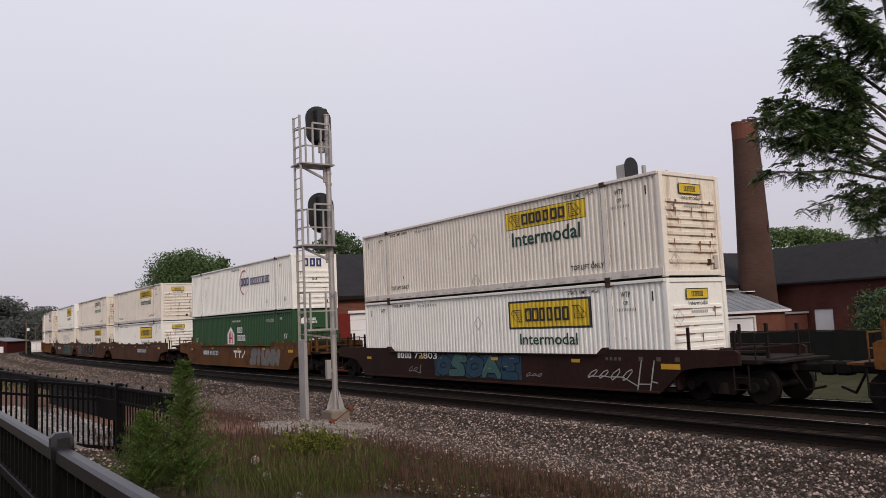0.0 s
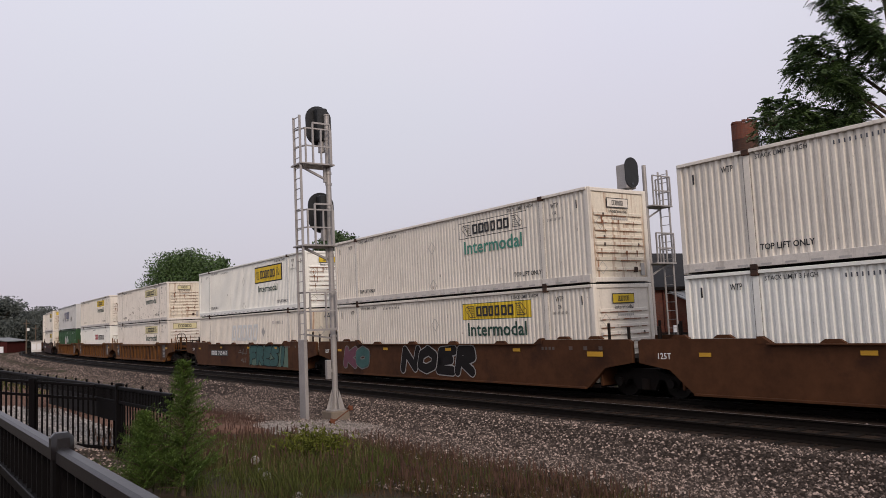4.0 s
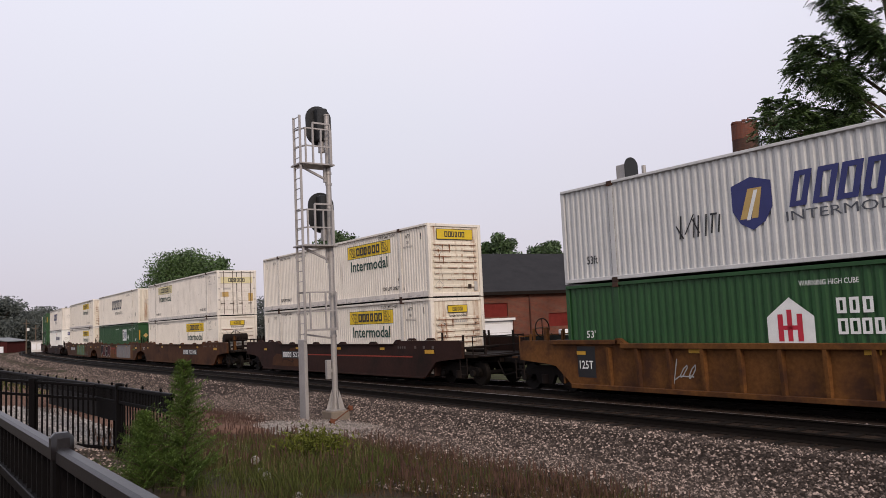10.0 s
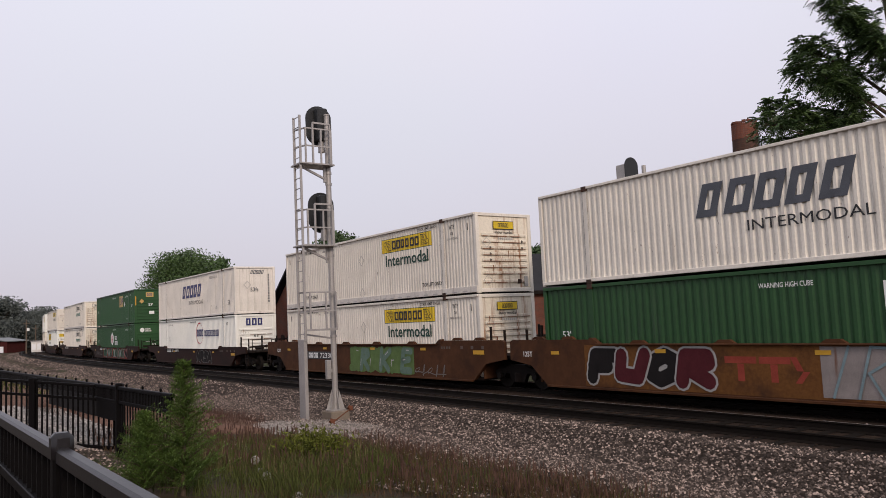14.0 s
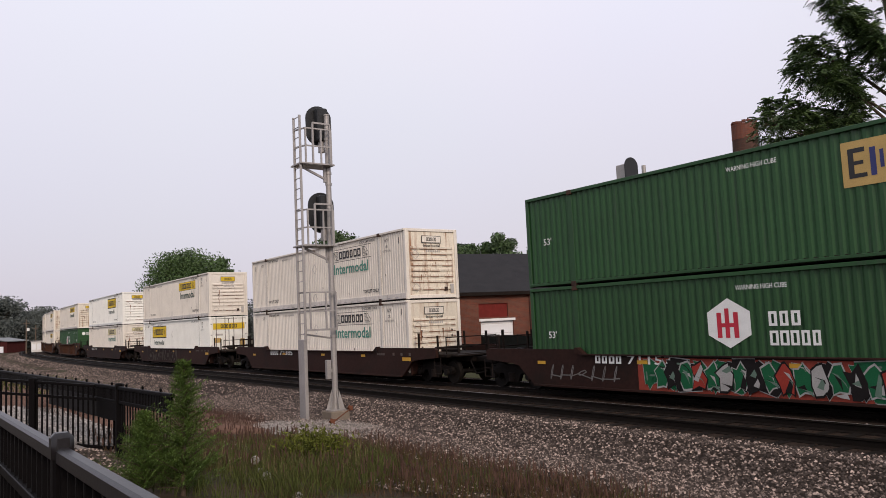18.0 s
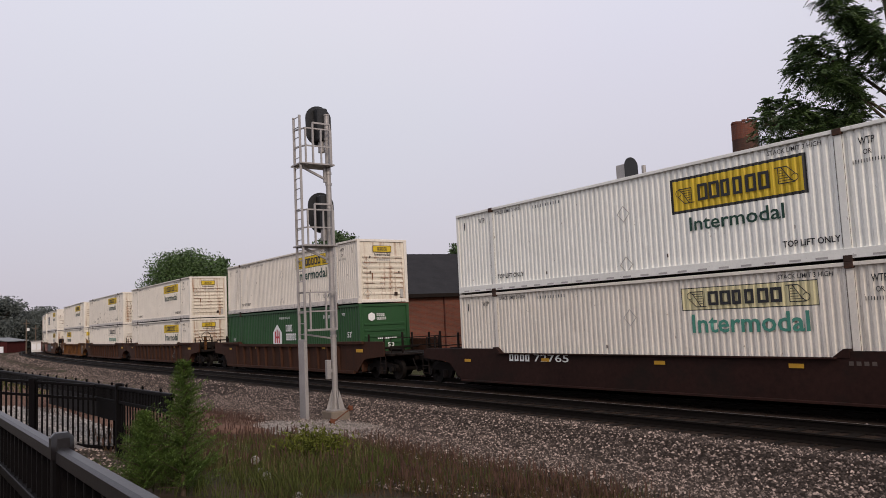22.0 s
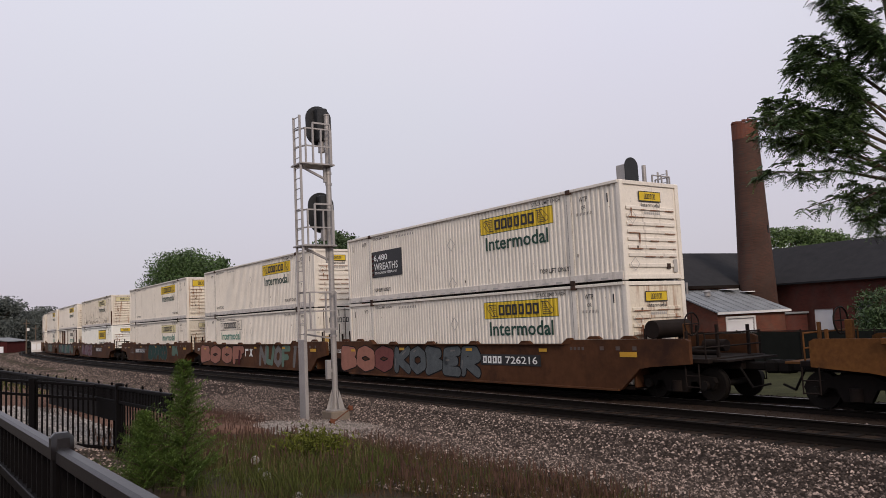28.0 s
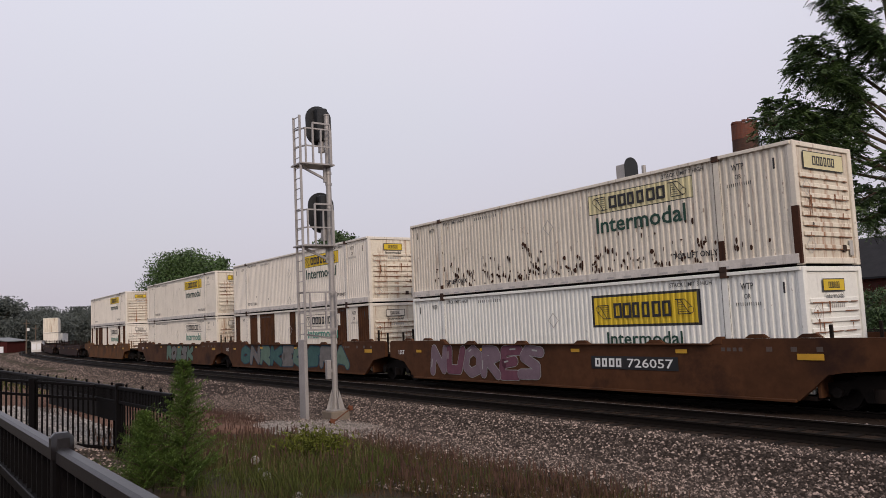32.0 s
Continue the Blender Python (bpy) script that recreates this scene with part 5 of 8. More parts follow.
def tag_lines(car, y, x0, z0, w, hgt, mk, seed):
    """A quick cursive tag: loops, tall strokes and a tail."""
    r = random.Random(seed)
    sh, pts = Shape(), []
    n = max(3, int(w / 0.38))
    for i in range(n):
        cx, a = (i + 0.5) * w / n, r.uniform(0.35, 1.0)
        tall = r.random() < 0.4
        for j in range(7):
            t = 2 * math.pi * j / 6 + r.uniform(-0.25, 0.25)
            pts.append((cx - 0.42 * w / n * math.cos(t) * (0.35 if tall else 1.0) + 0.1 * hgt * math.sin(t), hgt * (0.4 + (0.55 if tall else 0.32 * a) * math.sin(t - 0.6))))
    pts.append((w * 1.06, hgt * 0.12))
    smooth = []
    for p, q in zip(pts, pts[1:]):
        smooth += [p, ((p[0] + q[0]) / 2, (p[1] + q[1]) / 2)]
    yy = 0.0
    for (xa, za), (xb, zb) in zip(smooth, smooth[1:]):
        L_ = math.hypot(xb - xa, zb - za) + 1e-6
        ox, oz = -(zb - za) / L_ * 0.015, (xb - xa) / L_ * 0.015
        sh.plate([(xa - ox, za - oz), (xb - ox, zb - oz), (xb + ox, zb + oz), (xa + ox, za + oz)], yy)
        yy -= 0.0001
    part("tag", sh.mesh("tag", GRAF[mk]), car, "thin sprayed tag", at=(x0, y - 0.005, z0))


def well_car(kind, label, front_end, rear_end, number="", brake="", marks=True):
    """A double-stack well unit. front_end / rear_end: 'coupler' for an outer end, 'joint' for an articulated one."""
    paint, top, end, ribbed = WELLS[kind]
    m = M[paint]
    car = thing("well_car", label, "railcar", group="well cars of the train")
    fr = 10.2 if front_end == "coupler" else 9.56
    re = 10.2 if rear_end == "coupler" else 9.56
    ol = sill_outline(top, end, fr, re)
    rails = paint if kind in ("yellow", "rib_orange") else "steel_dark"
    for s in (-1, 1):
        y_out, y_in = s * 1.52, s * 1.40
        if not ribbed:
            part("side_sill", cached(("sill", kind, fr, re, s), lambda: Shape().prism(ol, min(y_out, y_in), max(y_out, y_in)).mesh("side_sill", m)), car)
            part("top_flange", cached(("tfl", kind, s), lambda: Shape().box(-5.7, 5.7, s * 1.54 - 0.07, s * 1.54 + 0.02, top - 0.03, top + 0.012, 0.006).mesh("top_flange", m)), car)
            part("bottom_flange", cached(("bfl", kind, s), lambda: Shape().box(-7.8, 7.8, s * 1.53 - 0.06, s * 1.53 + 0.05, 0.20, 0.26, 0.008).mesh("bottom_flange", m)), car)
        else:
            part("side_sill", cached(("sill", kind, fr, re, s), lambda: Shape().prism(ol, min(s * 1.36, s * 1.42), max(s * 1.36, s * 1.42)).mesh("side_sill", m)), car)
            part("top_chord", cached(("tch", kind, s), lambda: Shape().box(-5.8, 5.8, min(s * 1.42, s * 1.56), max(s * 1.42, s * 1.56), top - 0.13, top + 0.012, 0.012).mesh("top_chord", m)), car)
            part("bottom_chord", cached(("bch", kind, s), lambda: Shape().box(-7.8, 7.8, min(s * 1.42, s * 1.55), max(s * 1.42, s * 1.55), 0.2, 0.33, 0.012).mesh("bottom_chord", m)), car)
            rib = cached(("rib", kind, s), lambda: Shape().add([(-0.07, s * 1.42, 0.3), (0.07, s * 1.42, 0.3), (-0.045, s * 1.50, 0.32), (0.045, s * 1.50, 0.32), (-0.07, s * 1.42, top - 0.1), (0.07, s * 1.42, top - 0.1), (-0.045, s * 1.555, top - 0.1), (0.045, s * 1.555, top - 0.1)], [(0, 2, 6, 4), (2, 3, 7, 6), (3, 1, 5, 7), (0, 1, 3, 2)]).mesh("rib", m))
            for i in range(13):
                part("rib", rib, car, at=(-6.3 + i * 1.05, 0, 0))
            for x in (5.9, -8.6):
                part("end_chord", cached(("ech", kind, s, x), lambda: Shape().box(x, x + 2.7, min(s * 1.42, s * 1.54), max(s * 1.42, s * 1.54), end - 0.12, end + 0.012, 0.012).mesh("end_chord", m)), car)
        for x in (-1, 1):
            part("gusset", cached(("gus", kind, s, x), lambda: Shape().prism([(x * 5.6, top), (x * 5.98, top), (x * 5.98, end + 0.05), (x * 5.86, end + 0.05)], min(s * 1.38, s * 1.54), max(s * 1.38, s * 1.54)).mesh("gusset", m)), car)
    if not ribbed and kind != "lowside":
        for x in (-8.2, -6.9, -4.2, -1.5, 1.2, 3.9, 6.9, 8.2):
            part("container_guide", cached(("guide", kind, abs(x) > 5), lambda: Shape().prism([(-0.30, 0), (0.30, 0), (0.16, 0.09), (-0.16, 0.09)], -1.50, -1.40).mesh("container_guide", m)), car, at=(x, 0, (end if abs(x) > 5 else top) + 0.008))
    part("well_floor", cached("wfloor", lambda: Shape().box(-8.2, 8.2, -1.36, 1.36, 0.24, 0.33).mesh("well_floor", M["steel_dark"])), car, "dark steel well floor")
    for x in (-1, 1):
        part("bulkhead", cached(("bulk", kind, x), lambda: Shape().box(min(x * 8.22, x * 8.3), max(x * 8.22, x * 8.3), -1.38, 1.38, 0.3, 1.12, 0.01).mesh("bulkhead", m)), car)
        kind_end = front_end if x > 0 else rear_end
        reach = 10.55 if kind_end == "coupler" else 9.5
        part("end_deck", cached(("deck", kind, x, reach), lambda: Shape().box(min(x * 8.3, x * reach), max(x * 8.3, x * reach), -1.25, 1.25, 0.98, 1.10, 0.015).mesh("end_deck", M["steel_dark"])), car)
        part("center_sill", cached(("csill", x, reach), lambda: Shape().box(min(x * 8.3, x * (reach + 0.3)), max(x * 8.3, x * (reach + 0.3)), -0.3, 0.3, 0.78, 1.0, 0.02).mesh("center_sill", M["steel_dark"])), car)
        for s in (-1, 1):
            for xx, hh in ((8.42, 0.62), (9.15, 0.5)) if kind_end == "joint" else ((8.5, 0.45),):
                part("guide_post", cached(("gpost", hh, rails), lambda: Shape().box(-0.035, 0.035, -0.035, 0.035, 1.05, 1.45 + hh, 0.008).mesh("guide_post", M[rails])), car, at=(x * xx, s * 1.12, 0))
        if kind_end == "coupler":
            part("end_rail", cached(("erail", x, rails), lambda: Shape().tube((x * 10.45, -1.2, 1.05), (x * 10.45, -1.2, 1.75), 0.022, n=6).tube((x * 10.45, 1.2, 1.05), (x * 10.45, 1.2, 1.75), 0.022, n=6).tube((x * 10.45, -1.2, 1.72), (x * 10.45, 1.2, 1.72), 0.022, n=6).tube((x * 10.45, -1.2, 1.38), (x * 10.45, 1.2, 1.38), 0.022, n=6).bar((x * 10.4, -0.6, 1.0), (x * 10.4, -0.6, 1.95), 0.07).bar((x * 10.4, 0.75, 1.0), (x * 10.4, 0.75, 1.9), 0.07).bar((x * 9.9, -1.2, 1.05), (x * 9.9, -1.2, 1.8), 0.06).tube((x * 9.2, -0.5, 1.22), (x * 10.3, -0.5, 1.22), 0.07, n=8).tube((x * 9.3, -0.9, 1.3), (x * 9.3, 0.9, 1.3), 0.05, n=8).box(min(x * 10.6, x * 11.0), max(x * 10.6, x * 11.0), -1.1, 1.1, 1.02, 1.07).mesh("end_rail", M[rails], True)), car)
            part("coupler", cached(("coup", x), lambda: Shape().box(min(x * 10.8, x * 11.55), max(x * 10.8, x * 11.55), -0.12, 0.12, 0.76, 0.96, 0.03).box(min(x * 11.42, x * 11.77), max(x * 11.42, x * 11.77), -0.22, 0.22, 0.70, 1.02, 0.06).mesh("coupler", M["truck"])), car, "dark knuckle coupler")
            part("brake_hose", cached(("hose", x), lambda: Shape().tube((x * 10.9, -0.45, 0.85), (x * 11.2, -0.42, 0.35), 0.03, n=6).tube((x * 11.2, -0.42, 0.35), (x * 11.6, -0.25, 0.45), 0.03, n=6).mesh("brake_hose", M["truck"], True)), car)
            for s in (-1, 1):
                st = part("step", cached(("step", x, s), lambda: Shape().tube((x * 10.0, s * 1.45, 0.98), (x * 10.0, s * 1.45, 0.38), 0.02, n=6).tube((x * 10.4, s * 1.45, 0.98), (x * 10.4, s * 1.45, 0.38), 0.02, n=6).tube((x * 10.0, s * 1.45, 0.40), (x * 10.4, s * 1.45, 0.40), 0.02, n=6).tube((x * 10.0, s * 1.45, 0.68), (x * 10.4, s * 1.45, 0.68), 0.02, n=6).mesh("step", M["steel_dark"], True)), car)
    sets = []
    if front_end == "coupler":
        sets += truck_part(car, 9.42, False)
    if rear_end == "coupler":
        sets += truck_part(car, -9.42, False)
    else:
        sets += truck_part(car, -9.73, True)
    for x in [1 if "f" in brake else 0, -1 if "r" in brake else 0]:
        if x:
            b = part("brake_stand", cached(("bst", x), lambda: Shape().box(x * 9.6 - 0.08, x * 9.6 + 0.08, -0.85, -0.7, 1.08, 2.0, 0.02).mesh("brake_stand", m)), car)
            def wheel_me():
                sh = Shape()
                n = 20
                for i in range(n):
                    a, c = 2 * math.pi * i / n, 2 * math.pi * (i + 1) / n
                    sh.tube((0, 0.30 * math.cos(a), 0.30 * math.sin(a)), (0, 0.30 * math.cos(c), 0.30 * math.sin(c)), 0.022, n=5)
                for i in range(4):
                    a = math.pi / 2 * i
                    sh.tube((0, 0, 0), (0, 0.3 * math.cos(a), 0.3 * math.sin(a)), 0.016, n=5)
                return sh.mesh("brake_wheel", M["steel_dark"], True)
            part("brake_wheel", cached("bwheel", wheel_me), b, at=(x * 9.78, -0.78, 1.98))
            zt = 1.86 if kind == "plainside" else 1.36
            part("air_reservoir", cached(("resv", x, zt), lambda: Shape().tube((x * 8.75, -1.15, zt), (x * 8.75, 0.3, zt), 0.25, n=16).box(x * 8.75 - 0.05, x * 8.75 + 0.05, -0.9, -0.8, 1.08, zt - 0.2).box(x * 8.75 - 0.05, x * 8.75 + 0.05, 0.0, 0.1, 1.08, zt - 0.2).mesh("air_reservoir", M["steel_dark"], True)), car)
            part("brake_cylinder", cached(("bcyl", x), lambda: Shape().tube((x * 9.2, 0.5, 1.35), (x * 9.9, 0.5, 1.35), 0.16, n=12).mesh("brake_cylinder", M["steel_dark"], True)), car)
    Y = -1.52 if not ribbed else -1.42
    if marks:
        for x, z in ((-7.6, top - 0.32), (-3.6, top - 0.24), (0.8, top - 0.24), (4.6, top - 0.24), (7.9, top - 0.36)):
            part("reflector", rect(0.62 if x > 5 else 0.36, 0.14 if x > 5 else 0.10, "reflector", "reflector"), car, "yellow reflective strip", at=(x, Y - 0.024, z))
        if kind == "rib_orange":
            d = part("data_panel", rect(0.72, 0.9, "black", "data_panel"), car, "black stencil panel", at=(7.15, Y - 0.004, 0.52))
            d2 = part("data_panel", rect(0.72, 0.9, "black", "data_panel"), car, at=(-7.6, Y - 0.004, 0.52))
            part("lettering", text_mesh("125T", 0.55, 0.24, M["chalk"], 0.014), d2, at=(0.08, -0.004, 0.25))
            part("marking", cached("dpan", lambda: strokes([(0.08, 0.6, 0.08 + i * 0.1, 0.12 + i * 0.1, 0) for i in range(7)], "stencil", "marking")), d, at=(0, -0.004, 0))
        elif not ribbed:
            part("marking", cached("wmk", lambda: strokes([(i * 0.16, i * 0.16 + 0.10, 0, 0.09, 0) for i in range(4)] + [(1.2 + i * 0.6, 1.35 + i * 0.6, 0, 0.11, 0) for i in range(3)], "rod", "marking")), car, at=(5.95, Y - 0.004, end - 0.3))
            if rear_end == "joint" or front_end == "joint":
                part("lettering", text_mesh("125T", 0.42, 0.16, M["chalk"], 0.012), car, at=(-8.9, Y - 0.004, 1.1))
    if number:
        nx0 = {"l": -5.15, "r": 1.75, "c": 0.9}[number[0]]
        big = 0.24
        if kind != "lowside":
            part("number_ground", rect(3.05, 0.36, "black", "number_ground"), car, "blacked-out ground of the number", at=(nx0 - 0.15, Y - 0.012, 0.80))
        part("marking", cached("owner", lambda: strokes(wordmark(4, 1.05, 0.24, 0.05, 0.7, 4), "chalk", "marking")), car, "white plain bars", at=(nx0, Y - 0.02, 0.86 if kind != "lowside" else 0.95))
        part("lettering", text_mesh(number[1:], 1.55, big, M["chalk"], 0.01), car, at=(nx0 + 1.2, Y - 0.02, 0.86 if kind != "lowside" else 0.95))
    return car, sets


# ---- the train ----
SPEED, GAIN = 15.9067, 0.019214
TRAIN = []          # (things, wheelsets, place of the container's nose along the line at the start)


def say(style):
    return {"y": "yellow board and green Intermodal lettering", "b": "large black-edged yellow board", "w": "faded outlined board and teal lettering", "c": "faded yellow-white board and dark lettering", "f": "faded yellow board and teal lettering"}[style]


def box_of(spec):
    """spec: style letters. jy jb jw jc: the yellow-board family, + l: logo to the rear and doors in front, + r: rusty."""
    if spec[0] == "j":
        mk = "rusty" if "r" in spec else ("cool" if spec[1] == "b" else ("cream" if spec[1] == "c" else "white"))
        words = {"rusty": "rust-streaked white", "cool": "clean white", "cream": "weathered cream", "white": "grimy white"}[mk]
        doors = "d" in spec
        c = container(mk, "jb", f"{words} corrugated steel container, {say(spec[1])}", doors)
        if doors:
            c["doors"] = 1
        if "E" in spec:
            c["wide_badge"] = 1
        jb_logo(c, spec[1], "l" in spec)
        if "s" in spec:
            rust_spots(c, 60, 3)
        if "r" in spec:
            rust_spots(c, 190, 9)
            rust_corners(c)
        if "w" in spec[2:]:
            wreath_board(c)
        if "B" in spec:
            rust_bands(c)
        return c
    if spec == "ringed" or spec == "ringedl":
        c = container("cool", "ringed", "clean white corrugated container with blue bars and red ring")
        ringed_logo(c, spec == "ringedl")
    elif spec == "emblem" or spec == "emblemx":
        c = container("green", "green", "dark green corrugated steel container with white emblem")
        emblem_logo(c, spec == "emblemx")
    elif spec == "square":
        c = container("green", "green", "dark green corrugated container with tan square board")
        square_logo(c, "gold", "navy")
    elif spec == "squarew":
        c = container("green", "green", "dark green corrugated container with white square board")
        square_logo(c, "chalk", "navy")
    elif spec == "swold":
        c = container("white", "slanted", "off-white corrugated container with slanted dark bars")
        slanted_logo(c, "old")
    elif spec == "swblue":
        c = container("cream", "slanted", "cream corrugated container with slanted blue bars")
        slanted_logo(c, "blue")
    elif spec == "swnew":
        c = container("grey", "slanted", "light grey corrugated container with shield and marker scrawl")
        slanted_logo(c, "new")
    elif spec == "swemb":
        c = container("white", "slanted", "dirty white corrugated container with worn pale bars")
        slanted_logo(c, "emb")
    elif spec == "twin":
        c = container("cool", "ringed", "clean white corrugated container with red and black bars")
        twin_logo(c)
    elif spec == "greybox":
        c = container("grey", "slanted", "plain grey corrugated steel container")
    else:
        c = container("white", "slanted", "plain white corrugated steel container")
    return c


C_, J_ = "coupler", "joint"
ROWS = [  # nose at 0 s, well, front, rear, upper, lower, number, brake
    (18.3, "yellow", C_, C_, None, None, "", "r"),
    (-5.27, "lowside", C_, C_, "jy", "jb", "l72803", ""),
    (-28.83, "yellow", C_, C_, "ringed", "emblem", "l652120", "f"),
    (-52.48, "plainside", C_, J_, "jy", "jb", "r765469", ""),
    (-71.85, "plainside", J_, J_, "jw", "jy", "", ""),
    (-91.23, "plainside", J_, C_, "jb", "swemb", "l765469", ""),
    (-114.81, "rib_orange", C_, J_, "jcs", "jcE", "", "f"),
    (-134.35, "rib_orange", J_, J_, "jy", "twin", "", ""),
    (-153.91, "rib_orange", J_, C_, "swnew", "emblem", "", "r"),
    (-177.37, "patched", C_, C_, "jycE", "jy", "l527318", ""),
    (-200.98, "plainside", C_, J_, "jcld", "jy", "r723308", "f"),
    (-220.39, "plainside", J_, J_, "swold", "squarew", "", ""),
    (-239.83, "plainside", J_, C_, "jy", "jy", "l723308", ""),
    (-263.42, "lowside", C_, C_, "swblue", "ringedl", "l71599", ""),
    (-287.10, "lowside", C_, C_, "square", "emblemx", "l71157", ""),
    (-310.54, "lowside", C_, C_, "jw", "jw", "l72385", ""),
    (-334.09, "lowside", C_, C_, "jy", "jbld", "", ""),
    (-357.62, "lowside", C_, C_, "jb", "jf", "l72765", ""),
    (-381.16, "rib_brown", C_, C_, "jyc", "emblem", "", ""),
    (-404.68, "rib_brown", C_, J_, "jy", "jy", "", "f"),
    (-424.07, "rib_brown", J_, J_, "jys", "jw", "", ""),
    (-443.58, "rib_orange", J_, C_, "jy", "jyld", "", "r"),
    (-467.12, "plainside", C_, J_, "jyw", "jy", "r726216", "f"),
    (-486.70, "plainside", J_, J_, "jy", "jwld", "", ""),
    (-506.60, "plainside", J_, C_, "jycE", "jf", "l726216", ""),
    (-530.15, "plainside", C_, J_, "jcrE", "jb", "r726057", ""),
    (-549.67, "plainside", J_, J_, "jyc", "jwB", "", ""),
    (-568.95, "plainside", J_, C_, "jy", "jw", "", ""),
    (-592.61, "yellow", C_, C_, "jy", "jwB", "", ""),
    (-616.2, "lowside", C_, C_, None, None, "", ""),
    (-639.7, "lowside", C_, C_, None, None, "", ""),
    (-663.2, "lowside", C_, C_, None, None, "", ""),
    (-686.8, "lowside", C_, C_, "plain", "plain", "", ""),
    (-710.3, "lowside", C_, C_, None, "greybox", "", ""),
]
WELL_SAYS = {"lowside": "low dark oxide-brown well car with smooth sides", "plainside": "rusty brown well car with smooth sides", "patched": "dark oxide well car patched with brown",
             "yellow": "faded orange-yellow well car with smooth sides", "rib_orange": "orange-yellow ribbed well car streaked with rust", "rib_brown": "rust-brown ribbed well car"}
CARS = []
for i, (a0, kind, fe, re_, up, low, num, brake) in enumerate(ROWS):
    car, sets = well_car(kind, WELL_SAYS[kind], fe, re_, num, brake)
    things = [(car, 0.0)]
    if low:
        things.append((box_of(low), 0.36))
    if up:
        things.append((box_of(up), 3.26))
    CARS.append(car)
    TRAIN.append((things, sets, a0))

YW = -1.52
piece(CARS[1], YW, -2.5, 2.2, 0.30, 1.17, "ring wave ring peak comb", ["blue", "teal"], "black", 1, 0.13, 0.03, "blue", "palegreen")
tag_lines(CARS[1], YW, -4.4, 0.40, 1.0, 0.35, "silver", 2)
tag_lines(CARS[1], YW, 2.5, 0.42, 0.8, 0.30, "silver", 34)
tag_lines(CARS[1], YW, 5.2, 0.35, 2.6, 0.75, "white", 3)
piece(CARS[2], YW, 2.9, 6.7, 0.30, 1.28, "wave stem cup gate gate", ["silver"], "silver", 36, 0.21, 0.0)
part("marking", cached("bigmark", lambda: strokes([(0, 0.62, 0.30, 0.42, 0), (0.24, 0.38, 0, 0.29, 0), (0.68, 1.20, 0.30, 0.42, 0), (0.86, 1.0, 0, 0.29, 0), (1.28, 1.42, 0, 0.20, 0.9), (1.46, 1.62, 0.21, 0.42, 0.5)], "chalk", "marking")), CARS[2], "white plain bars", at=(0.2, YW - 0.008, 0.72))
piece(CARS[4], YW, -2.2, 2.6, 0.33, 1.48, "gate ring comb bow", ["black"], "white", 4, 0.17, 0.04)
piece(CARS[4], YW, -7.0, -4.8, 0.4, 1.45, "spread ring", ["magenta", "teal"], "silver", 14, 0.18, 0.05)
piece(CARS[5], YW, 1.2, 6.2, 0.29, 1.47, "fork bow comb wave stem", ["teal"], "black", 5, 0.17, 0.05, "palegreen", caps=5)
tag_lines(CARS[5], YW, -0.6, 0.95, 1.5, 0.32, "silver", 6)
tag_lines(CARS[5], YW, -0.2, 0.50, 0.9, 0.28, "silver", 35)
tag_lines(CARS[8], -1.43, -4.2, 0.55, 0.8, 0.6, "white", 31)
part("paint_patch", cached("pp1", lambda: Shape().plate([(0, 0), (2.9, 0), (4.1, 0.02), (3.6, 0.42), (2.8, 0.55), (2.9, 0.92), (2.3, 0.90), (1.9, 0.5), (0.6, 0.62), (0.1, 0.4)]).mesh("paint_patch", M["rustbrown"])), CARS[9], "brown primer patch", at=(-6.6, YW - 0.004, 0.40))
part("stripe", rect(9.6, 0.05, "barnpaint", "stripe"), CARS[9], "faint red stripe", at=(-2.6, YW - 0.003, 0.98))
tag_lines(CARS[9], YW, -5.4, 0.62, 1.6, 0.4, "oxide", 32)
part("paint_patch", rect(13.2, 1.18, "orange", "paint_patch"), CARS[11], "older orange paint", at=(-6.2, YW - 0.003, 0.29))
piece(CARS[11], YW, -6.0, -1.8, 0.30, 1.47, "fork cup ring bow", ["black", "maroon"], "white", 7, 0.20, 0.06)
part("marking", cached("bigmark2", lambda: strokes([(0, 0.85, 0.42, 0.58, 0), (0.34, 0.52, 0, 0.41, 0), (0.92, 1.70, 0.42, 0.58, 0), (1.2, 1.38, 0, 0.41, 0), (1.78, 1.94, 0, 0.26, 0.8), (1.98, 2.14, 0.27, 0.58, -0.5)], "barnpaint", "marking")), CARS[11], "faded red plain bars", at=(-1.5, YW - 0.007, 0.62))
part("paint_patch", rect(5.3, 1.10, "patchgrey", "paint_patch"), CARS[11], "pinkish grey paint-out patch", at=(0.9, YW - 0.006, 0.34))
piece(CARS[11], YW - 0.006, 1.0, 6.1, 0.33, 1.47, "stem bow stem cup stem stem ring", ["paleblue"], "paleblue", 40, 0.03, 0.0, lean_=0.3)
tag_lines(CARS[11], YW, 7.0, 0.95, 1.0, 0.35, "lime", 8)
piece(CARS[12], YW, -0.9, 4.0, 0.30, 1.42, "wave bow gate spread fork comb", ["lime", "palegreen"], "lime", 9, 0.13, 0.04, "lime", "white")
tag_lines(CARS[12], YW, 4.1, 0.35, 2.2, 0.42, "silver", 10)
part("spray_backing", rect(9.9, 0.86, "barnpaint", "spray_backing"), CARS[14], "red sprayed background", at=(-3.6, YW - 0.003, 0.27))
piece(CARS[14], YW - 0.004, -3.5, 6.2, 0.26, 1.17, "peak wave spread bow gate peak comb spread bow gate", ["green", "black"], "white", 11, 0.15, 0.025, "", "palegreen", -0.5, caps=3)
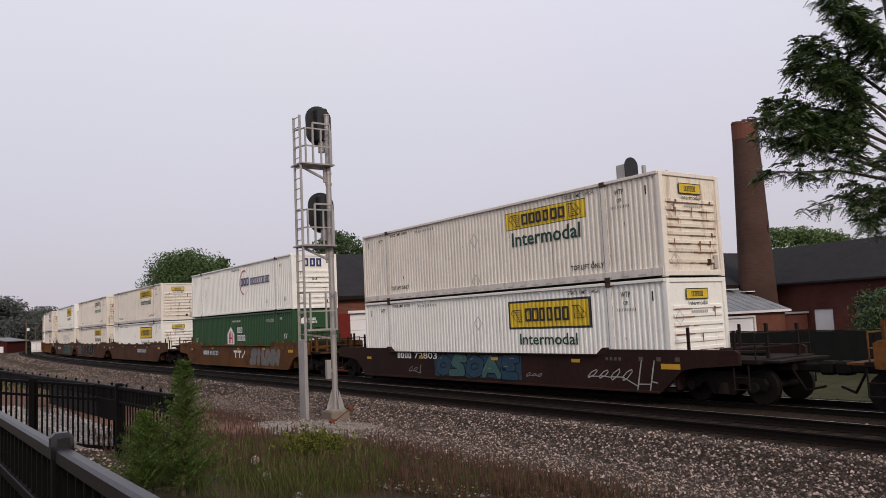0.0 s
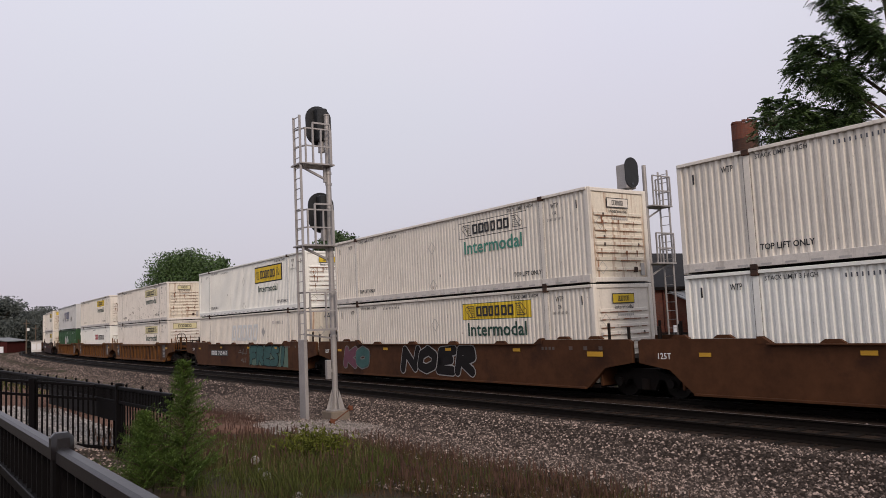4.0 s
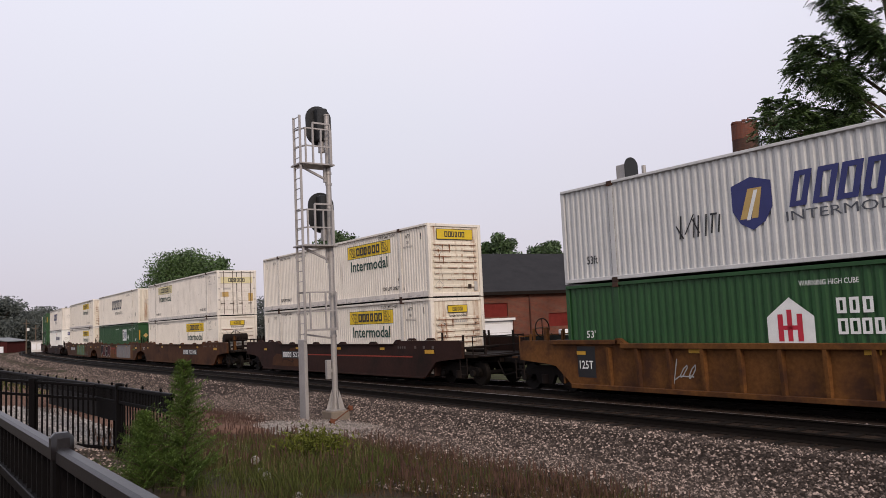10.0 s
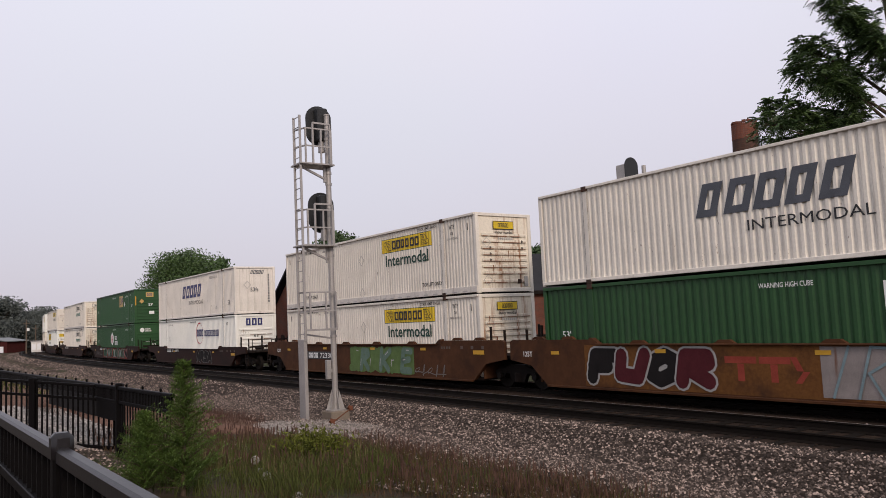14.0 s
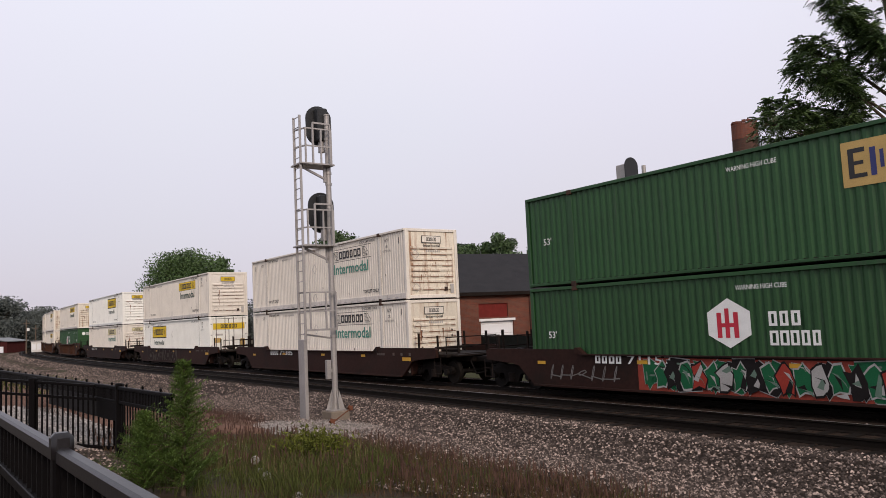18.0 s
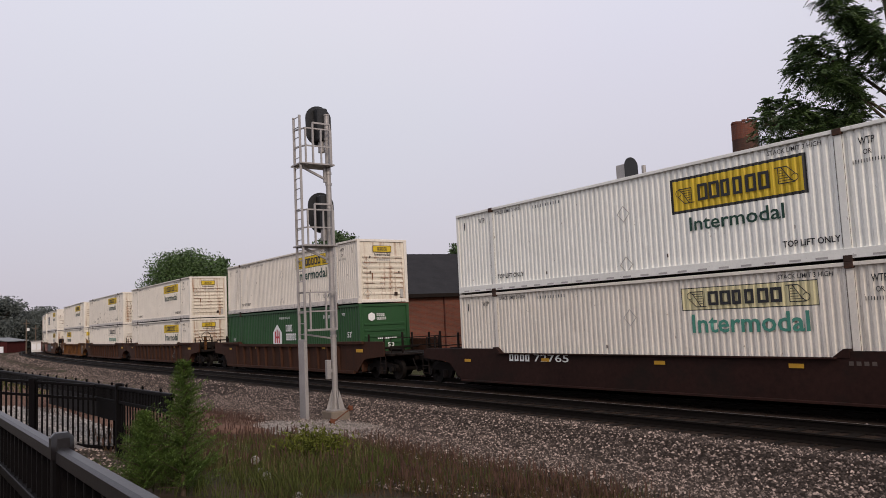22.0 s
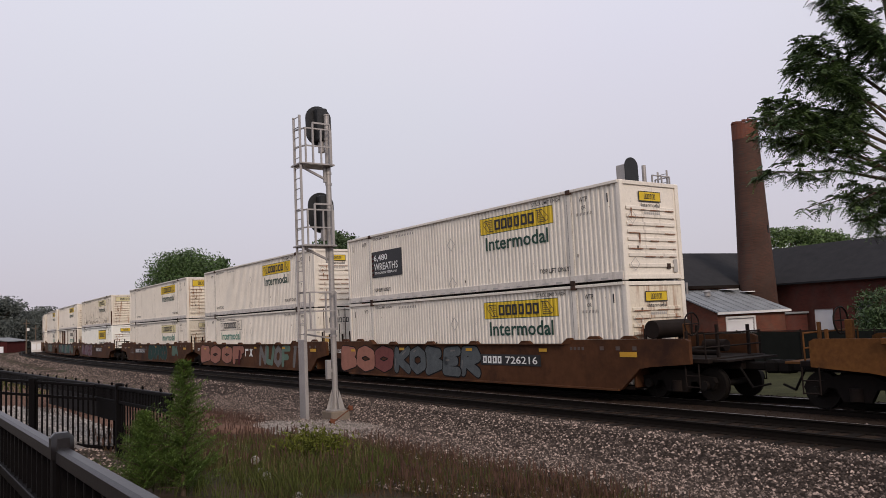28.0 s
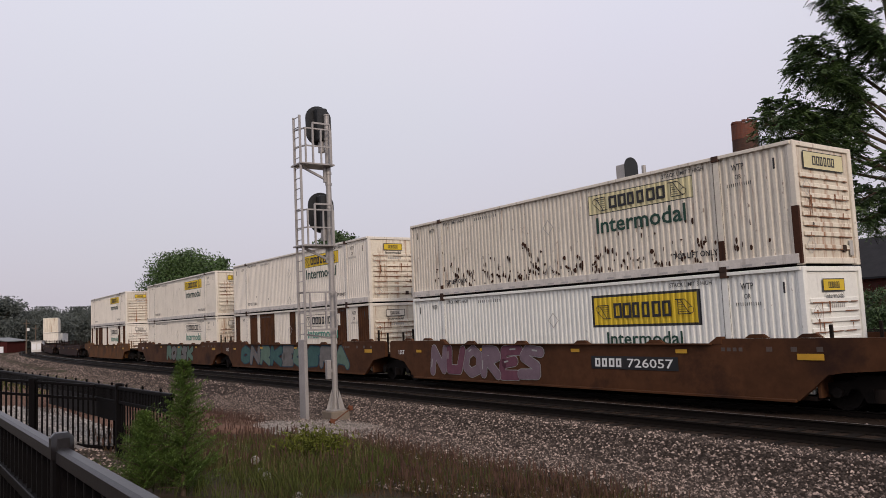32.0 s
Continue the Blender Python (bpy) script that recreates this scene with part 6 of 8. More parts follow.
wild_graffiti(CARS[14], YW - 0.030, -3.0, 5.6, 0.30, 1.12, 22, ["green", "black", "green", "red", "green", "white"], ["white", "black"], 13)
tag_lines(CARS[14], YW, -7.2, 0.5, 3.0, 0.4, "silver", 15)
piece(CARS[16], YW, -5.9, -1.9, 0.30, 1.16, "bow wave branch spread comb", ["oxide"], "oxide", 16, 0.11, 0.0, "tarnish")
piece(CARS[16], YW, -1.6, 1.6, 0.30, 1.16, "gate ring bow peak", ["oxide"], "oxide", 37, 0.11, 0.0, "tarnish")
tag_lines(CARS[19], -1.43, 4.0, 0.5, 0.8, 0.6, "white", 33)
piece(CARS[22], YW, -8.6, -4.1, 0.28, 1.49, "belly ring ring", ["pink", "pink", "rose"], "black", 17, 0.21, 0.045, "", "", 0.0)
piece(CARS[22], YW, -4.0, 1.6, 0.30, 1.47, "spread ring belly comb bow", ["steel"], "black", 18, 0.17, 0.05, "", "silver", 0.05)
piece(CARS[23], YW, -8.3, -0.7, 0.27, 1.49, "belly ring ring fork", ["pink"], "black", 19, 0.22, 0.05, "", "", 0.05)
piece(CARS[23], YW - 0.02, -1.9, -0.9, 0.30, 1.2, "stem", ["maroon"], "black", 39, 0.15, 0.0)
piece(CARS[23], YW, 1.5, 6.6, 0.30, 1.45, "gate cup ring fork stem", ["silver", "palegreen"], "silver", 20, 0.15, 0.0)
part("marking", cached("fx", lambda: strokes([(0, 0.12, 0, 0.42, 0.1), (0.13, 0.5, 0.30, 0.42, 0.1), (0.62, 0.80, 0, 0.42, 0.9), (1.0, 1.16, 0, 0.2, -0.8), (1.05, 1.2, 0.22, 0.42, -0.8)], "chalk", "marking")), CARS[23], "white plain bars", at=(-0.6, YW - 0.008, 0.82))
piece(CARS[24], YW, -1.2, 3.9, 0.29, 1.48, "comb bow fork spread ring", ["deepteal"], "silver", 21, 0.20, 0.02, "", "", caps=4)
piece(CARS[24], YW, 5.2, 6.6, 0.68, 1.40, "comb peak", ["palegreen"], "teal", 22, 0.12, 0.03)
tag_lines(CARS[24], YW, -7.0, 0.75, 1.4, 0.55, "silver", 23)
tag_lines(CARS[24], YW, -3.6, 1.05, 1.9, 0.35, "silver", 38)
piece(CARS[25], YW, -6.6, -0.5, 0.30, 1.49, "gate cup ring bow comb wave", ["lilac", "magenta", "lilac"], "white", 24, 0.16, 0.02, "", "white")
piece(CARS[26], YW, -6.5, 6.5, 0.32, 1.47, "ring gate bow spread comb ring wave fork peak", ["teal", "silver", "palegreen"], "blue", 25, 0.19, 0.05)
piece(CARS[27], YW, -2.0, 4.0, 0.32, 1.47, "bow ring comb wave spread", ["palegreen", "silver"], "black", 26, 0.18, 0.05)
piece(CARS[13], YW, 1.5, 4.5, 0.28, 1.12, "gate bow wave peak", ["black"], "silver", 27, 0.12, 0.04)


# ---- signal masts ----
TRACK_TURN = -54.8


def oval(rx, rz, cx=0.0, cz=0.0, n=24, flat=0.0):
    return [(cx + rx * math.cos(2 * math.pi * i / n), cz + (rz * math.sin(2 * math.pi * i / n)) + (flat if math.sin(2 * math.pi * i / n) > 0 else -flat)) for i in range(n)]


def signal_head(mast, x, y, z, facing, name="signal_head"):
    """Black oval backboard with lamp housing behind and hoods before; facing: +1 looks along +x."""
    f = facing
    hd = part(name, cached(("backboard", f), lambda: Shape().add([(f * 0.02 * k, a, b) for k in (-1, 1) for a, b in oval(0.43 if f < 0 else 0.33, 0.40 if f < 0 else 0.33, flat=0.22 if f < 0 else 0.2)], [tuple(range(24)), tuple(range(47, 23, -1))] + [(i, 24 + i, 24 + (i + 1) % 24, (i + 1) % 24) for i in range(24)]).mesh("backboard", M["head"])), mast, "black oval signal backboard", at=(x, y, z))
    part("housing", cached(("housing", f), lambda: Shape().box(min(-f * 0.02, -f * (0.3 if f < 0 else 0.5)), max(-f * 0.02, -f * (0.3 if f < 0 else 0.5)), -0.17 if f < 0 else -0.24, 0.17 if f < 0 else 0.24, -0.52 if f < 0 else -0.56, 0.5 if f < 0 else 0.31, 0.03).mesh("housing", M["head" if f < 0 else "galv"])), hd)
    for dz in (0.36, 0.0, -0.36) if f < 0 else (-0.4,):
        def hood():
            sh = Shape()
            n = 14
            v = []
            for i in range(n + 1):
                a = radians(-20 + 220 * i / n)
                for L_, r in ((0.02, 0.14), (0.34, 0.13)):
                    v.append((f * L_, r * math.cos(a), r * math.sin(a)))
            sh.add(v, [(2 * i, 2 * i + 1, 2 * i + 3, 2 * i + 2) for i in range(n)])
            return sh.mesh("hood", M["head"])
        if f < 0:
            part("hood", cached(("hood", f), hood), hd, at=(0, 0, dz))
        part("lens", cached(("lens", f), lambda: Shape().tube((f * 0.02, 0, 0), (f * 0.04, 0, 0), 0.11 if f < 0 else 0.05, n=14).mesh("lens", M["glass"])), hd, at=(0, 0, dz))
    part("bracket", cached(("hbracket", f), lambda: Shape().tube((-f * 0.15, 0, -0.5), (-f * 0.15, 0, -0.86), 0.10, n=10).tube((-f * 0.15, 0, -0.74), (-f * 0.15, 0.32, -0.80), 0.05, n=8).mesh("bracket", M["galv"], True)), hd)
    return hd


def guard_rail(mast, pts, z, hgt, label=""):
    """Posts and two rails round a platform."""
    for (xa, ya), (xb, yb) in zip(pts, pts[1:]):
        for k in (0.5, 1.0):
            part("rail_bar", Shape().bar((xa, ya, z + hgt * k), (xb, yb, z + hgt * k), 0.04).mesh("rail_bar", M["galv"]), mast)
    for xa, ya in pts:
        part("rail_post", Shape().bar((xa, ya, z), (xa, ya, z + hgt), 0.045).mesh("rail_post", M["galv"]), mast)


def ladder(mast, x0, x1, y, z0, z1, gap=0.305):
    for x in (x0, x1):
        part("ladder_stile", Shape().box(x - 0.02, x + 0.02, y - 0.035, y + 0.035, z0, z1, 0.006).mesh("ladder_stile", M["galv"]), mast)
    rung = cached(("rung", round(x1 - x0, 2)), lambda: Shape().tube((0, 0, 0), (x1 - x0, 0, 0), 0.013, n=6).mesh("ladder_rung", M["galv"], True))
    z = z0 + 0.2
    while z < z1:
        part("ladder_rung", rung, mast, at=(x0, y, z))
        z += gap


mast = thing("signal_mast", "tall grey steel railway signal mast with ladder and two black heads", "signal", pose(-3.37, 23.15, 0, 0, 0, TRACK_TURN))
part("pole", Shape().tube((0, 0, -0.1), (0, 0, 5.6), 0.088, 0.084, n=20).tube((0, 0, 5.6), (0, 0, 8.72), 0.084, 0.08, n=20).tube((0, 0, 8.72), (0, 0, 8.77), 0.092, n=20).mesh("pole", M["galv"], True), mast)
for zc in (2.05, 4.45, 6.62, 6.95, 8.0):
    part("clamp", cached("clamp", lambda: Shape().tube((0, 0, -0.035), (0, 0, 0.035), 0.101, n=18).mesh("clamp", M["galv"], True)), mast, at=(0, 0, zc))
for i in range(6):
    a = radians(60 * i)
    part("base_fin", Shape().add([(0.1 * math.cos(a) - 0.012 * math.sin(a) * k, 0.1 * math.sin(a) + 0.012 * math.cos(a) * k, z) for k in (-1, 1) for z in (-0.1, 0.5)] + [(0.27 * math.cos(a) - 0.012 * math.sin(a) * k, 0.27 * math.sin(a) + 0.012 * math.cos(a) * k, -0.1) for k in (-1, 1)], [(0, 1, 4), (2, 5, 3), (1, 3, 5, 4), (0, 4, 5, 2)]).mesh("base_fin", M["galv"]), mast)
part("base_flange", Shape().tube((0, 0, -0.12), (0, 0, -0.08), 0.29, n=20).mesh("base_flange", M["galv"]), mast)
part("footing", Shape().box(-0.32, 0.32, -0.30, 0.30, -0.75, -0.12, 0.03).mesh("footing", M["concrete"]), mast, "weathered concrete block")
for zp in (7.16, 4.73):
    part("platform", Shape().box(-0.42, 0.30, -1.03, 0.08, zp - 0.03, zp + 0.02, 0.008).mesh("platform", M["galv"]), mast, "steel grating platform")
    part("platform_brace", Shape().bar((0.0, -0.05, zp - 0.42), (0.0, -0.9, zp - 0.05), 0.06).mesh("platform_brace", M["galv"]), mast)
    part("brace_plate", Shape().box(-0.03, 0.03, -0.16, -0.08, zp - 0.5, zp, 0.006).mesh("brace_plate", M["galv"]), mast)
    guard_rail(mast, [(-0.2, -0.98), (0.28, -0.85), (0.28, -0.35), (0.28, -0.02)], zp, 1.05)
    part("gate_frame", Shape().bar((0.29, -0.62, zp), (0.29, -0.62, zp + 1.22), 0.05).bar((0.29, -0.62, zp + 1.22), (0.29, -0.06, zp + 1.22), 0.05).bar((0.29, -0.06, zp + 1.22), (0.29, -0.06, zp), 0.05).mesh("gate_frame", M["galv"]), mast)
guard_rail(mast, [(-0.2, -0.98), (0.28, -0.85), (0.28, -0.35), (0.28, -0.02)], 2.25, 1.1)
part("lower_rail", Shape().bar((0.28, -0.95, 2.26), (0.28, 0, 2.26), 0.06).mesh("lower_rail", M["galv"]), mast)
ladder(mast, -0.21, 0.21, -0.99, 1.95, 8.6)
part("climb_guard", Shape().box(-0.20, 0.20, -1.05, -0.94, -0.42, 2.0, 0.012).mesh("climb_guard", M["galv"]), mast, "flat grey sheet-steel ladder guard")
part("tie_arm", Shape().bar((0, -0.1, 2.0), (0, -0.95, 2.15), 0.05).mesh("tie_arm", M["galv"]), mast)
part("junction_box", Shape().box(-0.07, 0.07, -0.27, -0.13, 0.80, 1.36, 0.012).box(-0.03, 0.03, -0.2, -0.07, 1.0, 1.1).mesh("junction_box", M["galv"]), mast)
signal_head(mast, -0.35, -0.10, 8.48, -1)
signal_head(mast, -0.35, -0.10, 5.79, -1)

mast2 = thing("signal_mast", "grey steel signal mast behind the tracks with two black heads", "signal", pose(7.2, 27.0, 0, 0, 0, TRACK_TURN))
part("pole", Shape().tube((0, 0, -0.4), (0, 0, 7.48), 0.082, 0.074, n=18).mesh("pole", M["galv"], True), mast2)
part("footing", Shape().box(-0.4, 0.4, -0.4, 0.4, -0.75, -0.3, 0.03).mesh("footing", M["concrete"]), mast2, "concrete block")
for zp, hh in ((6.02, 1.05), (4.0, 1.05)):
    part("platform", Shape().box(-0.3, 0.36, -0.05, 0.98, zp - 0.03, zp + 0.02, 0.008).mesh("platform", M["galv"]), mast2, "steel grating platform")
    guard_rail(mast2, [(0.34, 0.0), (0.34, 0.5), (0.34, 0.92), (-0.28, 0.92)], zp, hh)
    part("platform_brace", Shape().bar((0, 0.05, zp - 0.4), (0, 0.8, zp - 0.04), 0.05).mesh("platform_brace", M["galv"]), mast2)
ladder(mast2, -0.2, 0.2, 0.98, -0.3, 7.35)
for zh in (7.15, 5.2):
    signal_head(mast2, 0.12, -0.79, zh, 1)
    part("head_arm", Shape().bar((0, -0.02, zh - 0.8), (0, -0.79, zh - 0.72), 0.07).mesh("head_arm", M["galv"]), mast2)

av = []
for k in range(7):
    for i in range(32):
        a_, q_ = 2 * math.pi * i / 32, k / 6 * (1 + 0.16 * math.sin(3.1 * i) + 0.08 * math.sin(7 * i))
        p_ = (-3.05 + q_ * 1.9 * math.cos(a_), 20.4 + q_ * 3.3 * math.sin(a_))
        av.append((*p_, gz(*p_) + 0.035 - (0.13 if k == 6 else 0.0)))
thing("gravel_apron", "pale crushed-gravel mound round the mast footing", "gravel", me=Shape().add(av, [(k * 32 + i, k * 32 + (i + 1) % 32, (k + 1) * 32 + (i + 1) % 32, (k + 1) * 32 + i) for k in range(6) for i in range(32)]).mesh("gravel_apron", M["apron"], True), kind="structure")


def scatter_stones(n, cx, cy, rx, ry, r0, r1, mk, seed):
    r = np.random.default_rng(seed)
    a, k = r.uniform(0, 6.28, n), np.sqrt(r.random(n))
    x, y = cx + np.cos(a) * k * rx, cy + np.sin(a) * k * ry
    z = ground_z(x, y)
    sh = Shape()
    base = np.array([(1, 0, 0), (0, 1, 0), (-1, 0, 0), (0, -1, 0), (0, 0, 0.8)])
    for i in range(n):
        s = r.uniform(r0, r1)
        q = base * s * r.uniform(0.7, 1.3, (5, 3)) + (x[i], y[i], z[i] + (0.05 * max(0, 1 - k[i] ** 2) if mk == "palegravel" else 0))
        sh.add([tuple(p) for p in q.tolist()], [(0, 1, 4), (1, 2, 4), (2, 3, 4), (3, 0, 4)])
    return sh


PALE = surface("pale_stone", (0.23, 0.212, 0.203), 0.9, vary=0.2, per_island=0.6)
thing("loose_gravel", "pale loose gravel round the mast", "gravel", me=scatter_stones(5200, -3.05, 20.4, 1.95, 3.4, 0.02, 0.045, "palegravel", 3).mesh("loose_gravel", surface("grey_pebble", (0.20, 0.175, 0.16), 0.9, vary=0.2, per_island=0.6)), kind="stuff")
thing("loose_gravel", "grey gravel strip along the fence", "gravel", me=scatter_stones(9000, -5.9, 12.0, 2.6, 4.4, 0.012, 0.032, "x", 4).mesh("fence_gravel", M["stone"]), kind="stuff")
thing("loose_gravel", "thin gravel path through the grass", "gravel", me=scatter_stones(1100, 0.6, 10.7, 2.0, 0.8, 0.012, 0.03, "x", 5).mesh("path_gravel", M["stone"]), kind="stuff")
strip = ribbon(-14.0, -4.6, 0.47, [-17.9, -17.4, -16.6, -15.5, -14.7, -14.35], [0.80, 0.97, 0.90, 0.755, 0.625, 0.46])
strip.v = [(x, y, z - (0.2 if i < 6 or i >= len(strip.v) - 6 else 0.0)) for i, (x, y, z) in enumerate(strip.v)]
thing("gravel_strip", "pale gravel service strip behind the fence", "gravel", me=strip.mesh("gravel_strip", M["palegravel"], True), kind="structure")
thing("weed_verge", "dark weedy verge behind the main track", "verge", me=ribbon(-120, 60, 2.0, [4.1, 4.6, 8.0, 12.8], [-0.56, -0.44, -0.44, -0.46]).mesh("weed_verge", M["verge"], True), kind="structure")


def strip_stones(n, seed):
    r = np.random.default_rng(seed)
    sh = Shape()
    base = np.array([(1, 0, 0), (0, 1, 0), (-1, 0, 0), (0, -1, 0), (0, 0, 0.8)])
    for s_, l_ in zip(r.uniform(-13.6, -5.0, n), r.uniform(-17.3, -14.6, n)):
        x, y = line_at(s_, l_)
        q = base * r.uniform(0.015, 0.04) * r.uniform(0.7, 1.3, (5, 3)) + (float(x), float(y), float(np.interp(l_, [-17.4, -16.6, -15.5, -14.7], [0.97, 0.90, 0.755, 0.625])))
        sh.add([tuple(p) for p in q.tolist()], [(0, 1, 4), (1, 2, 4), (2, 3, 4), (3, 0, 4)])
    return sh


thing("loose_gravel", "pale loose stones on the service strip", "gravel", me=strip_stones(7000, 8).mesh("strip_gravel", PALE), kind="stuff")
soil = ribbon(-40, -8, 1.0, [-16.4, -15.4, -13.2, -11.6, -9.9], [0.83, 0.705, 0.40, 0.175, -0.13])
soil.v = [(x, y, z - (0.25 if i < 5 or i >= len(soil.v) - 5 else 0.0)) for i, (x, y, z) in enumerate(soil.v)]
thing("soil_strip", "reddish bare soil between gravel and ballast", "soil", me=soil.mesh("soil_strip", M["redsoil"], True), kind="structure")
weed = thing("dead_weed", "broken rust-brown weed stalk lying on gravel", "plant", pose(-2.95, 20.9, gz(-2.95, 20.9) + 0.1))
part("stalk", Shape().tube((-0.2, 0, 0.0), (0.28, 0.1, 0.34), 0.02, 0.012, n=6).mesh("stalk", M["weedred"]), weed)
for x, z, s in ((-0.2, 0.03, 0.11), (0.28, 0.36, 0.10)):
    part("seed_head", Shape().add([(x + s * math.cos(a) * (0.6 + 0.4 * (i % 2)), 0.1 * (x > 0) + 0.05 * math.sin(2 * a), z + s * math.sin(a) * (0.6 + 0.4 * (i % 2))) for i, a in enumerate([k * 0.628 for k in range(10)])], [tuple(range(10))]).mesh("seed_head", M["weedred"]), weed)


# ---- ornamental fences ----
def fence_run(label, p0, p1, top, bottom, post_every, picket_every, rail_h, rail_w, post_w, first=0.0, picket_w=0.0095, band=0, rail_mk="fence", drop=0.0, start=0.0):
    """A run of picket fence; drop: how far it falls along its length; start: where its full pickets begin."""
    a, b = Vector((*p0, 0)), Vector((*p1, 0))
    L_ = (b - a).length
    ob = thing("metal_fence", label, "fence", pose(p0[0], p0[1], 0, 0, 0, math.degrees(math.atan2(b.y - a.y, b.x - a.x))))

    def fall(sh):
        sh.v = [(x, y, z - drop * x / L_) for x, y, z in sh.v]
        return sh
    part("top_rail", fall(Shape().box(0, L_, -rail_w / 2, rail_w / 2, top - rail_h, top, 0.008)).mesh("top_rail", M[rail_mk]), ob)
    part("middle_rail", fall(Shape().box(0, L_, -0.02, 0.02, top - 0.24, top - 0.20, 0.004)).mesh("middle_rail", M["fence"]), ob)
    part("bottom_rail", fall(Shape().box(start, L_, -0.02, 0.02, bottom + 0.05, bottom + 0.10, 0.004)).mesh("bottom_rail", M["fence"]), ob)
    pk = Shape().box(-picket_w, picket_w, -picket_w, picket_w, bottom + 0.03, top - rail_h * 0.5, 0.003).mesh("picket", M["fence"])
    x = start + picket_every / 2
    while x < L_:
        part("picket", pk, ob, at=(x, 0, -drop * x / L_))
        x += picket_every
    if band:
        sp = Shape().box(-0.016, 0.016, -0.012, 0.012, top - 0.25, top - 0.02).mesh("short_picket", M["fence"])
        x = band
        while x < L_:
            part("short_picket", sp, ob, at=(x, 0, 0))
            x += band
    w = post_w / 2
    pst = Shape().box(-w, w, -w, w, bottom - 0.4, top + 0.0, 0.008).mesh("post", M["fence"])
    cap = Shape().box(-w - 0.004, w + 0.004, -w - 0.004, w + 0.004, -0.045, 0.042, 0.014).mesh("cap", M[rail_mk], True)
    x = first
    while x < L_ + 0.01:
        p_ = part("post", pst, ob, at=(x, 0, -drop * x / L_))
        part("cap", cap, p_, at=(0, 0, top))
        x += post_every
    return ob


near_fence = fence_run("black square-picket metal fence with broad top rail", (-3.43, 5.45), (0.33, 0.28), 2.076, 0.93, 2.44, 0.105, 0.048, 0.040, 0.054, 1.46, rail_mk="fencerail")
corner_fence = fence_run("black metal picket fence returning from the corner post", (-7.3, 12.0), (-5.0, 12.05), 1.85, 0.84, 1.33, 0.078, 0.04, 0.04, 0.095, 0.91, 0.012, drop=0.26)
far_fence = fence_run("black metal picket fence beside the gravel strip", (-10.942, 19.075), (-3.3, 9.36), 1.66, 0.58, 10.1, 0.125, 0.05, 0.055, 0.085, 0.0, 0.0085, 0.0625, start=10.2)
# Plain dark strip added below the middle rail; stands for no known part.
part("infill_panel", Shape().box(5.6, 10.05, -0.015, 0.015, 1.16, 1.42, 0.004).mesh("infill_panel", M["fence"]), far_fence, "dark solid strip added below the middle rail")
for x in [0.4 + 0.72 * i for i in range(17)]:
    part("finial", cached("finial", lambda: Shape().tube((0, 0, 1.66), (0, 0, 1.69), 0.012, 0.02, n=8).tube((0, 0, 1.69), (0, 0, 1.705), 0.02, 0.008, n=8).mesh("finial", M["fence"])), far_fence, at=(x, 0, 0))


# ---- brick works behind the line ----
U = Vector((math.cos(radians(27)), math.sin(radians(27)), 0))      # along the long front
V = Vector((-U.y, U.x, 0))                                         # away from the railway
E0 = Vector((3.8, 50.7, 0))
FRONT = Matrix(((U.x, V.x, 0, E0.x), (U.y, V.y, 0, E0.y), (0, 0, 1, 0), (0, 0, 0, 1)))


def wall_with_holes(x0, x1, z0, z1, holes, y0, y1):
    """A wall along x between y0 and y1, openings (x0, x1, z0, z1) cut through."""
    xs = sorted({x0, x1, *[h[0] for h in holes], *[h[1] for h in holes]})
    zs = sorted({z0, z1, *[h[2] for h in holes], *[h[3] for h in holes]})
    sh = Shape()
    for a, b in zip(xs, xs[1:]):
        for c, d in zip(zs, zs[1:]):
            if not any(h[0] <= a and b <= h[1] and h[2] <= c and d <= h[3] for h in holes):
                sh.box(a, b, y0, y1, c, d)
    return sh


works = thing("brick_works", "long low red-brick works with dark shingle roof", "building", FRONT)
doors = [(-10.5, -6.9, -0.5, 3.0), (-1.6, 0.9, -0.5, 2.15), (5.9, 8.5, -0.5, 2.5), (9.9, 12.6, -0.5, 2.5)]
boards = [(-1.7, 0.5, 2.4, 3.3), (3.7, 5.3, 1.6, 2.5), (5.9, 8.6, 2.62, 3.25)]
part("front_wall", wall_with_holes(-11.8, 34, -0.6, 4.05, doors + boards, 0.35, 0.65).mesh("front_wall", M["brick"]), works)
part("back_wall", Shape().box(-11.8, 34, 12.0, 12.3, -0.6, 4.05).mesh("back_wall", M["brick"]), works)
for x in (-11.8, 33.7):
    part("gable_wall", Shape().add([(x + k, y, z) for k in (0, 0.3) for y, z in ((0.65, -0.6), (12.0, -0.6), (12.0, 4.05), (6.3, 6.9), (0.65, 4.05))], [(0, 1, 2, 3, 4), (9, 8, 7, 6, 5), (0, 5, 6, 1), (1, 6, 7, 2), (2, 7, 8, 3), (3, 8, 9, 4), (4, 9, 5, 0)]).mesh("gable_wall", M["brick"]), works)
part("roof", Shape().add([(x, y, z) for x in (-12.2, 34.5) for y, z in ((0.0, 4.05), (6.3, 7.1), (12.7, 4.05), (12.7, 3.9), (6.3, 6.92), (0.0, 3.9))], [(0, 1, 7, 6), (1, 2, 8, 7), (2, 3, 9, 8), (3, 4, 10, 9), (4, 5, 11, 10), (5, 0, 6, 11), (0, 5, 4, 1), (1, 4, 3, 2), (6, 7, 10, 11), (7, 8, 9, 10)]).mesh("roof", M["roof"]), works, "dark grey shingle roof")
part("fascia", Shape().box(-12.2, 34.5, -0.03, 0.03, 3.82, 4.03).mesh("fascia", M["steel_dark"]), works)
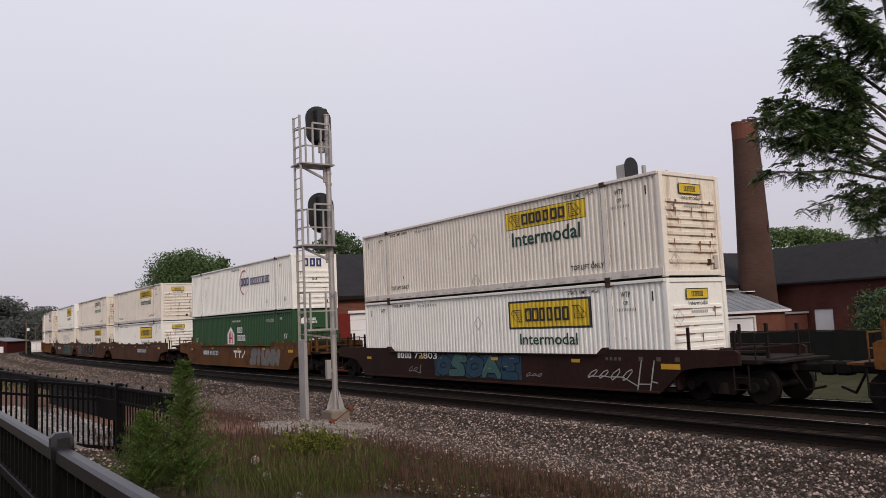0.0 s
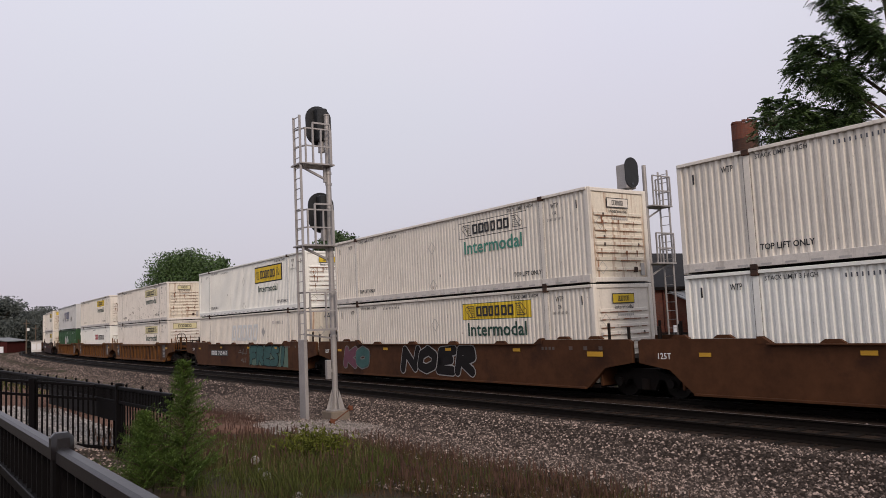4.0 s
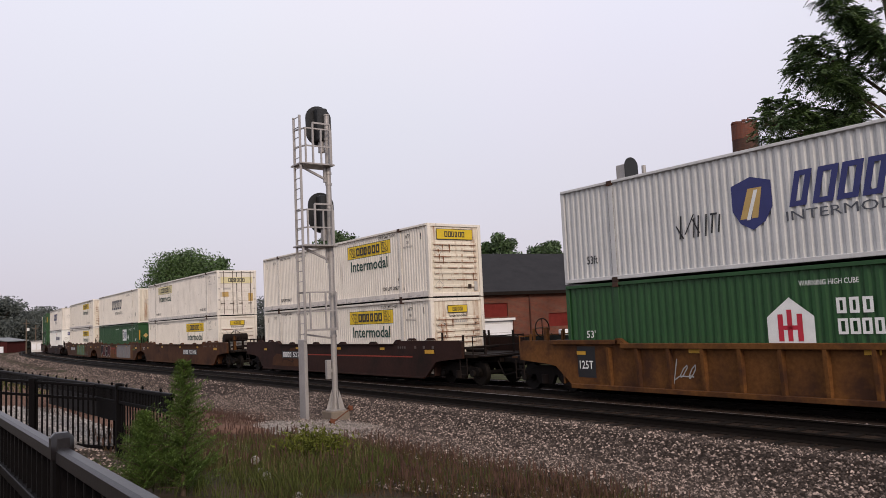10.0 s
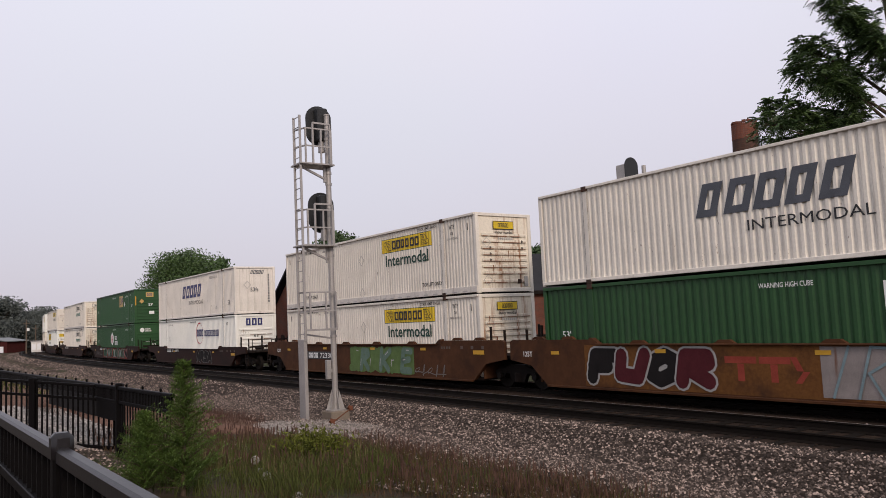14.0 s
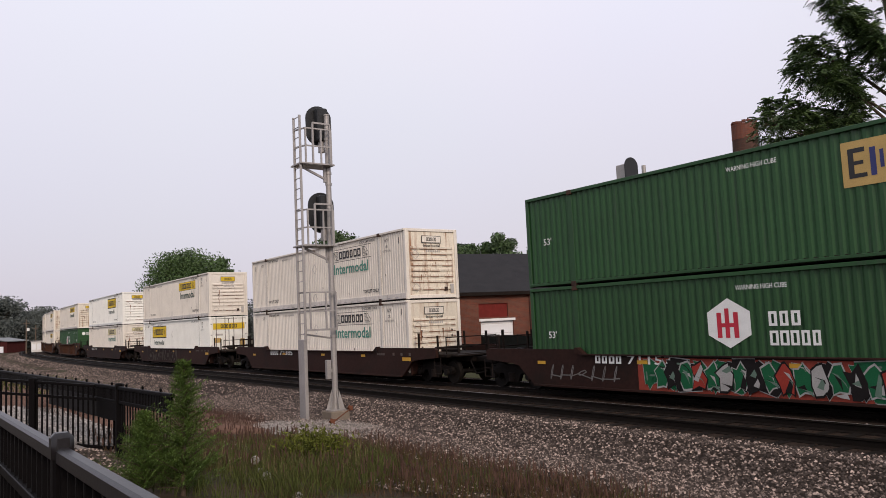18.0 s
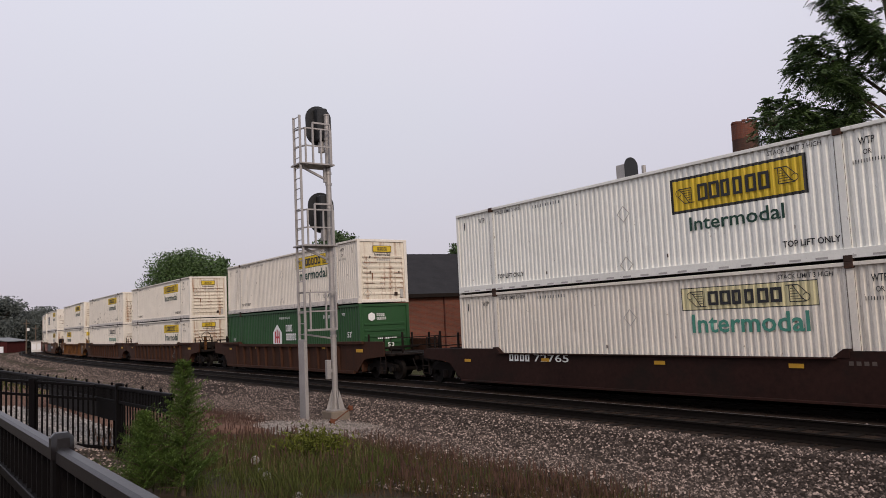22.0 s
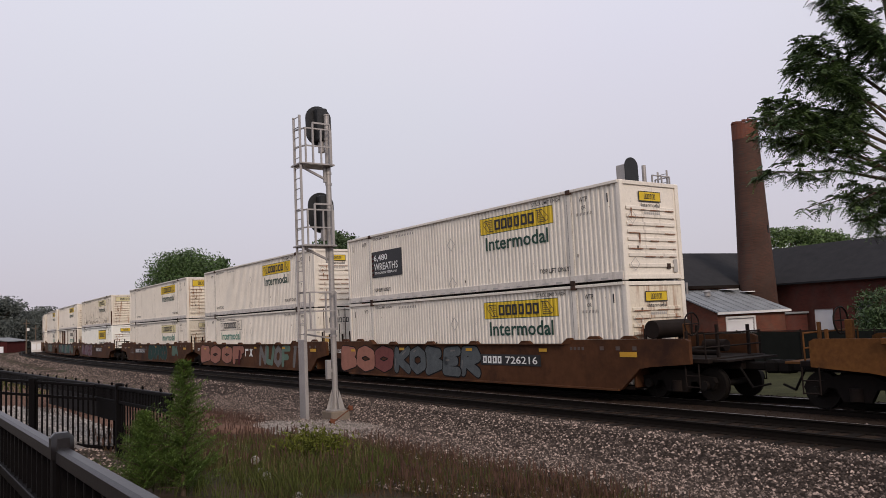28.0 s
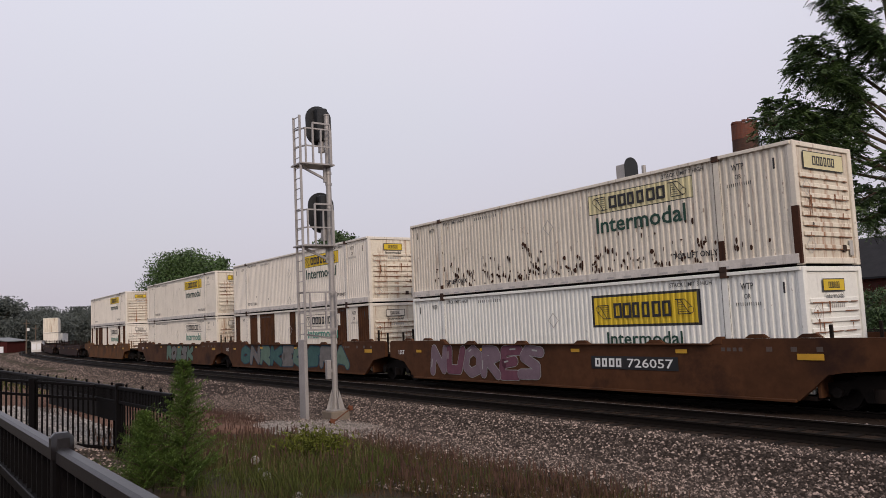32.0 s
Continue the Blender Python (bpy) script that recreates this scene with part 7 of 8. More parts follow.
for i, (a, b, c, d) in enumerate(doors):
    dr = part("garage_door", Shape().box(a, b, 0.5, 0.56, c, d).mesh("garage_door", M["doorwhite"]), works, "white sectional overhead door")
    z = c + 0.62
    while z < d:
        part("door_joint", Shape().box(a + 0.03, b - 0.03, 0.494, 0.501, z - 0.012, z + 0.012).mesh("door_joint", M["stencil"]), dr)
        z += 0.62
    part("lintel", Shape().box(a - 0.12, b + 0.12, 0.30, 0.36, d, d + 0.16).mesh("lintel", M["trim"]), works, "white lintel")
part("pier", Shape().box(-11.3, -10.5, 0.31, 0.36, -0.5, 3.0).mesh("pier", M["redpaint"]), works, "red-painted pier")
for a, b, c, d in boards:
    part("boarded_window", Shape().box(a, b, 0.44, 0.5, c, d).mesh("boarded_window", M["redpaint"]), works, "red boarded-up opening")
for x in (-4.2, 2.2, 13.9):
    part("downpipe", Shape().tube((x, 0.28, -0.5), (x, 0.28, 3.9), 0.05, n=8).mesh("downpipe", M["brickdark"], True), works)

lean = thing("lean_to", "small brick lean-to with grey metal roof", "building", FRONT)
K0, K1, J = 14.6, 21.3, -4.1
part("front_wall", wall_with_holes(K0, K1, -0.6, 1.98, [(K0 + 0.9, K0 + 3.5, -0.3, 1.55)], J, J + 0.25).mesh("front_wall", M["brick"]), lean)
for x in (K0, K1 - 0.25):
    part("side_wall", Shape().add([(x + k, y, z) for k in (0, 0.25) for y, z in ((J + 0.25, -0.6), (0.35, -0.6), (0.35, 3.6), (J + 0.25, 2.0))], [(0, 1, 2, 3), (7, 6, 5, 4), (0, 4, 5, 1), (1, 5, 6, 2), (2, 6, 7, 3), (3, 7, 4, 0)]).mesh("side_wall", M["brick"]), lean)
part("roof", Shape().add([(x, y, z) for x in (K0 - 0.25, K1 + 0.3) for y, z in ((J - 0.3, 2.02), (0.4, 3.78), (0.4, 3.68), (J - 0.3, 1.94))], [(0, 1, 5, 4), (1, 2, 6, 5), (2, 3, 7, 6), (3, 0, 4, 7), (0, 3, 2, 1), (4, 5, 6, 7)]).mesh("roof", M["metalroof"]), lean, "weathered grey metal roof")
for i in range(8):
    x = K0 + 0.1 + i * 0.88
    part("roof_seam", Shape().add([(x + k, y, z) for k in (-0.02, 0.02) for y, z in ((J - 0.3, 2.02), (0.4, 3.78), (0.4, 3.82), (J - 0.3, 2.06))], [(0, 1, 2, 3), (7, 6, 5, 4), (2, 6, 7, 3)]).mesh("roof_seam", M["metalroof"]), lean)
part("eave_trim", Shape().box(K0 - 0.27, K1 + 0.32, J - 0.34, J - 0.30, 1.86, 2.03).mesh("eave_trim", M["trim"]), lean, "white eave board")
wd = part("window", Shape().box(K0 + 0.9, K0 + 3.5, J + 0.1, J + 0.14, -0.3, 1.55).mesh("window", M["doorwhite"]), lean, "white framed shuttered opening")
for a, b, c, d in ((K0 + 0.75, K0 + 3.65, 1.55, 1.7), (K0 + 0.75, K0 + 0.9, -0.3, 1.55), (K0 + 3.5, K0 + 3.65, -0.3, 1.55)):
    part("frame", Shape().box(a, b, J - 0.05, J + 0.1, c, d, 0.01).mesh("frame", M["trim"]), wd)
part("roof_vent", Shape().tube((K0 + 2.2, -1.2, 3.2), (K0 + 2.2, -1.2, 3.55), 0.22, n=14).tube((K0 + 2.2, -1.2, 3.55), (K0 + 2.2, -1.2, 3.68), 0.34, 0.1, n=14).mesh("roof_vent", M["galv"], True), lean)
part("stack_pipe", Shape().tube((K0 + 0.9, -0.5, 3.4), (K0 + 0.9, -0.5, 4.3), 0.09, n=10).mesh("stack_pipe", M["galv"], True), lean)
for x, y, w_ in ((K0 + 4.6, -0.4, 1.3), (K0 + 6.1, -1.0, 1.5)):
    z = 2.02 + (y - J + 0.3) * 0.374
    part("loose_sheet", Shape().box(x, x + w_, y - 0.4, y + 0.4, z + 0.14, z + 0.2).mesh("loose_sheet", M["trim"]), lean, "bent pale metal sheet", turn=(0, 0, 0))

chim = thing("factory_chimney", "tall tapered brown-brick factory chimney with crumbling red top", "chimney", pose(24.3, 60.4, -0.5))
part("shaft", Shape().tube((0, 0, 0), (0, 0, 15.94), 1.505, 0.986, n=20).mesh("shaft", M["brickchim"], True), chim)
capsh = Shape().tube((0, 0, 15.94), (0, 0, 17.16), 1.005, 0.986, n=20)
part("crown", capsh.mesh("crown", M["brickcap"]), chim, "redder broken brickwork")
rr = random.Random(4)
for i in range(16):
    a = 2 * math.pi * i / 16
    part("brick", cached("capbrick", lambda: Shape().box(-0.16, 0.16, -0.1, 0.1, 0, 0.2, 0.02).mesh("brick", M["brickcap"])), chim, at=(0.885 * math.cos(a), 0.885 * math.sin(a), 17.1 + rr.uniform(-0.12, 0.14)), turn=(rr.uniform(-8, 8), rr.uniform(-8, 8), math.degrees(a) + 90))
part("slot", Shape().box(-0.06, 0.06, -1.28, -1.05, 8.4, 9.0).mesh("slot", M["black"]), chim, "narrow dark slot", turn=(0, 0, 40))

wing = thing("brick_wing", "red-brick wing with dark shingle roof", "building", Matrix(((V.x * -1, U.x, 0, 26.5), (V.y * -1, U.y, 0, 61.0), (0, 0, 1, 0), (0, 0, 0, 1))))
# local x runs towards the railway, local y along the long front
part("side_wall", wall_with_holes(-1, 19, -0.6, 4.05, [(2.6, 4.2, -0.5, 1.9), (6.2, 7.4, 1.0, 2.4)], 0.0, 0.3).mesh("side_wall", M["brickdark"]), wing)
part("side_wall", Shape().box(-1, 19, 10.0, 10.3, -0.6, 4.05).mesh("side_wall", M["brickdark"]), wing)
part("gable_wall", Shape().add([(19 + k, y, z) for k in (-0.3, 0) for y, z in ((0.3, -0.6), (10.0, -0.6), (10.0, 4.05), (5.1, 6.95), (0.3, 4.05))], [(0, 1, 2, 3, 4), (9, 8, 7, 6, 5), (0, 5, 6, 1), (1, 6, 7, 2), (2, 7, 8, 3), (3, 8, 9, 4)]).mesh("gable_wall", M["brickdark"]), wing)
part("roof", Shape().add([(x, y, z) for x in (-6.0, 19.4) for y, z in ((-0.4, 4.0), (5.1, 7.2), (10.7, 4.0), (10.7, 3.86), (5.1, 7.04), (-0.4, 3.86))], [(0, 1, 7, 6), (1, 2, 8, 7), (2, 3, 9, 8), (3, 4, 10, 9), (4, 5, 11, 10), (5, 0, 6, 11), (0, 5, 4, 1), (1, 4, 3, 2), (6, 7, 10, 11), (7, 8, 9, 10)]).mesh("roof", M["roof"]), wing, "dark grey shingle roof")
part("door", Shape().box(2.6, 4.2, 0.1, 0.16, -0.5, 1.9).mesh("door", M["doorwhite"]), wing, "pale grey door")
part("window", Shape().box(6.2, 7.4, 0.1, 0.14, 1.0, 2.4).mesh("window", M["glass"]), wing, "dark window")
part("porch_roof", Shape().box(-0.6, 2.2, -2.6, 0.0, 1.62, 1.76, 0.02).mesh("porch_roof", M["metalroof"]), wing, "pale flat porch roof")
part("porch_wall", Shape().box(-0.4, 2.0, -2.4, 0.0, -0.6, 1.62).mesh("porch_wall", M["brickdark"]), wing)

cab = thing("utility_cabinet", "grey and white steel utility cabinet by the works", "cabinet", pose(7.0, 46.0, -0.5, 0, 0, 27))
part("body", Shape().box(-0.35, 0.35, -0.25, 0.25, 0, 1.5, 0.02).mesh("body", M["galv"]), cab)
part("door", Shape().box(-0.3, 0.3, -0.265, -0.25, 1.05, 1.95, 0.01).box(-0.33, 0.33, -0.25, 0.25, 1.5, 2.0, 0.02).mesh("door", M["doorwhite"]), cab, "white upper cover")
cab2 = thing("notice_board", "small white notice board on two posts", "sign", pose(14.0, 47.5, -0.5, 0, 0, 27))
part("board", Shape().box(-0.25, 0.25, -0.03, 0.03, 1.3, 1.9, 0.01).mesh("board", M["doorwhite"]), cab2)
for x in (-0.2, 0.2):
    part("post", Shape().box(x - 0.03, x + 0.03, 0.03, 0.08, 0, 1.9).mesh("post", M["galv"]), cab2)

# screened fence between the railway and the works
def screen_fence():
    ob = thing("screen_fence", "dark green screened chain-link fence behind the tracks", "fence")
    rows = np.arange(-34, 21, 3.0)
    for a, b in zip(rows, rows[1:]):
        x0, y0 = line_at(a, 13.0)
        x1, y1 = line_at(b, 13.0)
        me = Shape().bar((float(x0), float(y0), 0.38), (float(x1), float(y1), 0.38), 1.66, 0.02).mesh("screen_panel", M["screen"])
        sh = Shape()
        d = Vector((float(x1 - x0), float(y1 - y0), 0)).normalized()
        n_ = Vector((-d.y, d.x, 0)) * 0.01
        v = [Vector((float(x), float(y), z)) + n_ * k for k in (-1, 1) for (x, y) in ((x0, y0), (x1, y1)) for z in (-0.45, 1.22)]
        sh.add([tuple(p) for p in v], [(0, 2, 3, 1), (4, 5, 7, 6), (1, 3, 7, 5), (0, 4, 6, 2)])
        part("screen_panel", sh.mesh("screen_panel", M["screen"]), ob)
        part("post", Shape().tube((float(x0), float(y0), -0.5), (float(x0), float(y0), 1.32), 0.035, n=8).mesh("post", M["steel_dark"], True), ob)
        part("top_rail", Shape().tube((float(x0), float(y0), 1.25), (float(x1), float(y1), 1.25), 0.022, n=6).mesh("top_rail", M["steel_dark"], True), ob)


screen_fence()


# ---- trees, shrubs, grass ----
def leaves(points, size, rnd, droop=0.0, aspect=0.45):
    """Small rhombic leaves at the points, turned every way."""
    n = len(points)
    d = rnd.normal(size=(n, 3))
    d[:, 2] -= droop
    d /= np.linalg.norm(d, axis=1)[:, None]
    e = np.cross(d, rnd.normal(size=(n, 3)))
    e /= np.linalg.norm(e, axis=1)[:, None] + 1e-9
    s = size * rnd.uniform(0.6, 1.3, n)[:, None]
    p = np.asarray(points)
    v = np.stack([p - d * s, p + e * s * aspect, p + d * s, p - e * s * aspect], 1).reshape(-1, 3)
    f = [(4 * i, 4 * i + 1, 4 * i + 2, 4 * i + 3) for i in range(n)]
    sh = Shape()
    sh.v, sh.f = [tuple(q) for q in v.tolist()], f
    return sh


def tree(label, x, y, z, hgt, width, mk, n, leaf, seed, clumps=60, lift=0.3, name="tree", trunk_r=None, flat=1.0):
    rnd = np.random.default_rng(seed)
    ob = thing(name, label, "tree", pose(x, y, z))
    tr = trunk_r or hgt * 0.02
    part("trunk", Shape().tube((0, 0, -0.3), (0.02 * hgt, 0, hgt * 0.35), tr * 1.3, tr, n=9).tube((0.02 * hgt, 0, hgt * 0.35), (0, 0.01 * hgt, hgt * 0.85), tr, tr * 0.3, n=8).mesh("trunk", M["bark"], True), ob)
    cen = []
    for i in range(clumps):
        u = rnd.random()
        zz = hgt * (lift + (1 - lift) * u)
        rad = width / 2 * math.sqrt(max(0.02, 1 - (2 * u - 0.8) ** 2 / 1.6)) * rnd.uniform(0.55, 1.0)
        a = rnd.uniform(0, 6.28)
        cen.append((rad * math.cos(a), rad * math.sin(a), zz * flat + hgt * (1 - flat)))
    limb = Shape()
    for i in range(0, clumps, max(1, clumps // 14)):
        cx, cy, cz = cen[i]
        limb.tube((0, 0, cz * 0.55), (cx * 0.9, cy * 0.9, cz), tr * 0.45, tr * 0.12, n=6)
    part("limbs", limb.mesh("limbs", M["bark"], True), ob)
    cen = np.array(cen)
    k = rnd.integers(0, clumps, n)
    spread = width * 0.085
    pts = cen[k] + np.clip(rnd.normal(size=(n, 3)), -1.7, 1.7) * spread * (1, 1, 0.75)
    part("crown", leaves(pts, leaf, rnd).mesh("crown", M[mk]), ob, "crown of small leaves")
    return ob


G_ = -0.5
tree("round light-green maple tree behind the train", -36.4, 110, G_, 13.1, 12.6, "leafbright", 62000, 0.17, 1, 190, 0.12)
tree("dark spruce-like tree beside the maple", -32.6, 114, G_, 13.2, 4.6, "leafdark", 4200, 0.30, 2, 44, 0.1)
tree("leafy tree behind the works roof", -12.6, 95, G_, 13.4, 8.5, "leafdark", 18000, 0.21, 3, 60, 0.3)
tree("leafy tree behind the works roof", 2.6, 100, G_, 12.2, 6.0, "leafdark", 14000, 0.21, 4, 50, 0.35)
tree("leafy tree behind the works roof", 7.3, 101, G_, 13.3, 5.5, "leafdark", 14000, 0.21, 5, 50, 0.35)
tree("flat-crowned tree behind the works roof", 14.0, 105, G_, 12.1, 6.5, "leafdark", 14000, 0.21, 6, 50, 0.45)
tree("green tree behind the brick wing", 45.0, 100, G_, 12.6, 8.0, "leaf", 22000, 0.21, 7, 60, 0.3)
tree("green tree behind the brick wing", 50.5, 102, G_, 11.8, 7.0, "leaf", 20000, 0.21, 8, 60, 0.3)
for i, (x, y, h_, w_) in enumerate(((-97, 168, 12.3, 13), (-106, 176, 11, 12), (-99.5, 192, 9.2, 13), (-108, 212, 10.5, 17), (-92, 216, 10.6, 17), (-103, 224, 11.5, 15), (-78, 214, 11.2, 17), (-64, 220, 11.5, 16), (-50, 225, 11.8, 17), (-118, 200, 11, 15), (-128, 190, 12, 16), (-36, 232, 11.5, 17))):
    tree("dark tree in the distant row, haze put into its leaf colour", x, y, G_, h_ * 0.9, w_, "leaffar", 17000, 0.30, 20 + i, 50, 0.05)


def ailanthus():
    """The near tree behind the tracks: open limbs with rosettes of long drooping feathered leaves, sky between them."""
    rnd = np.random.default_rng(77)
    ob = thing("tree", "tall dark-green tree with long drooping feathery leaves", "tree", pose(23.0, 37.0, G_))
    part("trunk", Shape().tube((0, 0, -0.3), (-0.3, 0, 7), 0.36, 0.27, n=12).tube((-0.3, 0, 7), (-0.6, 0.2, 14.5), 0.27, 0.13, n=10).tube((-0.6, 0.2, 14.5), (-0.5, 0, 20.5), 0.13, 0.03, n=8).mesh("trunk", M["bark"], True), ob)
    # tip of the limb, height where it leaves the trunk, how thickly its twigs stand
    spec = [(-7.3, -0.6, 11.5, 8.6, 1.5), (-6.6, 0.5, 10.9, 8.6, 1.2), (-5.8, 0.2, 12.1, 9.4, 1.3), (-7.0, -0.2, 9.2, 8.4, 0.75), (-5.2, 0.7, 7.5, 8.2, 0.5), (-3.5, -0.8, 7.5, 8.0, 0.7),
            (-6.5, 0.4, 12.6, 10.0, 1.2), (-5.5, -0.5, 14.2, 11.4, 1.4), (-4.6, 0.6, 15.5, 12.4, 1.5), (-3.3, -0.4, 16.8, 13.6, 1.6), (-3.2, 0.8, 18.4, 15.0, 1.6),
            (-4.4, -0.9, 13.4, 10.8, 1.5), (-3.3, 1.0, 12.2, 10.2, 1.4), (-2.2, -1.2, 15.2, 12.0, 1.7), (-1.9, 1.2, 17.2, 13.4, 1.7), (-2.4, -1.6, 9.2, 7.6, 0.9), (-2.2, 0.6, 6.6, 7.0, 1.0),
            (-1.6, -1.0, 5.6, 6.4, 1.0), (-3.0, -0.6, 6.6, 7.2, 1.2), (-2.2, 0.9, 7.6, 7.6, 1.4), (-1.8, -0.3, 6.9, 6.8, 1.4), (3.5, -1, 9, 7, 0.7), (4.5, 1, 12, 9, 0.7), (3.5, 2, 15, 11.5, 0.7), (2.5, -1.5, 17.5, 13.5, 0.8), (0.6, 1, 20.8, 17, 1.4), (-1.2, -0.4, 19.6, 16, 1.6), (4.2, -2, 6.4, 5, 0.7)]
    twigs, dark, fresh, shade = Shape(), Shape(), Shape(), Shape()

    def rosette(q, out):
        """Long leaves arching out of one twig's end; each is a midrib with leaflets in pairs."""
        aim = fresh if rnd.random() < 0.34 else (shade if rnd.random() < 0.35 else dark)
        for _ in range(int(rnd.integers(4, 7))):
            d = (out * 0.55 + Vector((rnd.normal(), rnd.normal(), rnd.normal() * 0.5 + 0.1))).normalized()
            length = rnd.uniform(0.34, 0.62)
            side = d.cross(Vector((0, 0, 1))).normalized()
            for j in range(1, 7):
                u = j / 6
                c = q + d * (length * u) + Vector((0, 0, -0.30 * length * u * u * 1.6))
                for sgn in (-1, 1):
                    a = (side * sgn + d * 0.6 + Vector((0, 0, -0.55))).normalized() * rnd.uniform(0.13, 0.22) * (1.15 - 0.5 * u)
                    w_ = d * 0.047
                    aim.add([tuple(c), tuple(c + a * 0.45 + w_), tuple(c + a), tuple(c + a * 0.45 - w_)], [(0, 1, 2, 3)])

    for x, y, z, z0, thick in spec:
        base, tip = Vector((-0.3 - 0.02 * z0, 0, z0)), Vector((x, y, z))
        mid = base.lerp(tip, 0.5) + Vector((0, 0, 0.35))
        part("limb", Shape().tube(base, mid, 0.10, 0.06, n=7).tube(mid, tip, 0.06, 0.015, n=6).mesh("limb", M["bark"], True), ob)
        for k in range(int((tip - base).length * (7.6 if z0 > 9 else 6.0) * thick)):
            u = rnd.uniform(0.26, 1.0) ** 0.8
            p = base.lerp(mid, u * 2) if u < 0.5 else mid.lerp(tip, (u - 0.5) * 2)
            run_ = (tip - base).normalized()
            d = (run_ * rnd.uniform(0.2, 1.0) + Vector((rnd.normal() * 0.5, rnd.normal() * 0.8, rnd.normal() * 0.55))).normalized()
            q = p + d * rnd.uniform(0.25, 0.95)
            twigs.tube(p, q, 0.016, 0.006, n=4, caps=False)
            rosette(q, d)
            if rnd.random() < 0.8:
                rosette(p.lerp(q, rnd.uniform(0.45, 0.8)), d)
        rosette(tip, (tip - mid).normalized())
    # bare twigs in the gap under the main limb
    for _ in range(26):
        p = Vector((rnd.uniform(-5.0, -2.2), rnd.uniform(-0.5, 0.5), rnd.uniform(9.3, 10.6)))
        twigs.tube(p, p + Vector((rnd.uniform(-0.9, -0.3), 0, rnd.uniform(-0.1, 0.7))), 0.012, 0.005, n=4, caps=False)
    part("twigs", twigs.mesh("twigs", M["bark"]), ob)
    part("crown", dark.mesh("crown", M["leafdark"]), ob, "feathery dark-green leaves")
    part("fresh_crown", fresh.mesh("fresh_crown", M["leaf"]), ob, "lighter green outer leaves")
    part("shaded_crown", shade.mesh("shaded_crown", M["leafdark"]), ob, "drooping dark leaves")


ailanthus()


def brush_row():
    rnd = np.random.default_rng(9)
    for i, (x, y, h_, w_) in enumerate(((22.6, 41.0, 2.3, 2.4), (24.5, 44.0, 3.4, 4.2), (29.0, 43.0, 4.2, 5.0), (18.6, 33.5, 1.5, 2.4))):
        ob = thing("shrub", "dark leafy shrub beside the brick wing", "shrub", pose(x, y, G_), group="shrubs by the wing")
        for k in range(5):
            part("stem", Shape().tube((0, 0, 0), (rnd.normal() * w_ * 0.2, rnd.normal() * w_ * 0.2, h_ * 0.7), 0.04, 0.015, n=5).mesh("stem", M["bark"]), ob)
        n = 2200
        a, r, u = rnd.uniform(0, 6.28, n), np.sqrt(rnd.random(n)) * w_ / 2, rnd.random(n) ** 0.8
        pts = np.stack([r * np.cos(a) * (1.1 - 0.6 * u), r * np.sin(a) * (1.1 - 0.6 * u), u * h_], 1) + rnd.normal(size=(n, 3)) * 0.15
        part("foliage", leaves(pts, 0.13, rnd, 0.3, 0.35).mesh("foliage", M["leafdark"]), ob)


brush_row()


def cedar(x, y, hgt, width, seed, label):
    """Young cedar: upright leaders and feathery ascending sprays."""
    rnd = np.random.default_rng(seed)
    z = gz(x, y)
    ob = thing("cedar_shrub", label, "shrub", pose(x, y, z))
    part("stem", Shape().tube((0, 0, -0.05), (0.03, 0, hgt * 0.96), 0.03, 0.006, n=7).mesh("stem", M["bark"], True), ob)
    sp = Shape()
    tw = Shape()
    for i in range(430):
        u = rnd.uniform(0.02, 0.95) ** 0.9
        a = rnd.uniform(0, 6.28)
        reach = width / 2 * (1 - u) ** 1.15 * rnd.uniform(0.45, 1.25) * (0.85 + 0.45 * math.sin(3 * a + 9 * u) * math.sin(13 * u + seed)) + 0.05
        p0 = Vector((0.02, 0, hgt * u))
        d = Vector((math.cos(a), math.sin(a), rnd.uniform(0.10, 0.85))).normalized()
        p1 = p0 + d * reach
        if i % 3 == 0:
            tw.tube(p0, p1, 0.006, 0.002, n=4, caps=False)
        m_ = int(8 + reach * 42)
        for j in range(m_):
            c = p0.lerp(p1, (j + 1) / m_ * 1.03)
            for _ in range(4):
                e = (d * 0.9 + Vector(rnd.normal(size=3).tolist()) * 0.75).normalized() * rnd.uniform(0.02, 0.055)
                s_ = e.cross(Vector((0.3, 0.5, 0.8))).normalized() * 0.0030
                sp.add([tuple(c), tuple(c + e * 0.5 + s_), tuple(c + e), tuple(c + e * 0.5 - s_)], [(0, 1, 2, 3)])
    part("twigs", tw.mesh("twigs", M["bark"]), ob)
    part("foliage", sp.mesh("foliage", M["cedar"]), ob, "fine feathery green sprays")


cedar(-2.90, 8.5, 1.45, 1.25, 11, "young green cedar shrub with feathery sprays")
cedar(-3.27, 8.35, 0.86, 1.10, 12, "low bushy cedar growing against the taller one")


def leafy_shoot(x, y, hgt, n, seed):
    rnd = np.random.default_rng(seed)
    ob = thing("weed_shrub", "yellow-green leafy shoots through the fence", "shrub", pose(x, y, gz(x, y)))
    pts = []
    for k in range(9):
        a, w_ = rnd.uniform(0, 6.28), rnd.uniform(0.1, 0.45)
        top = Vector((math.cos(a) * w_, math.sin(a) * w_, hgt * rnd.uniform(0.6, 1.0)))
        part("stem", Shape().tube((0, 0, 0), top, 0.008, 0.003, n=5).mesh("stem", M["bark"]), ob)
        for _ in range(n // 9):
            pts.append(np.array(top) * rnd.uniform(0.25, 1.0) + rnd.normal(size=3) * 0.07)
    part("foliage", leaves(np.array(pts), 0.018, rnd, 0.0, 0.6).mesh("foliage", M["leaf"]), ob)


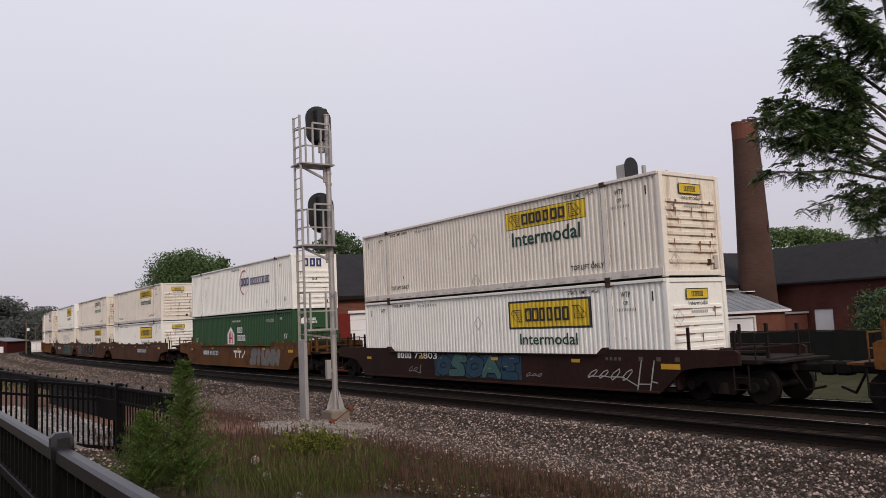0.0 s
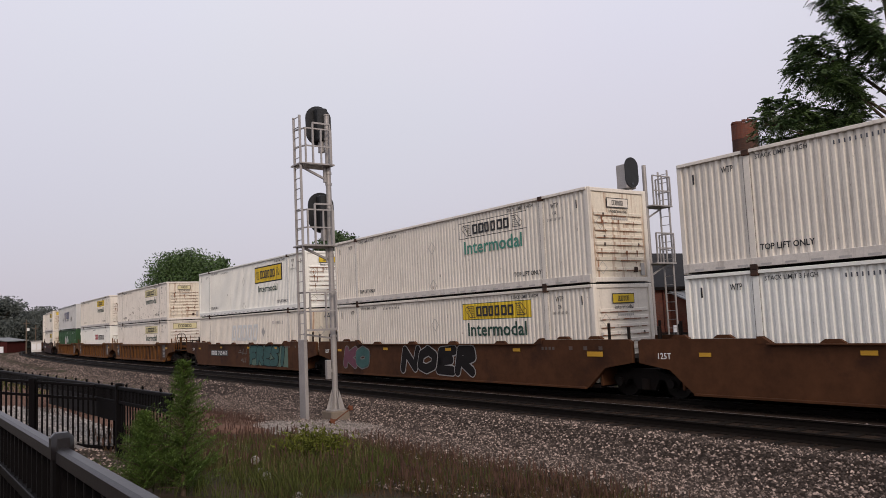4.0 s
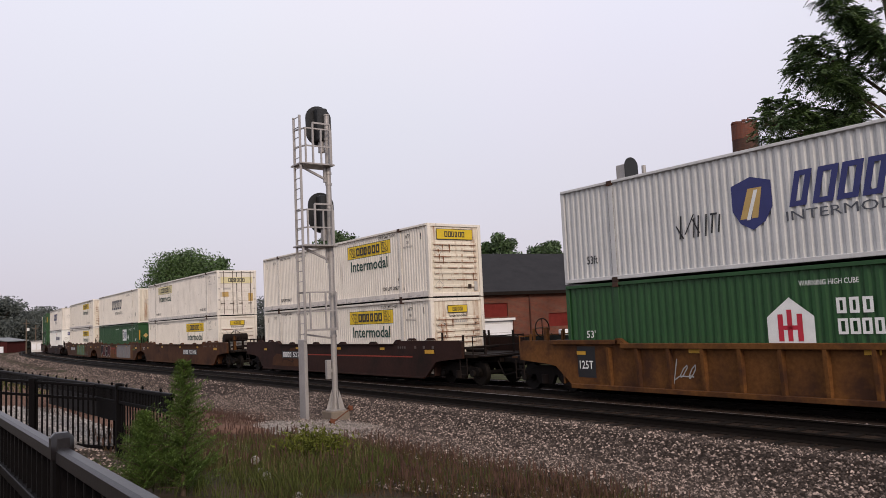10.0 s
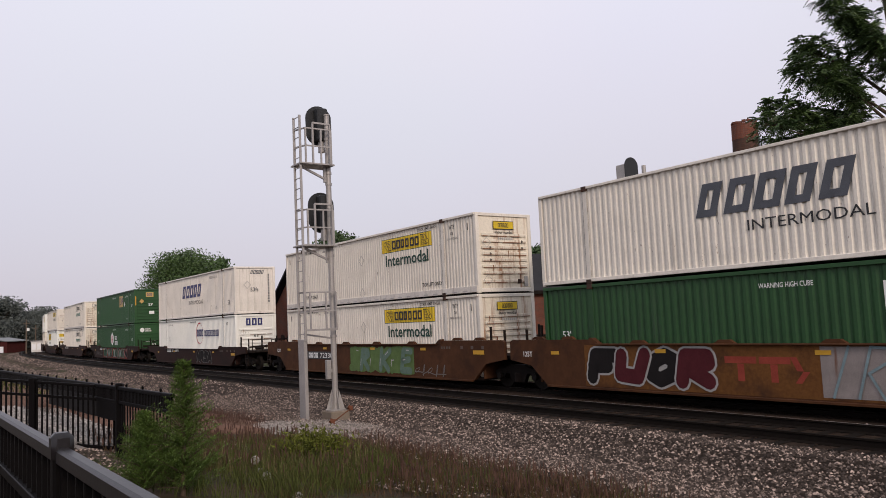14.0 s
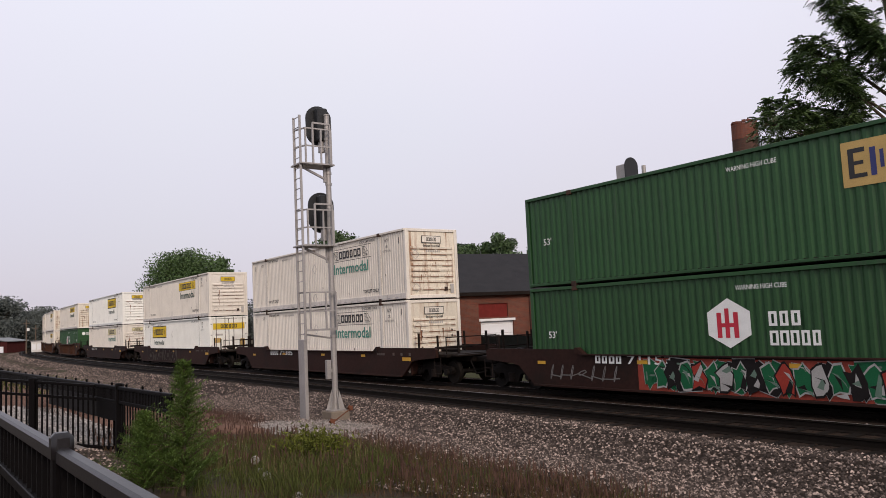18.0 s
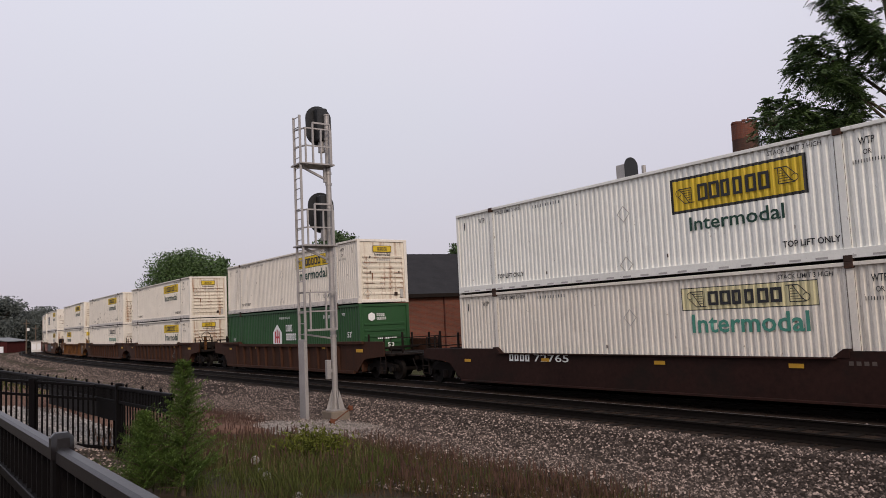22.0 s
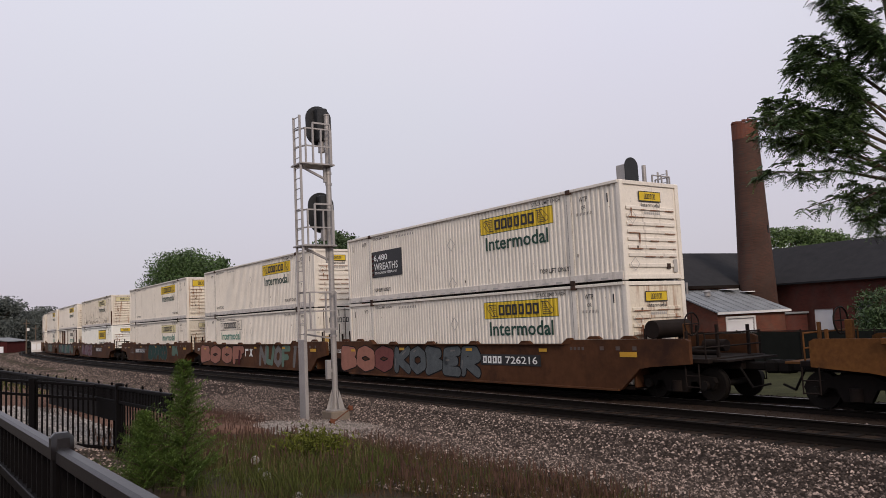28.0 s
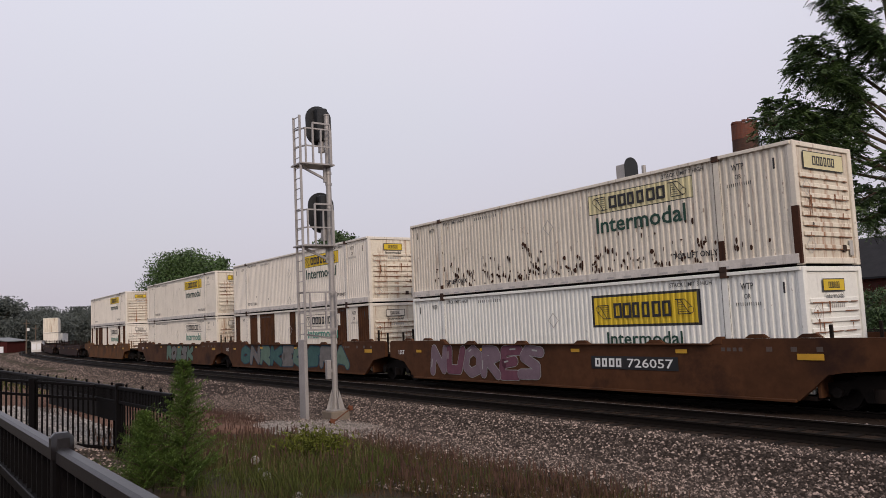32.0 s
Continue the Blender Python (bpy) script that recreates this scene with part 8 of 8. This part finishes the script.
leafy_shoot(-3.5, 9.7, 0.9, 420, 3)
leafy_shoot(-3.3, 9.5, 0.95, 300, 4)


def grass_field(name, label, n, cx, cy, rx, ry, h0, h1, mk, seed, seeds=None, lean_=0.8, keep=None, w_=0.0045):
    rnd = np.random.default_rng(seed)
    sh, hd = Shape(), Shape()
    a, r = rnd.uniform(0, 6.28, n), np.sqrt(rnd.random(n))
    x, y = cx + rx * r * np.cos(a), cy + ry * r * np.sin(a)
    cl = np.sin(x * 2.1 + 1.3 * np.sin(y * 1.7)) * np.sin(y * 1.9 + seed) + 0.6 * np.sin(x * 5 + y * 4)
    ok = cl + rnd.normal(size=n) * 0.6 > -0.25
    lat, s = lat_of(x, y)
    ok &= lat < -9.6 + rnd.normal(size=n) * 0.35
    ok &= ((x + 3.05) / 1.9) ** 2 + ((y - 19.9) / 3.9) ** 2 > rnd.uniform(0.6, 1.1, n)
    x, y = x[ok], y[ok]
    z = ground_z(x, y) - 0.04
    for i in range(len(x)):
        hh = h0 + (h1 - h0) * rnd.random() ** 1.6
        t = rnd.uniform(0, 6.28)
        dx, dy = math.cos(t) * hh * lean_ * rnd.random(), math.sin(t) * hh * lean_ * rnd.random()
        b = rnd.uniform(0, 3.14)
        wx, wy = math.cos(b) * w_, math.sin(b) * w_
        p = (x[i], y[i], z[i])
        m_ = (p[0] + dx * 0.4, p[1] + dy * 0.4, p[2] + hh * 0.6)
        e = (p[0] + dx, p[1] + dy, p[2] + hh)
        sh.add([(p[0] - wx, p[1] - wy, p[2]), (p[0] + wx, p[1] + wy, p[2]), (m_[0] + wx * 0.7, m_[1] + wy * 0.7, m_[2]), (m_[0] - wx * 0.7, m_[1] - wy * 0.7, m_[2]), e], [(0, 1, 2, 3), (3, 2, 4)])
        if seeds and rnd.random() < 0.22:
            k = 0.009
            hd.add([(e[0] - k, e[1], e[2] - 0.06), (e[0] + k, e[1], e[2] - 0.06), (e[0] + k * 0.6, e[1] + k, e[2] + 0.05), (e[0] - k * 0.6, e[1] - k, e[2] + 0.05)], [(0, 1, 2, 3)])
    tagged(thing(name, label, "grass", me=sh.mesh(name, M[mk])), kind="stuff")
    if seeds:
        tagged(thing("seed_heads", "reddish-brown grass seed heads", "grass", me=hd.mesh("seed_heads", M[seeds])), kind="stuff")


grass_field("grass", "fresh green grass tufts in the foreground", 13500, -2.5, 11.6, 1.7, 3.4, 0.14, 0.40, "grass", 1)
grass_field("straw", "pale upright grass stalks in the foreground", 900, -2.7, 12.0, 1.7, 2.4, 0.25, 0.48, "straw", 8, lean_=0.25, w_=0.003)
grass_field("dry_grass", "thin red-brown dry grass by the ballast", 24000, -0.6, 13.9, 5.4, 4.0, 0.10, 0.32, "drygrass", 2, "seed")
grass_field("dry_grass", "thin red-brown dry grass by the far ballast", 9000, -7.6, 20.6, 3.2, 3.6, 0.12, 0.36, "seed", 3)
grass_field("grass", "sparse green grass among the dry stalks", 3600, 0.2, 11.8, 3.6, 1.9, 0.10, 0.30, "grass", 4)
grass_field("dry_grass", "dry grass along the near edge", 9000, 3.6, 10.6, 3.2, 2.2, 0.08, 0.26, "drygrass", 6, "seed")
grass_field("dry_grass", "short dry grass close to the fence", 6000, 0.9, 9.4, 3.4, 1.6, 0.06, 0.2, "drygrass", 9)
grass_field("grass", "rough grass beyond the fence along the curve", 9000, -19, 36, 7.5, 15, 0.15, 0.4, "grass", 5, w_=0.02)


def tuft(x, y, seed):
    rnd = np.random.default_rng(seed)
    ob = thing("grass_tuft", "bright green bushy weed clump", "plant", pose(x, y, gz(x, y)))
    pts = rnd.normal(size=(1300, 3)) * (0.22, 0.2, 0.12) + (0, 0, 0.26)
    pts[:, 2] = np.abs(pts[:, 2])
    part("foliage", leaves(pts, 0.04, rnd, -0.8, 0.3).mesh("foliage", M["tuftgreen"]), ob)
    for k in range(12):
        part("stem", Shape().tube((0, 0, 0), (rnd.normal() * 0.3, rnd.normal() * 0.22, 0.4), 0.005, 0.002, n=4).mesh("stem", M["grass"]), ob)


tuft(-2.3, 12.7, 41)
tuft(-2.08, 12.6, 42)
for x, y, zt in ((-2.64, 10.5, 0.647), (-2.328, 9.8, 0.563), (-1.751, 8.8, 0.505), (-2.657, 10.8, 0.436)):
    z0 = gz(x, y)
    ob = thing("dandelion_puff", "pale dandelion seed head on a thin stalk", "flower", pose(x, y, z0 - 0.03), group="dandelions in the grass")
    part("stalk", Shape().tube((0, 0, 0), (0.02, 0, zt - z0 + 0.0), 0.004, 0.003, n=5).mesh("stalk", M["grass"]), ob)
    rnd = np.random.default_rng(int(abs(x) * 1000))
    d = rnd.normal(size=(260, 3))
    d /= np.linalg.norm(d, axis=1)[:, None]
    part("seed_ball", leaves(d * 0.052 + (0.02, 0, zt - z0 + 0.03), 0.012, rnd).mesh("seed_ball", M["puff"]), ob, "downy pale seed ball")

# ---- far end of the line ----
barn = thing("barn", "low dark-red shed with pale roof by the line", "building", pose(-90.6, 154, -0.5, 0, 0, -12))
part("wall", Shape().box(-4.2, 4.2, 0, 5, 0, 2.45).mesh("wall", M["barnred"]), barn)
part("roof", Shape().prism([(-4.6, 2.4), (0, 3.1), (4.6, 2.4), (4.6, 2.55), (0, 3.28), (-4.6, 2.55)], -0.3, 5.3).mesh("roof", M["metalroof"]), barn, "pale metal roof")
part("door", Shape().box(2.4, 3.4, -0.06, -0.01, 0.1, 1.5).mesh("door", M["doorwhite"]), barn)
hut = thing("signal_hut", "small white trackside hut with two pale panels", "hut", pose(-74.3, 141, -0.5, 0, 0, 10))
part("body", Shape().box(-0.9, 0.9, 0, 1.6, 0, 2.3, 0.02).mesh("body", M["signal_box"]), hut)
part("roof", Shape().box(-1.05, 1.05, -0.15, 1.75, 2.3, 2.42, 0.02).mesh("roof", M["galv"]), hut)
for x in (-0.45, 0.45):
    part("panel", Shape().box(x - 0.33, x + 0.33, -0.03, -0.005, 0.8, 1.9).mesh("panel", M["doorwhite"]), hut)
for x, y, h_ in ((-70.2, 130, 6.0), (-79.2, 150, 5.4)):
    ob = thing("utility_pole", "weathered wooden utility pole", "pole", pose(x, y, -0.5))
    part("shaft", Shape().tube((0, 0, -0.3), (0, 0, h_), 0.14, 0.10, n=8).mesh("shaft", M["wood"], True), ob)
    part("crossarm", Shape().box(-0.5, 0.5, -0.05, 0.05, h_ - 0.7, h_ - 0.58).mesh("crossarm", M["wood"]), ob)
    if x == -70.2:
        part("signal_lamp", Shape().box(0.1, 0.5, -0.12, 0.12, h_ - 1.9, h_ - 1.4, 0.03).mesh("signal_lamp", M["chalk"]), ob)


# ---- what moves ----
def run(t):
    return SPEED * t + GAIN * t * t


def car_pose(nose, z):
    x1, y1 = line_at(nose - 1.0)
    x0, y0 = line_at(nose - CL + 1.0)
    return pose(float(x0 + x1) / 2, float(y0 + y1) / 2, z, 0, 0, math.degrees(math.atan2(y1 - y0, x1 - x0)))


def motions():
    times = [i * 0.8 for i in range(41)]
    for things, sets, a0 in TRAIN:
        for ob, z in things:
            walk(ob, [(t, car_pose(a0 + run(t), z)) for t in times])
        # wheels roll while the car passes the camera
        inside = [t for t in [i / 30 for i in range(961)] if -34 < a0 - 8 + run(t) < 24]
        if not inside:
            continue
        for w in sets:
            at = w.location.copy()
            r = at.z
            rows = [(0.0, 0.0)] if inside[0] > 0.05 else []
            s0 = run(inside[0])
            rows += [(t, (run(t) - s0) / r) for t in inside]
            if inside[-1] < 31.9:
                rows.append((32.0, rows[-1][1]))
            walk(w, [(t, Matrix.Translation(at) @ Matrix.Rotation(a, 4, "Y")) for t, a in rows])


motions()
